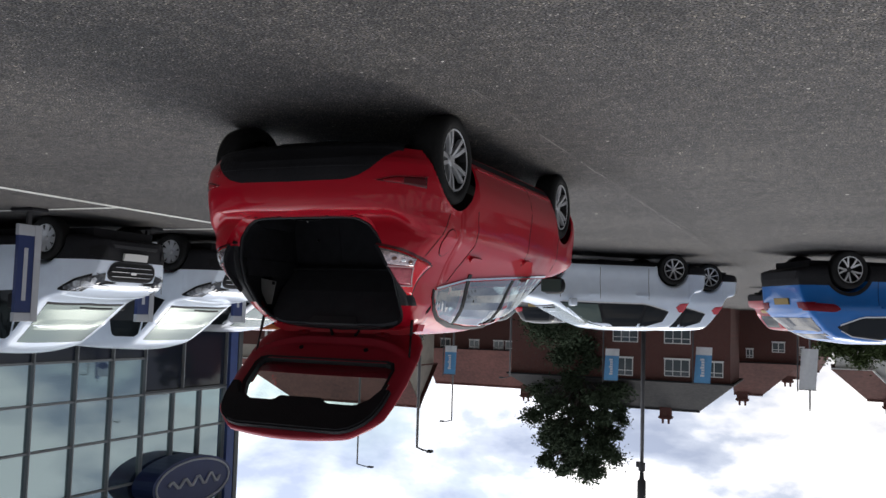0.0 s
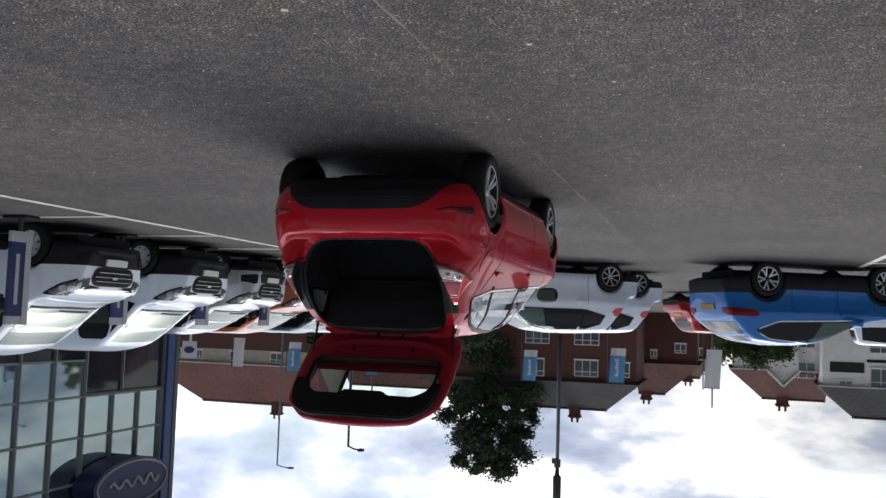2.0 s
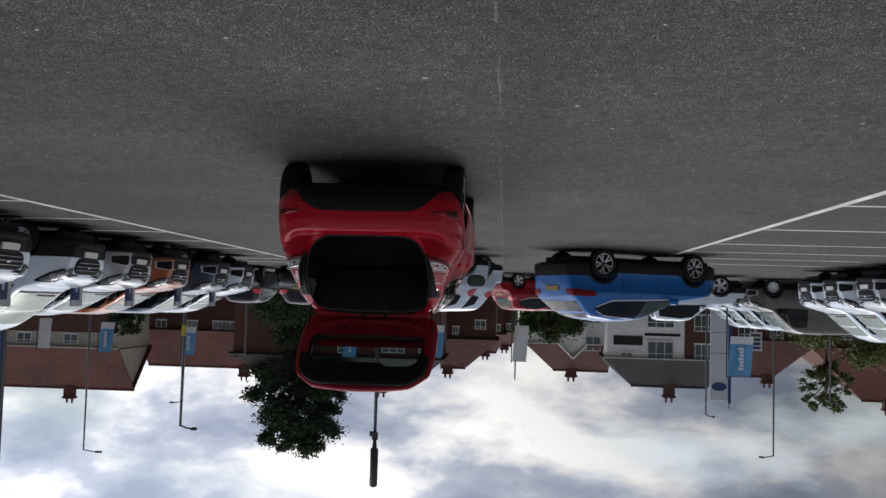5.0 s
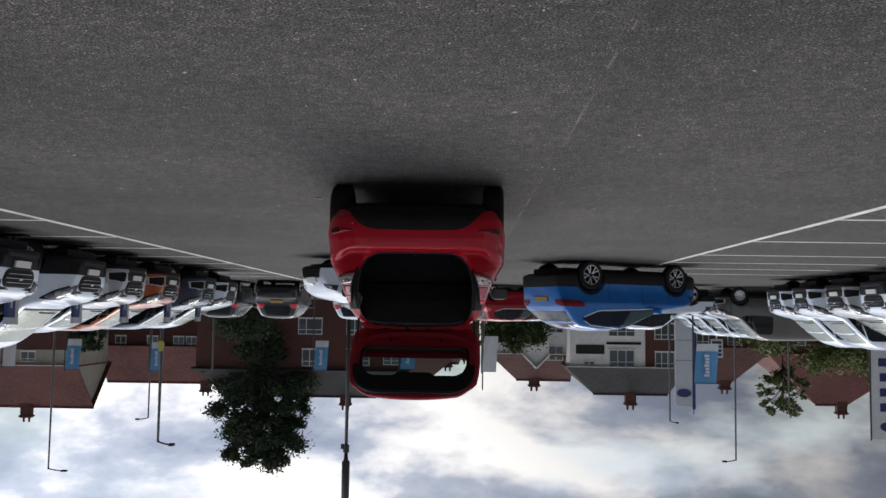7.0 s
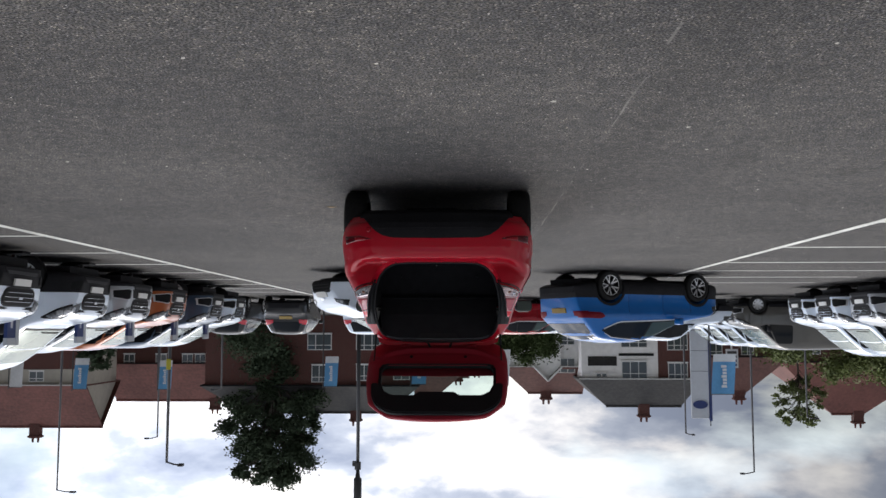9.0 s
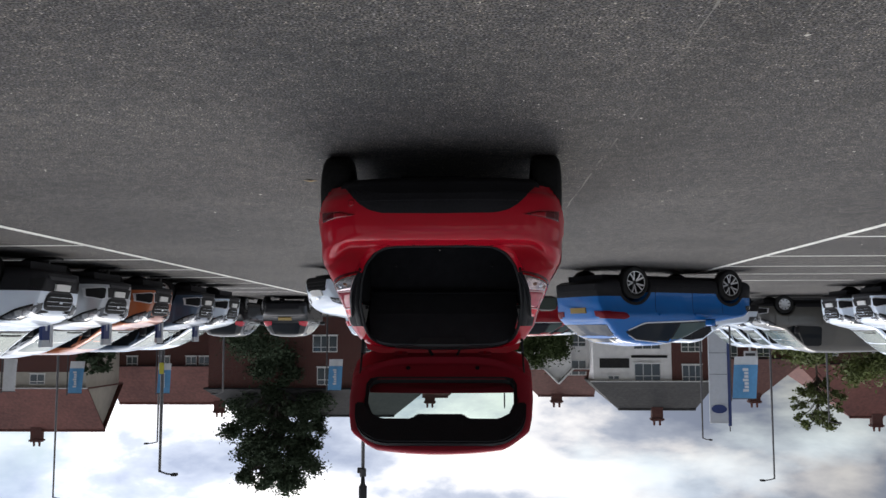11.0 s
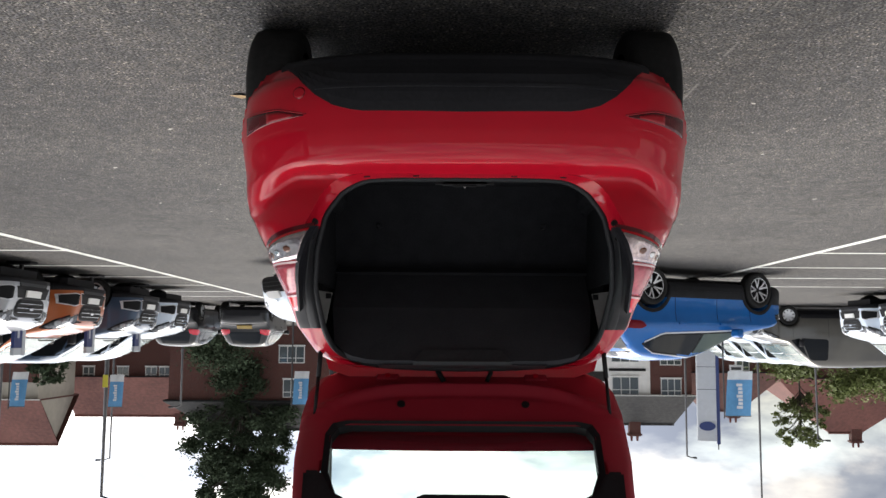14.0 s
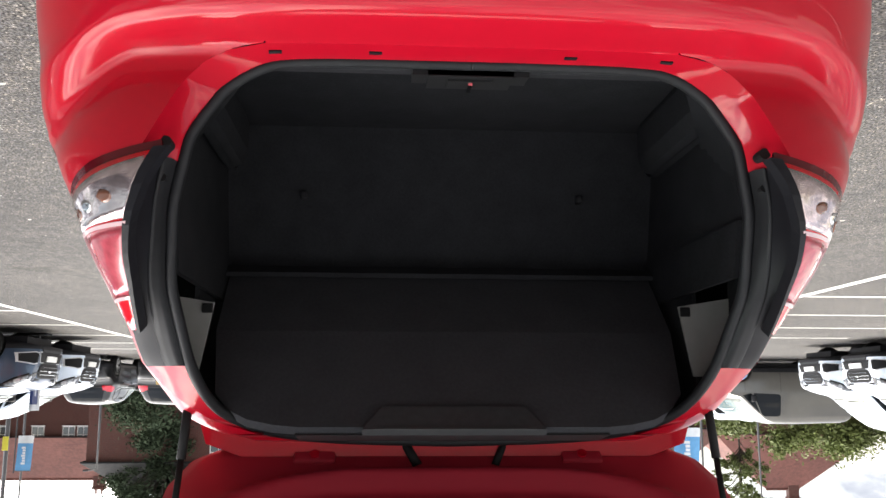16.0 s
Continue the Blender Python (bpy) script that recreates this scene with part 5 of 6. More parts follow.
    part("valance_lip", cling(tree, "rear", [(-0.56, 0.425), (0.56, 0.425)], [(-0.56, 0.437), (0.56, 0.437)], 14, 1, 0.012), PLASTIC, root)
    for line in (lambda q: q, flip):
        sg = 1 if line([(1, 0)])[0][0] > 0 else -1
        rf = part("reflector", tail.piece([(30, 0.527), (40, 0.500), (62, 0.490)], [(30, 0.531), (44, 0.544), (62, 0.562)], sg, 16, 4, 0.002, 0.004), REFLECTOR, root, "dark red bumper reflector", True)
        part("reflector_lens", tail.piece([(34, 0.522), (40, 0.506), (46, 0.502)], [(34, 0.530), (40, 0.536), (46, 0.541)], sg, 8, 3, 0.0035, 0.002), DARKRED, rf, "brighter red inner half", True)
        part("reflector_edge", tail.piece([(29, 0.524), (40, 0.492), (63, 0.482)], [(29, 0.528), (40, 0.499), (63, 0.489)], sg, 16, 1, 0.002, 0.004), DARKRED, rf, "", True)
        foot = [(25.0, 0.934), (45, 0.962), (66, 1.0), (80, 1.024), (85.5, 1.042)]
        lp = part("tail_lamp", tail.piece(foot, [(56, 1.238), (63, 1.238)], sg, 24, 12, 0.005, 0.003), LAMPPINK, root, "red and clear glossy tail lamp", True)
        part("lamp_gap", tail.piece([(d, z - 0.017) for d, z in foot], [(d, z - 0.001) for d, z in foot], sg, 24, 1, 0.0015, 0.004), REFLECTOR, lp, "dark recess under the lamp")
        part("lamp_gap", tail.piece([(85.6, 1.036), (80.0, 1.10), (63.3, 1.240)], [(87.0, 1.036), (81.4, 1.10), (64.5, 1.244)], sg, 14, 1, 0.0015, 0.004), INK, lp)
        part("clear_lens", tail.piece([(26.0, 0.944), (45, 0.972), (67, 1.008)], [(37.4, 1.054), (50, 1.057), (67, 1.057)], sg, 16, 5, 0.008, 0.003), LAMPCLEAR, lp, "clear lower lens", True)
        for deg, z in ((43, 1.012), (53, 1.022), (61, 1.030)):
            ring = [(deg + 2.6 * math.cos(t), z + 0.012 * math.sin(t)) for t in np.linspace(math.pi, 2 * math.pi, 9)], [(deg + 2.6 * math.cos(t), z + 0.012 * math.sin(t)) for t in np.linspace(math.pi, 0, 9)]
            part("lamp_bowl", tail.piece(*ring, sg, 8, 3, 0.0095, 0.002), BULB if deg != 53 else CHROME, lp, "", True)
        part("lamp_chamber", tail.piece([(39.2, 1.066), (52, 1.067), (66, 1.067)], [(50.4, 1.176), (58, 1.178), (65, 1.178)], sg, 12, 6, 0.0065, 0.003), LAMPCHAMBER, lp, "darker red square chamber", True)
        for lo, hi in (([(37.8, 1.058), (67, 1.061)], [(38.4, 1.065), (67, 1.067)]), ([(66, 1.061), (65.0, 1.18)], [(67.4, 1.061), (66.2, 1.18)]), ([(50.2, 1.177), (66.2, 1.179)], [(50.8, 1.183), (66.2, 1.185)])):
            part("lens_rim", tail.piece(lo, hi, sg, 10, 1, 0.009, 0.004), LAMPEDGE, lp, "pale rim between the lenses")
        rim_a, rim_b = rails(0.928, 1.312)
        for nm, mat, f0, f1, up, tag in (("jamb", JAMBGLOSS, 0.0, 0.56, 0.0, "glossy black tailgate jamb"), ("jamb_face", SEAL, 0.50, 0.98, 0.012, "dark grey inner jamb moulding")):
            jv, jf = strip(rim_a, rim_b, f0, f1, 5, 0.6, up)
            part(nm, welded([(x, sg * y, z) for x, y, z in jv], jf), mat, root, tag, True)
        part("lamp_seal", tail.piece([(23.6, 0.932), (54.8, 1.242)], [(26.4, 0.932), (57.0, 1.242)], sg, 14, 1, 0.0095, 0.014), JAMBGLOSS, lp, "black edge beside the lenses")
        (x0, y0, _), (x1, y1, _) = (q[12] for q in rails(0.955, 0.975))
        part("clip", tube([(x0 + 0.84 * (x1 - x0) - 0.016, sg * (0.30 * y0 + 0.70 * y1), 0.965), (x0 + 0.84 * (x1 - x0) + 0.01, sg * (0.30 * y0 + 0.70 * y1), 0.965)], 0.008, 8), INK, root)
        z = 0.905
        (x0, y0, _), (x1, y1, _) = (q[12] for q in rails(z - 0.01, z + 0.01))
        part("bolt", tube([(x0 + 0.72 * (x1 - x0) - 0.024, sg * (0.45 * y0 + 0.55 * y1), z), (x0 + 0.72 * (x1 - x0) + 0.01, sg * (0.45 * y0 + 0.55 * y1), z)], 0.011, 12), INK, root)
    for nm, mat, r, up in (("tow_cover_gap", REFLECTOR, 0.024, 0.0015), ("tow_cover", RED, 0.021, 0.0028)):
        ring = [[(-0.625 + r * math.cos(t), 0.440 + r * k * math.sin(t)) for t in np.linspace(math.pi, 0, 11)] for k in (-1, 1)]
        part(nm, cling(tree, "rear", *ring, 14, 6, up, 0.003), mat, root, "round cover in the bumper corner" if mat is RED else "", True)
    for y in (-0.375, -0.187, 0.187, 0.375):
        part("clip", cling(tree, "top", [(-1.826, y - 0.012), (-1.818, y - 0.012)], [(-1.826, y + 0.012), (-1.818, y + 0.012)], 2, 2, 0.003), INK, root)
    # dark lining between the opening and the cabin
    back = [seal_at(z) for z in np.linspace(0.76, 1.44, 24)]
    for sg in (1, -1):
        lv = [(x + 0.012 if k == 0 else -1.238, sg * (y - 0.006 if k == 0 else max(y + 0.01, float(np.interp(z, (0.76, 1.0, 1.34, 1.44), (0.66, 0.71, 0.70, 0.56))))), z) for x, y, z in back for k in (0, 1)]
        part("jamb_lining", welded(lv, [(2 * i, 2 * i + 1, 2 * i + 3, 2 * i + 2) for i in range(len(back) - 1)]), CARPET, root, "black lining inside the boot opening", True)
    # rubber seal round the opening
    sl = [(x + 0.010, y - (0.008 if y else 0), z) for x, y, z in loop]
    part("seal", tube(sl + [(x, -y, z) for x, y, z in sl[-2:0:-1]] + [sl[0]], 0.0125, 8), SEAL, root, "black rubber opening seal", True)
    # load space, all black
    part("boot_floor", box(-1.74, -0.80, -0.60, 0.60, 0.60, 0.63), CARPET, root)
    part("sill_trim", box(-1.765, -1.72, -0.47, 0.47, 0.60, 0.742, 0.012), PLASTIC, root, "black sill trim with the lock striker")
    part("striker_cover", joined(slab([(-1.772, 0.735), (-1.772, 0.758), (-1.672, 0.748), (-1.66, 0.70)], "y", -0.085, 0.085), slab([(-1.772, 0.735), (-1.772, 0.756), (-1.70, 0.748), (-1.69, 0.70)], "y", -0.115, 0.115)), INK, root, "black moulded latch cover")
    lk = part("striker", slab([(-1.752, 0.752), (-1.752, 0.761), (-1.700, 0.756), (-1.700, 0.746)], "y", -0.045, 0.045), INK, root)
    part("striker_pin", slab([(-1.754, 0.762), (-1.754, 0.770), (-1.702, 0.766), (-1.702, 0.758)], "y", -0.004, 0.004), CHROME, lk)
    part("seat_back", slab([(-1.02, 0.60), (-0.90, 1.06), (-0.78, 1.06), (-0.85, 0.60)], "y", -0.66, 0.66), CARPET, root)
    part("seat_split", slab([(-1.024, 0.60), (-0.904, 1.06), (-0.90, 1.06), (-1.018, 0.60)], "y", -0.202, -0.198), CARPET, root)
    for y in (-0.39, 0.39):
        part("tie_down", box(-0.985, -0.955, y - 0.009, y + 0.009, 0.81, 0.83, 0.004), PLASTIC, root)
    rows = [(-0.92, 0.588, 1.045), (-1.14, 0.582, 1.23), (-1.29, 0.552, 1.387), (-1.325, 0.515, 1.424), (-1.345, 0.47, 1.445), (-1.357, 0.41, 1.457), (-1.362, 0.35, 1.462)]
    sv = [(x + dx, sg * y, z - dz) for dx, dz in ((0, 0), (-0.016, 0.018)) for x, y, z in rows for sg in (1, -1)]
    m = 2 * len(rows)
    sf = [(2 * k, 2 * k + 1, 2 * k + 3, 2 * k + 2) for k in range(len(rows) - 1)]
    sf += [tuple(m + i for i in q[::-1]) for q in sf] + [(0, m, m + 1, 1), (m - 2, m - 1, 2 * m - 1, 2 * m - 2)]
    sf += [(2 * k + e, 2 * k + 2 + e, m + 2 * k + 2 + e, m + 2 * k + e) for k in range(len(rows) - 1) for e in (0, 1)]
    part("shelf", (sv, sf), SHELFCLOTH, root, "black parcel shelf lifted by its cords")
    rim = [(-1.335, 0.165, 1.412), (-1.383, 0.209, 1.462)]
    top = [(x, sg * y, z) for x, y, z in rim for sg in (1, -1)]
    part("shelf_handle", (top + [(x - 0.012, y, z - 0.014) for x, y, z in top], [(0, 1, 3, 2), (4, 6, 7, 5), (0, 4, 5, 1), (2, 3, 7, 6), (0, 2, 6, 4), (1, 5, 7, 3)]), TRIM, root, "moulded pull at the shelf edge")
    part("shelf_slot", slab([(-1.391, 1.4455), (-1.396, 1.4505), (-1.398, 1.4475), (-1.393, 1.4425)], "y", -0.185, 0.185), STEEL, root)
    part("header_trim", slab([(-1.36, 1.456), (-1.372, 1.462), (-1.25, 1.480), (-1.24, 1.468)], "y", -0.36, 0.36), TRIM, root, "grey plastic edge above the shelf")
    part("roof_gutter", slab([(-0.60, 1.44), (0.60, 1.44), (0.585, 1.488), (0.50, 1.518), (-0.50, 1.518), (-0.585, 1.488)], "x", -1.215, -1.11), RED, root)
    part("shelf_ridge", slab([(-1.17, 1.243), (-1.215, 1.290), (-1.213, 1.278), (-1.180, 1.243)], "y", -0.50, 0.50), TRIM, root)
    part("shelf_lip", slab([(-0.96, 1.030), (-0.99, 1.052), (-0.995, 1.040), (-0.965, 1.018)], "y", -0.60, 0.60), CARPET, root)
    for sg in (1, -1):
        part("side_trim", slab([(-1.69, 0.60), (-0.82, 0.60), (-0.82, 1.0), (-1.63, 1.0)], "y", *sorted((sg * 0.60, sg * 0.66))), CARPET, root)
        part("wheel_box", box(-1.58, -1.05, *sorted((sg * 0.53, sg * 0.61)), 0.60, 0.78, 0.05), CARPET, root)
        part("shelf_support", box(-1.40, -0.90, *sorted((sg * 0.594, sg * 0.66)), 0.995, 1.03, 0.01), CARPET, root)
        part("quarter_trim", slab([(-1.60, 1.0), (-0.76, 1.0), (-0.76, 1.12), (-1.56, 1.12)], "y", *sorted((sg * 0.592, sg * 0.606))), CARPET, root)
        pt = part("pillar_trim", slab([(sg * 0.572, 1.152), (sg * 0.72, 1.128), (sg * 0.69, 1.24), (sg * 0.64, 1.325), (sg * 0.604, 1.325)], "x", -1.255, -1.245), PALETRIM, root, "pale grey inner pillar trim")
        part("quarter_trim", slab([(-1.243, 1.0), (-0.76, 1.0), (-0.72, 1.42), (-1.20, 1.40), (-1.243, 1.35)], "y", *sorted((sg * 0.612, sg * 0.622))), CARPET, root)
        part("trim_clip", box(-1.262, -1.256, *sorted((sg * 0.574, sg * 0.600)), 1.154, 1.178, 0.003), INK, pt)
    part("front_seat", joined(box(0.0, 0.16, 0.12, 0.60, 0.5, 1.12, 0.05), box(0.02, 0.12, 0.24, 0.48, 1.14, 1.30, 0.04)), PLASTIC, root, "dark front seat", True)
    part("front_seat", joined(box(0.0, 0.16, -0.60, -0.12, 0.5, 1.12, 0.05), box(0.02, 0.12, -0.48, -0.24, 1.14, 1.30, 0.04)), PLASTIC, root, "dark front seat", True)
    part("dashboard", box(0.80, 1.15, -0.62, 0.62, 0.6, 0.96, 0.05), PLASTIC, root)
    part("headlining", slab([(-1.17, 1.44), (-1.17, 1.425), (0.30, 1.40), (0.30, 1.42)], "y", -0.50, 0.50), CARPET, root)
    # front
    fr = FRONTS["hatch"]
    part("grille", cling(tree, "front", *fr["grille"], 12, 4, 0.012), PLASTIC, root)
    for line in (lambda q: q, flip):
        part("head_lamp", cling(tree, "front", line(fr["lamp"][0]), line(fr["lamp"][1]), 6, 4, 0.01), HEADLAMP, root)
    # raised tailgate: a shell with an inner panel, glass and trim
    hx, hz, L = -1.175, 1.500, 1.0
    ang = math.atan2(2.175 - hz, 1.925 - 1.175)
    # gate and hinges take the shade-toned copy of the body red
    gate = part("tailgate", gate_shell(L), REDSHADED, root, "raised red tailgate seen from its inner side", True)
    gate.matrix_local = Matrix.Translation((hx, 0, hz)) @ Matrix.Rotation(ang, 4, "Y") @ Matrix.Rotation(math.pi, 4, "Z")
    part("gate_glass", gate_glass(), CLEAR, gate, "pale tinted rear window")
    part("gate_trim", gate_trim(), PLASTIC, gate, "black lower trim panel of the tailgate")
    part("glass_frame", gate_frame(), SEAL, gate)
    for y in (-0.325, 0.325):
        hg = part("hinge", box(-0.02, 0.065, y - 0.050, y + 0.050, -0.022, 0.0, 0.006), REDSHADED, gate)
        part("hinge_bolt", tube([(0.045, y, -0.020), (0.045, y, -0.028)], 0.012, 10), RED, hg)
    for y in (-0.268, 0.258):
        part("grommet", tube([(0.222, y, -0.012), (0.222, y, -0.034)], 0.017, 12), INK, gate)
    for y, w in ((-0.17, 0.010), (0.15, -0.012)):
        part("cable_boot", tube([(-0.02, y, -0.01), (0.025, y + 4 * w, -0.026), (0.07, y + 6 * w, -0.012)], [0.010, abs(w), abs(w)], 10), INK, gate, smooth=True)
    for sg in (1, -1):
        st = part("gas_strut", tube([(-1.322, sg * 0.603, 1.345), (-1.358, sg * 0.611, 1.515)], 0.0105, 10), INK, root, "black gas strut", True)
        part("strut_rod", tube([(-1.358, sg * 0.611, 1.515), (-1.393, sg * 0.619, 1.675)], 0.0075, 8), INK, st, smooth=True)
    return root


GATE = [(0.0, 0.545), (0.04, 0.615), (0.12, 0.658), (0.25, 0.675), (0.50, 0.675), (0.70, 0.658), (0.84, 0.634), (0.88, 0.608), (0.965, 0.512), (0.985, 0.485), (1.0, 0.45)]


def gate_shell(L):
    """Outer skin and inner frame, x from the hinge to the free edge, with the window left open."""
    us = np.linspace(0, L, 101)
    ws = smooth_curve(GATE, us, 1)
    verts, faces, cols = [], [], 41
    for side in (0, 1):
        for u, w in zip(us, ws):
            for k in range(cols):
                y = w * (2 * k / (cols - 1) - 1)
                rim = min(1.0, (w - abs(y)) / 0.08, u / 0.05 + 0.2, (L - u) / 0.06 + 0.2)
                if side == 0:
                    z = 0.014 + 0.036 * rim * (1 - 0.25 * (y / 0.66) ** 2) + 0.03 * math.exp(-((u - 0.82) / 0.14) ** 2) * rim
                else:
                    v = u - 0.045 * (abs(y) / 0.45) ** 4
                    z = -float(np.interp(v, [0.0, 0.085, 0.105, 0.165, 0.185, 1.0], [0.012, 0.012, 0.044, 0.020, 0.025, 0.025])) * rim ** 0.5
                verts.append((u + 0.022 * u ** 4 * (1 - 2.4 * (y / 0.5) ** 2), y, z))
    n = len(us) * cols
    for side in (0, 1):
        for i in range(len(us) - 1):
            for k in range(cols - 1):
                a = side * n + i * cols + k
                u, y = (us[i] + us[i + 1]) / 2, 0.5 * (verts[a][1] + verts[a + 1][1])
                if (0.415 if side == 0 else 0.335) < u < 0.755 and abs(y) < 0.555 - max(0, u - 0.66) * 0.9:
                    continue
                q = (a, a + 1, a + cols + 1, a + cols)
                faces.append(q if side == 0 else q[::-1])
    for k in range(cols - 1):
        faces.append((k, n + k, n + k + 1, k + 1))
        a = (len(us) - 1) * cols + k
        faces.append((a, a + 1, n + a + 1, n + a))
    for i in range(len(us) - 1):
        a, b = i * cols, (i + 1) * cols
        faces.append((a, b, n + b, n + a))
        a, b = a + cols - 1, b + cols - 1
        faces.append((a, n + a, n + b, b))
    return verts, faces


def gate_glass():
    """One bowed sheet of glass."""
    verts, faces, nu, nv = [], [], 10, 16
    for i in range(nu + 1):
        u = 0.34 + 0.44 * i / nu
        for k in range(nv + 1):
            y = 0.57 * (2 * k / nv - 1)
            verts.append((u, y, 0.034 - 0.035 * (y / 0.57) ** 2))
    for i in range(nu):
        for k in range(nv):
            a = i * (nv + 1) + k
            faces.append((a, a + 1, a + nv + 2, a + nv + 1))
    return verts, faces


def gate_frame():
    """Black surround on the inner side of the window."""
    outer = [(0.322, -0.48), (0.322, 0.48), (0.338, 0.535), (0.395, 0.56), (0.59, 0.555), (0.70, 0.515), (0.775, 0.40), (0.775, -0.40), (0.70, -0.515), (0.59, -0.555), (0.395, -0.56), (0.338, -0.535)]
    inner = [(0.335, -0.46), (0.335, 0.46), (0.352, 0.51), (0.40, 0.535), (0.58, 0.53), (0.685, 0.49), (0.755, 0.38), (0.755, -0.38), (0.685, -0.49), (0.58, -0.53), (0.40, -0.535), (0.352, -0.51)]
    n = len(outer)
    verts = [(u, y, -0.034) for u, y in outer] + [(u, y, -0.022) for u, y in inner] + [(u, y, -0.01) for u, y in outer] + [(u, y, 0.02) for u, y in inner]
    faces = []
    for i in range(n):
        j = (i + 1) % n
        faces += [(i, n + i, n + j, j), (2 * n + i, 2 * n + j, 3 * n + j, 3 * n + i), (i, j, 2 * n + j, 2 * n + i), (n + i, 3 * n + i, 3 * n + j, n + j)]
    return verts, faces


def gate_trim():
    pts = [(0.755, -0.42), (0.755, -0.20), (0.712, -0.165), (0.712, 0.165), (0.755, 0.20), (0.755, 0.42), (0.70, 0.50), (0.60, 0.555), (0.60, 0.62), (0.74, 0.61), (0.83, 0.585), (0.905, 0.54), (0.962, 0.46), (0.985, 0.38), (0.985, -0.38), (0.962, -0.46), (0.905, -0.535), (0.83, -0.585), (0.74, -0.61), (0.60, -0.62), (0.60, -0.555), (0.70, -0.50)]
    bm = slab(pts, "z", -0.065, -0.015)
    bmesh.ops.bevel(bm, geom=bm.edges[:], offset=0.012, segments=2, affect="EDGES")
    return bm


red_hatchback()

tagged(part("dry_leaf", ([(4.60, 7.10, 0.004), (4.66, 7.04, 0.014), (4.73, 7.07, 0.006), (4.67, 7.12, 0.012)], [(0, 1, 2, 3)]), DRYLEAF, None), "small pale dry leaf lying on the asphalt", "leaf")

# unseen plain wall, added behind the camera to darken rear faces
tagged(part("unseen_wall_south", box(-45, 45, -19.0, -18.7, 0, 7.0), UNSEENWALL, None), "unseen plain grey wall added to cut the low sky light", "wall", kind="structure")

# ---- vehicles standing about ----
def at(x, y, deg):
    return pose(x, y, 0, 0, 0, deg)


vehicle("crossover_car", "suv", TALLSUV, BLUE, at(-0.88, 19.45, 150) @ Matrix.Scale(1.026, 4), "bright blue crossover car with black cladding and dark windows", "car", "vee")
white_hatch = vehicle("hatchback_car", "hatch", TALL, WHITE, at(4.65, 18.9, -34), "white hatchback with alloy wheels parked across the aisle", "car", "multi", "white hatchbacks")
copy_thing(white_hatch, at(4.3, 21.9, -34))

# the row by the showroom: vans with black noses, then people carriers in several colours
van = vehicle("panel_van", "van", VAN, WHITE, at(12.85, 14.5, 180), "white panel van with black bumper facing the aisle", "van", "steel", "vans facing the aisle")
copy_thing(van, at(12.9, 11.68, 180))
copy_thing(van, at(12.75, 7.5, 180))
silver = vehicle("minibus", "van", CARRIER, SILVER, at(13.0, 17.35, 180), "silver van with a dark rounded grille facing the aisle", "van", "five", "vans facing the aisle", black_nose=False)
vehicle("minibus", "van", CARRIER, ORANGE, at(13.0, 19.95, 180), "copper orange van with a black rounded grille", "van", "five", black_nose=False)
vehicle("minibus", "van", CARRIER, NAVY, at(12.8, 22.8, 180), "dark blue van facing the aisle", "van", "five", black_nose=False)
vehicle("minibus", "van", CARRIER, WHITE, at(12.8, 25.4, 180), "white van with a body-coloured nose facing the aisle", "van", "five", black_nose=False)
dark = vehicle("hatchback_car", "hatch", TALL, BLACKCAR, at(10.55, 35.2, 90), "black hatchback seen from behind in the far row", "car", "five", "dark cars in the far row")
copy_thing(dark, at(13.1, 35.4, 90))
copy_thing(white_hatch, at(7.4, 35.6, 90))
redfar = vehicle("hatchback_car", "hatch", TALL, DARKRED, at(0.8, 36.5, 150), "red hatchback with a yellow rear plate", "car", "five", "cars behind the crossover")
copy_thing(redfar, at(0.0, 39.8, 150))
copy_thing(white_hatch, at(11.85, 40.8, 90))
copy_thing(white_hatch, at(-0.8, 43.2, 150))
copy_thing(white_hatch, at(-1.6, 46.6, 150))
vehicle("pickup_truck", "pickup", PICKUP, WHITE, at(-4.6, 33.0, 180), "white pickup truck parked across the far aisle", "pickup truck", "five")
white_van = vehicle("panel_van", "van", VAN, WHITE, at(-9.9, 26.4, 0), "white panel van with a body-coloured bumper in the far row", "van", "steel", "vans facing the aisle", black_nose=False)
copy_thing(white_van, at(-9.9, 24.15, 0))
copy_thing(silver, at(-10.0, 21.9, 0))
copy_thing(van, at(-9.9, 19.4, 0))
copy_thing(white_van, at(-9.9, 16.9, 0))
vehicle("panel_van", "van", VAN, GREYVAN, at(-10.2, 34.9, 0), "dark grey panel van with pale wheel trims", "van", "steel", black_nose=False)
for y in (38.2, 41.0, 43.8, 46.6):
    copy_thing(van, at(-10.9, y, 0))


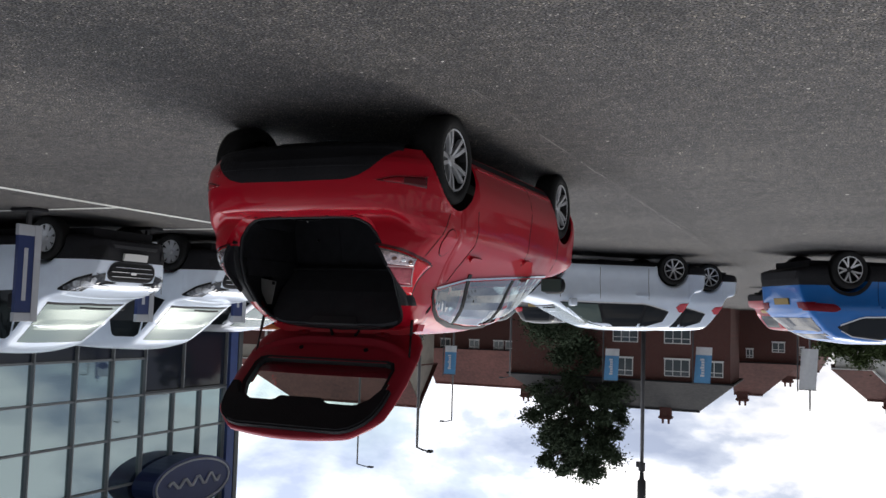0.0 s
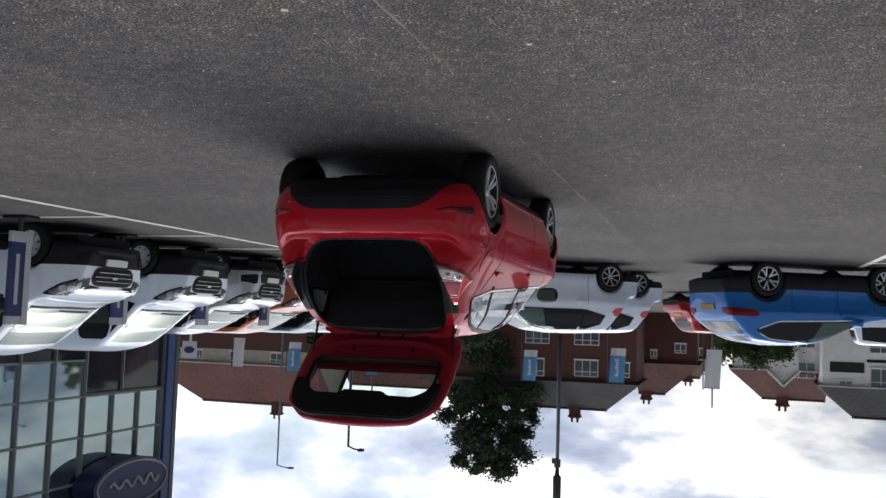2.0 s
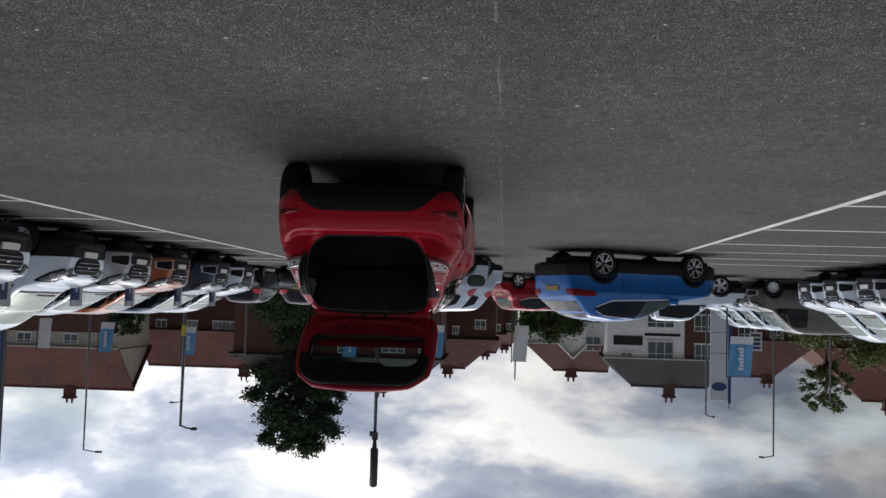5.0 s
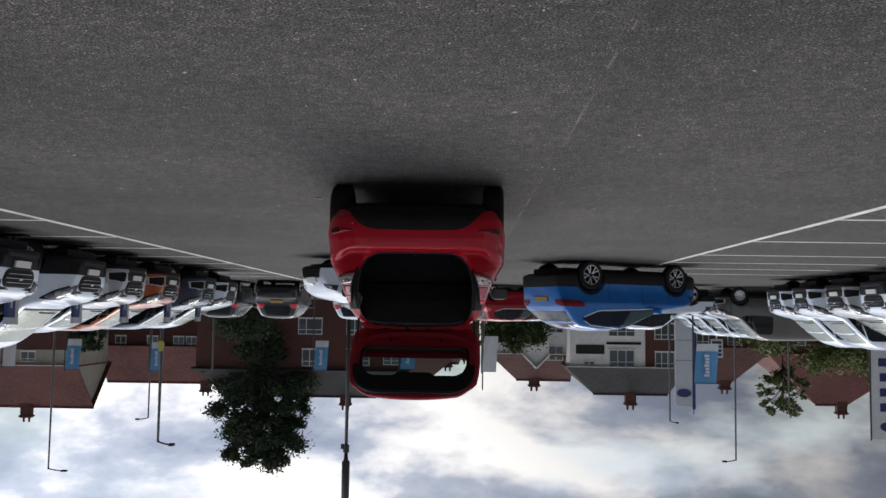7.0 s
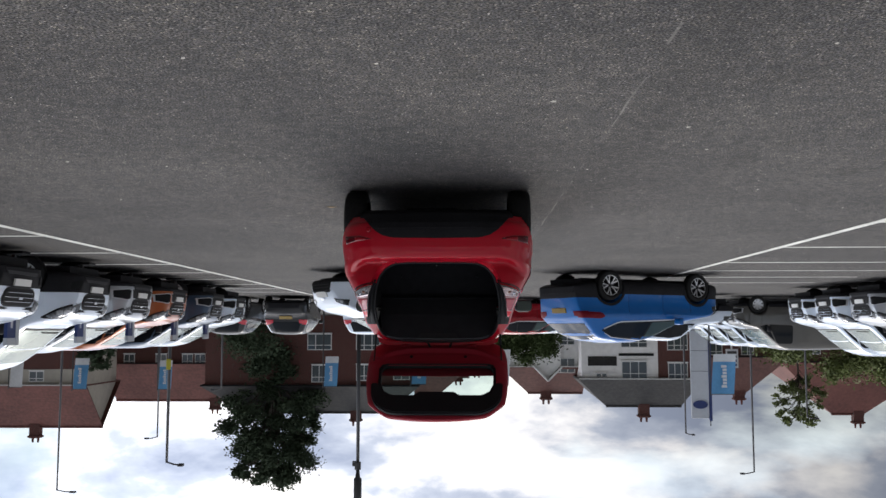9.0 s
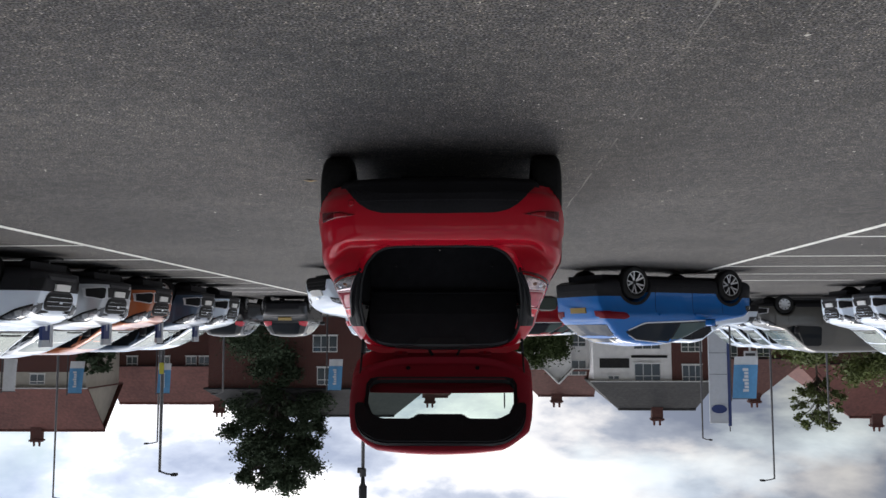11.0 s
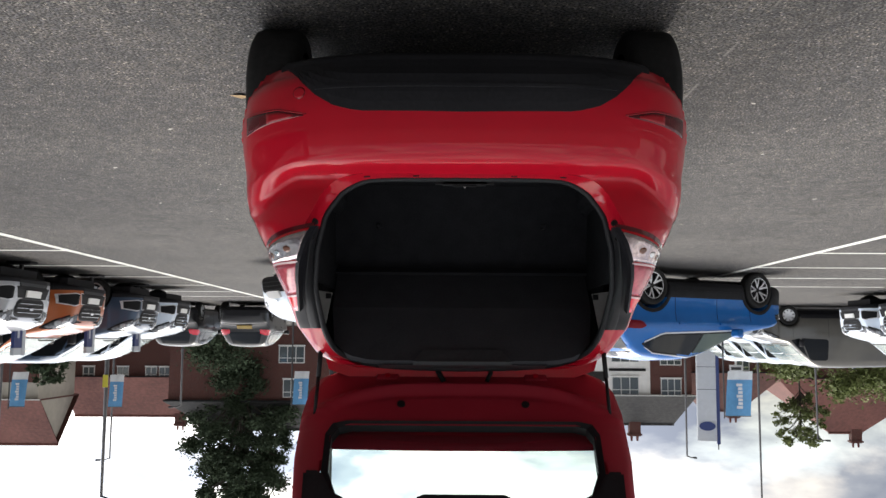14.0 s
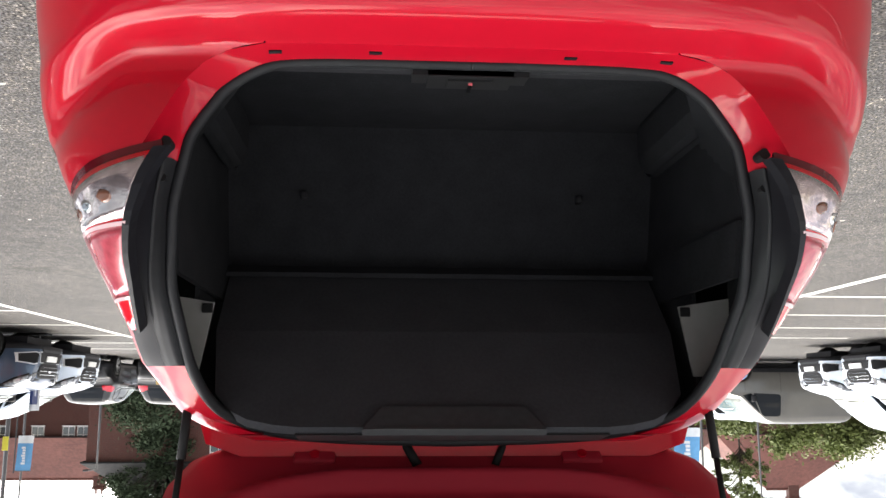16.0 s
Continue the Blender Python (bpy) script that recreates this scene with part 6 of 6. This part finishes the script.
# ---- showroom with a glass front ----
def showroom():
    root = thing("showroom", pose(18.8, 0, 0), "glass-fronted car showroom with a blue corner pillar", "building")
    part("wall", box(0.20, 14, -8, 26.05, 0, 8.2), MULLION, root)
    ys = [17.43 - 1.32 * k for k in range(18, 0, -1)] + [17.43, 18.87, 20.21, 21.53, 22.85, 24.14, 25.42]
    zs = [0.0, 2.92, 4.0, 5.2, 6.55, 7.9, 8.2]
    for a, b in zip(ys[:-1], ys[1:]):
        for c, d in zip(zs[:-1], zs[1:]):
            if a < 21.5 or c >= 4.0:
                part("pane", box(0.10, 0.13, a + 0.03, b - 0.03, c + 0.03, d - 0.03), CURTAIN if c > 2.5 else SHOWPANE, root)
    for a, b in ((21.53, 23.25), (23.25, 25.42)):
        part("pane", box(0.10, 0.13, a + 0.03, b - 0.03, 0.03, 3.93), SHOWPANE, root, "tall dark display pane")
    for y in ys:
        part("mullion", box(0.0, 0.14, y - 0.022, y + 0.022, 4.0 if 22 < y < 25 else 0, 8.2), PALEMETAL, root)
    part("mullion", box(0.0, 0.14, 23.228, 23.272, 0, 3.93), PALEMETAL, root)
    for z in zs[1:]:
        part("transom", box(0.04, 0.135, ys[0], 21.5 if z < 3 else ys[-1], z - 0.03, z + 0.03), PALEMETAL, root)
    part("head_rail", box(-0.02, 0.135, 21.53, 25.42, 3.90, 3.969), MULLION, root, "dark rail over the display panes")
    part("corner_pillar", box(-0.10, 0.5, 25.45, 25.86, 0, 8.2, 0.02), PILLARBLUE, root, "dark blue corner pillar")
    part("end_column", box(-0.12, 0.5, 25.87, 26.1, 0, 8.2, 0.02), MULLION, root, "grey corner column")
    part("roof_edge", box(-3.4, 14.2, -8, 26.15, 8.22, 8.9, 0.03), MULLION, root, "dark grey flat roof with a deep overhang")
    # oval sign: dark blue with a pale rim and a plain script-like bar
    oval = [(23.03 + 1.84 * math.cos(t), 6.68 + 0.76 * math.sin(t)) for t in np.linspace(0, 2 * math.pi, 40, endpoint=False)]
    sign = part("oval_sign", slab(oval, "x", -0.75, 0.02), SIGNBLUE, root, "dark blue oval sign with a pale rim")
    ring = []
    for t in np.linspace(0, 2 * math.pi, 61):
        ring.append((-0.765, 23.03 + 1.70 * math.cos(t), 6.68 + 0.66 * math.sin(t)))
    part("rim", tube(ring, 0.035, 6), SIGNGREY, sign)
    wave = [(24.25 - 2.4 * k / 24, 6.66 + 0.16 * math.sin(k * 1.05) * (1 - 0.4 * k / 24)) for k in range(25)]
    part("script_stroke", tube([(-0.77, y, z) for y, z in wave], 0.05, 6), SIGNGREY, sign)
    return root


showroom()


# ---- boards, flags, poles ----
def sale_board(x, y, h=1.25, z0=0.38, deg=0):
    root = thing("sale_board", pose(x, y, 0, 0, 0, deg), "tall narrow dark blue sales board with pale grey ends", "sign", "sales boards")
    part("panel", box(-0.03, 0.03, -0.18, 0.10, z0 + 0.16, z0 + h - 0.13), SIGNBLUE, root)
    part("cap", box(-0.035, 0.035, -0.19, 0.10, z0 + h - 0.13, z0 + h, 0.008), SIGNGREY, root)
    part("cap", box(-0.035, 0.035, -0.19, 0.10, z0, z0 + 0.16, 0.008), SIGNGREY, root)
    part("edge_strip", box(-0.038, 0.038, 0.10, 0.215, z0, z0 + h), SIGNGREY, root, "wide pale grey edge")
    part("foot", box(-0.22, 0.22, -0.15, 0.15, 0, 0.05, 0.015), PLASTIC, root)
    part("stem", box(-0.025, 0.025, -0.03, 0.03, 0.05, z0), STEEL, root)
    part("lettering", box(-0.034, -0.030, -0.075, -0.005, z0 + 0.34, z0 + h - 0.30), SIGNGREY, root)
    return root


for x, y in ((10.85, 9.93), (11.1, 12.66), (11.04, 15.28), (11.0, 17.85), (10.95, 20.85), (10.95, 23.7)):
    sale_board(x, y, 1.40, 0.24)


def flag(x, y, top, drop=1.75, width=0.85, cloth=FLAGBLUE, deg=0, seed=1):
    root = thing("banner_flag", pose(x, y, 0, 0, 0, deg), "blue and white banner flag hanging from a slim pole" if cloth is FLAGBLUE else "plain white banner flag hanging from a slim pole", "flag", "banner flags")
    part("pole", tube([(0, 0, 0), (0, 0, top + 0.1)], [0.05, 0.03], 8), STEEL, root)
    part("arm", tube([(0, 0, top), (-width, 0, top)], 0.018, 6), STEEL, root)
    rnd = random.Random(seed)
    ph = rnd.random() * 6

    def sheet(z0, z1):
        verts, faces, nx, nz = [], [], 8, 8
        for i in range(nx + 1):
            for j in range(nz + 1):
                z = z0 + (z1 - z0) * j / nz
                sway = 0.10 * math.sin(ph + 5 * i / nx + 1.2 * z) * (top - z) / drop
                verts.append((-0.05 - (width - 0.08) * i / nx - 0.06 * (top - z), sway, z))
        for i in range(nx):
            for j in range(nz):
                a = i * (nz + 1) + j
                faces.append((a, a + nz + 1, a + nz + 2, a + 1))
        return verts, faces
    white = 0.38 if cloth is FLAGBLUE else 0.0
    part("cloth", sheet(top - drop + white, top - 0.02), cloth, root, smooth=True)
    if white:
        part("cloth_foot", sheet(top - drop, top - drop + white), FLAGWHITE, root, "white lower band", True)
        for k in range(7):
            z = top - drop + 0.55 + k * (drop - 0.85) / 7
            part("lettering", box(-width * 0.66, -width * (0.50 if k % 3 else 0.44), -0.13, -0.118, z, z + (drop - 0.85) / 9.5), FLAGWHITE, root)
    return root


flag(25.6, 47.7, 4.75, seed=2)
flag(22.0, 51.4, 5.0, seed=3)
flag(11.6, 49.6, 4.7, seed=4)
flag(6.2, 45.3, 4.3, seed=5)
flag(1.6, 50.2, 4.65, 2.1, 0.9, FLAGWHITE, seed=6)
flag(-9.0, 42.6, 4.6, 2.0, 1.2, seed=7)
flag(28.9, 47.0, 4.6, 1.75, 0.8, FLAGWHITE, seed=8)


def lamp_post(x, y, h, arm, label="slim dark street lamp column with a short arm"):
    root = thing("street_lamp", pose(x, y, 0), label, "street lamp", "street lamps")
    part("column", tube([(0, 0, 0), (0, 0, 1.2), (0, 0, 1.25), (0, 0, h)], [0.11, 0.10, 0.075, 0.05], 10), STEEL, root, smooth=True)
    part("arm", tube([(0, 0, h - 0.03), (arm * 0.6, 0, h + 0.06), (arm, 0, h + 0.08)], 0.035, 8), STEEL, root)
    part("lantern", box(min(arm, arm * 1.5), max(arm, arm * 1.5), -0.12, 0.12, h + 0.03, h + 0.14, 0.03), STEEL, root)
    return root


lamp_post(28.82, 53.33, 11.4, -0.8)
near_post = lamp_post(15.06, 32.8, 6.62, -0.45)
part("tag", box(-0.09, 0.09, -0.10, -0.078, 2.54, 2.96, 0.006), TAGYELLOW, near_post, "small yellow plate on the column")
lamp_post(24.9, 60.0, 8.9, 0.6)
lamp_post(19.9, 58.0, 5.4, 0.5)
lamp_post(-15.42, 56.53, 10.6, 0.6)
lamp_post(-11.65, 58.9, 8.4, -0.4)
lamp_post(-19.5, 58.0, 7.2, -0.5, "slim pale street lamp column")
lamp_post(1.2, 62.0, 6.6, 0.0001)


def camera_mast(x, y):
    root = thing("mast", pose(x, y, 0), "tall dark mast with a thick cylindrical head", "mast")
    part("column", tube([(0, 0, 0), (0, 0, 9.5)], [0.13, 0.10], 12), STEEL, root, smooth=True)
    part("collar", tube([(0, 0, 9.3), (0, 0, 9.75)], 0.19, 12), STEEL, root)
    part("side_box", box(0.12, 0.32, -0.12, 0.12, 9.25, 9.55, 0.03), STEEL, root)
    part("head", tube([(0, 0, 9.75), (0, 0, 10.2), (0, 0, 10.3), (0, 0, 12.5), (0, 0, 12.6)], [0.10, 0.14, 0.24, 0.24, 0.10], 14), STEEL, root, smooth=True)
    return root


camera_mast(9.75, 51.5)


def totem(x, y):
    root = thing("totem_sign", pose(x, y, 0, 0, 0, 8), "tall pale grey totem sign with a dark blue edge", "sign")
    part("panel", box(-0.45, 0.55, -0.15, 0.15, 0, 6.55, 0.02), SIGNGREY, root)
    part("edge", box(-0.62, -0.45, -0.17, 0.17, 0, 6.7, 0.02), SIGNBLUE, root, "dark blue edge")
    part("oval_mark", slab([(0.05 + 0.42 * math.cos(t), 5.75 + 0.24 * math.sin(t)) for t in np.linspace(0, 6.283, 24, endpoint=False)], "y", -0.20, -0.14), SIGNBLUE, root)
    for z in (1.4, 2.6, 3.8):
        part("panel_joint", box(-0.44, 0.54, -0.156, -0.148, z, z + 0.03), MULLION, root)
    part("finial", tube([(-0.53, 0, 6.7), (-0.53, 0, 7.0)], 0.03, 6), STEEL, root)
    return root


totem(-10.55, 50.5)


def tall_banner(x, y):
    root = thing("banner_flag", pose(x, y, 0, 0, 0, 0), "tall white feather banner with large dark lettering", "flag")
    part("pole", tube([(0.55, 0, 0), (0.55, 0, 5.7)], [0.05, 0.03], 8), STEEL, root)
    part("cloth", box(-0.55, 0.52, -0.012, 0.012, 2.2, 5.65), FLAGWHITE, root)
    for z, w in ((2.7, 0.5), (3.25, 0.42), (3.8, 0.42), (4.35, 0.42)):
        part("lettering", box(-w / 2, w / 2, -0.03, -0.014, z, z + 0.30), SIGNBLUE, root)
    part("round_mark", slab([(0.22 * math.cos(t), 5.2 + 0.16 * math.sin(t)) for t in np.linspace(0, 6.283, 20, endpoint=False)], "y", -0.03, -0.014), SIGNBLUE, root)
    return root


tall_banner(-12.75, 30.0)


def agent_board(x, y, z, w, h, label, mark):
    root = thing("sign_board", pose(x, y, 0), label, "sign")
    part("post", box(-0.05, 0.05, -0.04, 0.04, 0, z + h / 2), UPVC, root)
    part("panel", box(-w / 2, w / 2, -0.08, -0.045, z - h / 2, z + h / 2), FLAGWHITE, root)
    if mark == "oval":
        part("oval_mark", slab([(w * 0.36 * math.cos(t), z + h * 0.20 * math.sin(t)) for t in np.linspace(0, 6.283, 20, endpoint=False)], "y", -0.095, -0.082), SIGNBLUE, root)
    else:
        for k, f in enumerate((0.34, 0.12, -0.10, -0.32)):
            part("lettering", box(-w * 0.38, w * (0.38 if k % 2 else 0.2), -0.095, -0.082, z + h * f - h * 0.07, z + h * f + h * 0.07), SIGNBLUE if k < 2 else STEEL, root)
    return root


agent_board(-15.2, 60.0, 3.38, 0.85, 1.3, "white estate sign on a post before the houses", "bars")
agent_board(27.3, 40.0, 3.36, 0.85, 0.9, "small white sign with a dark blue oval", "oval")

# ---- houses ----
def window_unit(parent, x, z, w, h, y=0.0):
    win = part("window", box(x - w / 2, x + w / 2, y - 0.06, y + 0.05, z - h / 2, z + h / 2), UPVC, parent, "white framed window")
    k = 3 if w > 1.6 else 2
    for i in range(k):
        a = x - w / 2 + 0.08 + i * (w - 0.08) / k
        b = x - w / 2 + (i + 1) * (w - 0.08) / k
        part("pane", box(a, b, y - 0.075, y - 0.061, z - h / 2 + 0.08, z + h * 0.18), PANE, win)
        part("pane", box(a, b, y - 0.075, y - 0.061, z + h * 0.18 + 0.07, z + h / 2 - 0.08), PANE, win)
    part("window_sill", box(x - w / 2 - 0.06, x + w / 2 + 0.06, y - 0.14, y, z - h / 2 - 0.09, z - h / 2 - 0.004), UPVC, win)
    return win


def house(x0, x1, y0, depth, eave, ridge, wall, roof, hip0, hip1, windows, chimneys, label, gables=(), panels=()):
    """A house whose ridge runs along x; hip0 and hip1 are how far the ridge ends lie inside the ends."""
    root = thing("house", pose(0, y0, 0), label, "house", "houses behind the forecourt")
    ym = depth / 2
    v = [(x0, 0, 0), (x1, 0, 0), (x1, depth, 0), (x0, depth, 0), (x0, 0, eave), (x1, 0, eave), (x1, depth, eave), (x0, depth, eave)]
    f = [(0, 1, 5, 4), (1, 2, 6, 5), (2, 3, 7, 6), (3, 0, 4, 7)]
    if hip0 == 0:
        v.append((x0, ym, ridge - 0.1))
        f.append((4, len(v) - 1, 7)[::-1])
    if hip1 == 0:
        v.append((x1, ym, ridge - 0.1))
        f.append((5, 6, len(v) - 1))
    part("wall", (v, f), wall, root)
    o, t = 0.35, 0.16
    ez = eave - 0.12
    rv = [(x0 - o, -o, ez), (x1 + o, -o, ez), (x1 + o, depth + o, ez), (x0 - o, depth + o, ez), (x0 + hip0 - (o if not hip0 else 0), ym, ridge), (x1 - hip1 + (o if not hip1 else 0), ym, ridge)]
    rv += [(a, b, c + t) for a, b, c in rv]
    faces = [tuple(i + 6 for i in q) for q in ((0, 1, 5, 4), (2, 3, 4, 5))] + [q[::-1] for q in ((0, 1, 5, 4), (2, 3, 4, 5))]
    if hip0:
        faces += [(9, 6, 10), (3, 4, 0)]
    if hip1:
        faces += [(7, 8, 11), (1, 5, 2)]
    faces += [(0, 1, 7, 6), (2, 3, 9, 8), (1, 2, 8, 7), (3, 0, 6, 9)]
    rf = part("roof", (rv, faces), roof, root)
    part("gutter", box(x0 - o, x1 + o, -o - 0.10, -o, ez + 0.02, ez + 0.12), UPVC if wall is not BRICK else PLASTIC, root)
    part("ridge_tiles", tube([(rv[10][0], ym, ridge + t), (rv[11][0], ym, ridge + t)], 0.14, 6), roof, root)
    for cx, ch in chimneys:
        part("chimney", box(cx - 0.55, cx + 0.55, ym - 0.35, ym + 0.35, ridge - 0.8, ridge + ch, 0.03), BRICK, rf)
        part("chimney_cap", box(cx - 0.65, cx + 0.65, ym - 0.45, ym + 0.45, ridge + ch - 0.25, ridge + ch - 0.08), BRICK, rf)
        for d in (-0.28, 0.28):
            part("chimney_pot", tube([(cx + d, ym, ridge + ch), (cx + d, ym, ridge + ch + 0.45)], [0.13, 0.10], 8), ROOFRED, rf)
    for a, b, c, d, mat in panels:
        part("wall_panel", box(a, b, -0.05, 0.02, c, d), mat, root)
    for x, z, w, h in windows:
        window_unit(root, x, z, w, h)
    for gx, gw, gz in gables:
        part("gable_roof", ([(gx - gw, -0.9, ez), (gx, -0.9, gz), (gx + gw, -0.9, ez), (gx - gw, ym, ez), (gx, ym, gz), (gx + gw, ym, ez)], [(0, 1, 4, 3), (1, 2, 5, 4)]), roof, root)
        part("gable_wall", ([(gx - gw * 0.9, -0.55, 0), (gx + gw * 0.9, -0.55, 0), (gx + gw * 0.9, -0.55, ez), (gx, -0.55, gz - 0.15), (gx - gw * 0.9, -0.55, ez)], [(0, 1, 2, 3, 4)]), wall, root)
        for sg in (-1, 1):
            part("bargeboard", tube([(gx + sg * gw, -0.95, ez), (gx, -0.95, gz)], 0.11, 4), UPVC, root)
    return root


house(41, 62, 85, 8, 6.9, 11.2, CREAM, ROOFRED, 0, 5, [(45.8, 6.0, 1.5, 1.05), (50.7, 6.0, 1.5, 1.05), (55.2, 6.0, 0.7, 1.0), (58.1, 6.0, 1.1, 1.05)], [(47.6, 1.3)], "cream and brick house with a red tiled roof", panels=[(41, 62, 0, 5.3, BRICK)])
house(28, 42.5, 94, 8, 5.1, 9.2, BRICK, ROOFRED, 0, 0, [(33.6, 4.6, 1.2, 1.1), (32.2, 4.6, 1.2, 1.1), (36.5, 4.6, 1.2, 1.1), (40, 4.6, 1.2, 1.1)], [(31.6, 1.2)], "red brick house with a red tiled roof")
house(8.2, 29, 85, 9, 6.9, 9.7, BRICK, ROOFSLATE, 3.2, 3.0, [(12.9, 5.6, 2.3, 1.6), (17.7, 5.7, 1.5, 1.7), (9.6, 5.6, 1.6, 1.4), (12.9, 2.6, 2.4, 1.6), (17.7, 2.6, 2.4, 1.6)], [(14.6, 1.1)], "long red brick house with a grey slate roof")
house(2.9, 8.8, 95, 8, 5.2, 8.5, BRICK, ROOFBROWN, 3.4, 0, [(7.3, 4.3, 0.7, 0.9), (4.6, 3.6, 1.2, 1.0)], [(8.3, 0.9)], "low brick house with a hipped brown tiled roof")
house(2.0, 5.4, 106, 8, 4.9, 7.2, BRICK, ROOFBROWN, 0.9, 0, [(2.9, 4.2, 0.9, 0.9)], [(4.3, 0.7)], "small brick house farther along the street")
house(0.3, 2.6, 112, 8, 4.8, 6.6, BRICK, ROOFBROWN, 0.7, 0, [(1.3, 4.2, 0.8, 0.9)], [(1.9, 0.7)], "small brick house at the far end of the street")
house(-8.6, -0.5, 88, 8, 5.15, 7.85, RENDERW, ROOFBROWN, 0, 2.7, [(-6.6, 5.0, 2.2, 1.5), (-6.6, 2.2, 2.2, 1.5)], [(-5.1, 0.9)], "white rendered house with a brown tiled roof", gables=[(-4.9, 1.45, 6.5)])
house(-19.2, -8.0, 85, 8, 6.2, 8.95, RENDERW, ROOFSLATE, 0.7, 2.9, [(-13.1, 5.3, 2.5, 1.7), (-9.9, 5.85, 1.1, 0.5), (-17.3, 5.4, 1.9, 1.6), (-13.1, 2.3, 2.6, 1.7), (-17.3, 2.6, 2.0, 1.6)], [(-14.7, 1.3)], "white rendered and brick house with a slate roof", panels=[(-19.2, -15.4, 0, 6.05, BRICK), (-11.4, -8.6, 4.0, 4.9, ROOFSLATE), (-15.0, -11.6, 3.7, 3.95, INK)])
house(-29.5, -19.6, 90, 8, 4.2, 8.0, BRICK, ROOFBROWN, 3.0, 3.2, [(-22.4, 3.4, 1.3, 1.2), (-25.6, 3.4, 1.3, 1.2)], [(-25.8, 0.9)], "red brick house with a brown tiled roof")
house(-46, -30, 92, 9, 4.8, 10.4, BRICK, ROOFRED, 6.0, 6.5, [(-33, 3.4, 1.6, 1.2), (-38, 3.4, 1.6, 1.2)], [(-39.3, 1.2)], "brick house with a steep red tiled roof")


# ---- trees and hedges ----
def leaf_cloud(centres, count, size, seed):
    """Many small bent leaf sprays scattered through clumps."""
    rnd = random.Random(seed)
    verts, faces = [], []
    weights = [r ** 2 for _, r in centres]
    for _ in range(count):
        (cx, cy, cz), r = rnd.choices(centres, weights)[0]
        d = Vector((rnd.gauss(0, 1), rnd.gauss(0, 1), rnd.gauss(0, 1))) * r * 0.62
        p = Vector((cx, cy, cz)) + Vector((d.x, d.y, d.z * 0.8))
        a = Vector((rnd.gauss(0, 1), rnd.gauss(0, 1), rnd.gauss(0, 0.6))).normalized()
        b = a.orthogonal().normalized()
        b.rotate(Matrix.Rotation(rnd.random() * 6.28, 3, a))
        s = size * (0.6 + 0.8 * rnd.random())
        k = len(verts)
        verts += [p - a * s, p + b * s * 0.45, p + a * s, p - b * s * 0.45 + Vector((0, 0, s * 0.25))]
        faces.append((k, k + 1, k + 2, k + 3))
    return verts, faces


def tree(x, y, height, spread, seed, leaf=LEAF, count=9000, size=0.30, trunk=0.35, base=0.22, lobes=90, label="tall dark green broadleaf tree"):
    root = thing("tree", pose(x, y, 0), label, "tree")
    rnd = random.Random(seed)
    bark = [tube([(0, 0, 0), (0.1, 0, height * 0.25), (0, 0.1, height * 0.5), (0.1, 0, height * 0.8)], [trunk, trunk * 0.8, trunk * 0.55, trunk * 0.15], 10)]
    centres = []
    for k in range(lobes):
        f = base + (1 - base) * (k + 0.5) / lobes
        g = (f - base) / (1 - base)
        prof = spread * (math.sin(math.pi * min(1, 0.04 + 0.84 * g)) ** 0.60)
        a = k * 2.399 + rnd.random()
        rad = prof * (0.15 + 0.82 * rnd.random() ** 0.6)
        c = (rad * math.cos(a), rad * math.sin(a), height * f * 0.96 + rnd.uniform(-0.4, 0.4))
        r = spread * (0.080 + 0.085 * rnd.random())
        centres.append((c, r))
        bark.append(tube([(0, 0, max(1.0, c[2] - rad * 0.9)), (c[0] * 0.5, c[1] * 0.5, c[2] - rad * 0.25), c], [trunk * 0.3, trunk * 0.18, 0.03], 6))
    v, f = [], []
    for bv, bf in bark:
        k = len(v)
        v += bv
        f += [tuple(i + k for i in q) for q in bf]
    part("trunk", (v, f), BARK, root, smooth=True)
    crown = part("crown", leaf_cloud(centres, count, size, seed), leaf, root)
    crown["kind"] = "stuff"
    return root


tree(22.6, 87, 17.0, 5.5, 3, count=60000, size=0.17, trunk=0.5, base=0.16, lobes=125)
tree(-25.6, 76, 9.7, 2.1, 5, leaf=LEAFLIGHT, count=3600, size=0.15, trunk=0.14, base=0.62, lobes=45, label="slender young tree with thin leaves")
tree(34.5, 72, 4.6, 1.6, 9, count=2500, size=0.22, trunk=0.15, base=0.2, label="small dark green tree")


def hedge(x0, x1, y, z0, z1, seed, leaf, count, label, r=1.1):
    root = thing("hedge", pose(0, y, 0), label, "hedge")
    rnd = random.Random(seed)
    centres = []
    n = int((x1 - x0) * 2.4)
    for k in range(n):
        x = x0 + (x1 - x0) * (k + rnd.random()) / n
        centres.append(((x, rnd.uniform(-0.8, 0.8), z0 + (z1 - z0) * rnd.random() * 0.9), r * (0.6 + 0.6 * rnd.random())))
    part("stems", tube([(x0, 0, 0), ((x0 + x1) / 2, 0.2, z0 * 0.6), (x1, 0, 0.2)], 0.12, 6), BARK, root)
    lv = part("leaves", leaf_cloud(centres, count * 2, 0.15, seed), leaf, root)
    lv["kind"] = "stuff"
    return root


hedge(-36, -20.5, 68, 0.8, 5.0, 11, LEAFLIGHT, 20000, "broad light green hedge of shrubs")
hedge(-4.5, 0.1, 80, 0.6, 5.0, 12, LEAFDARK, 9000, "dark green shrubs before the houses")
hedge(21.8, 25.8, 80, 0.6, 3.6, 13, LEAF, 2500, "dark green shrubs under the tree")
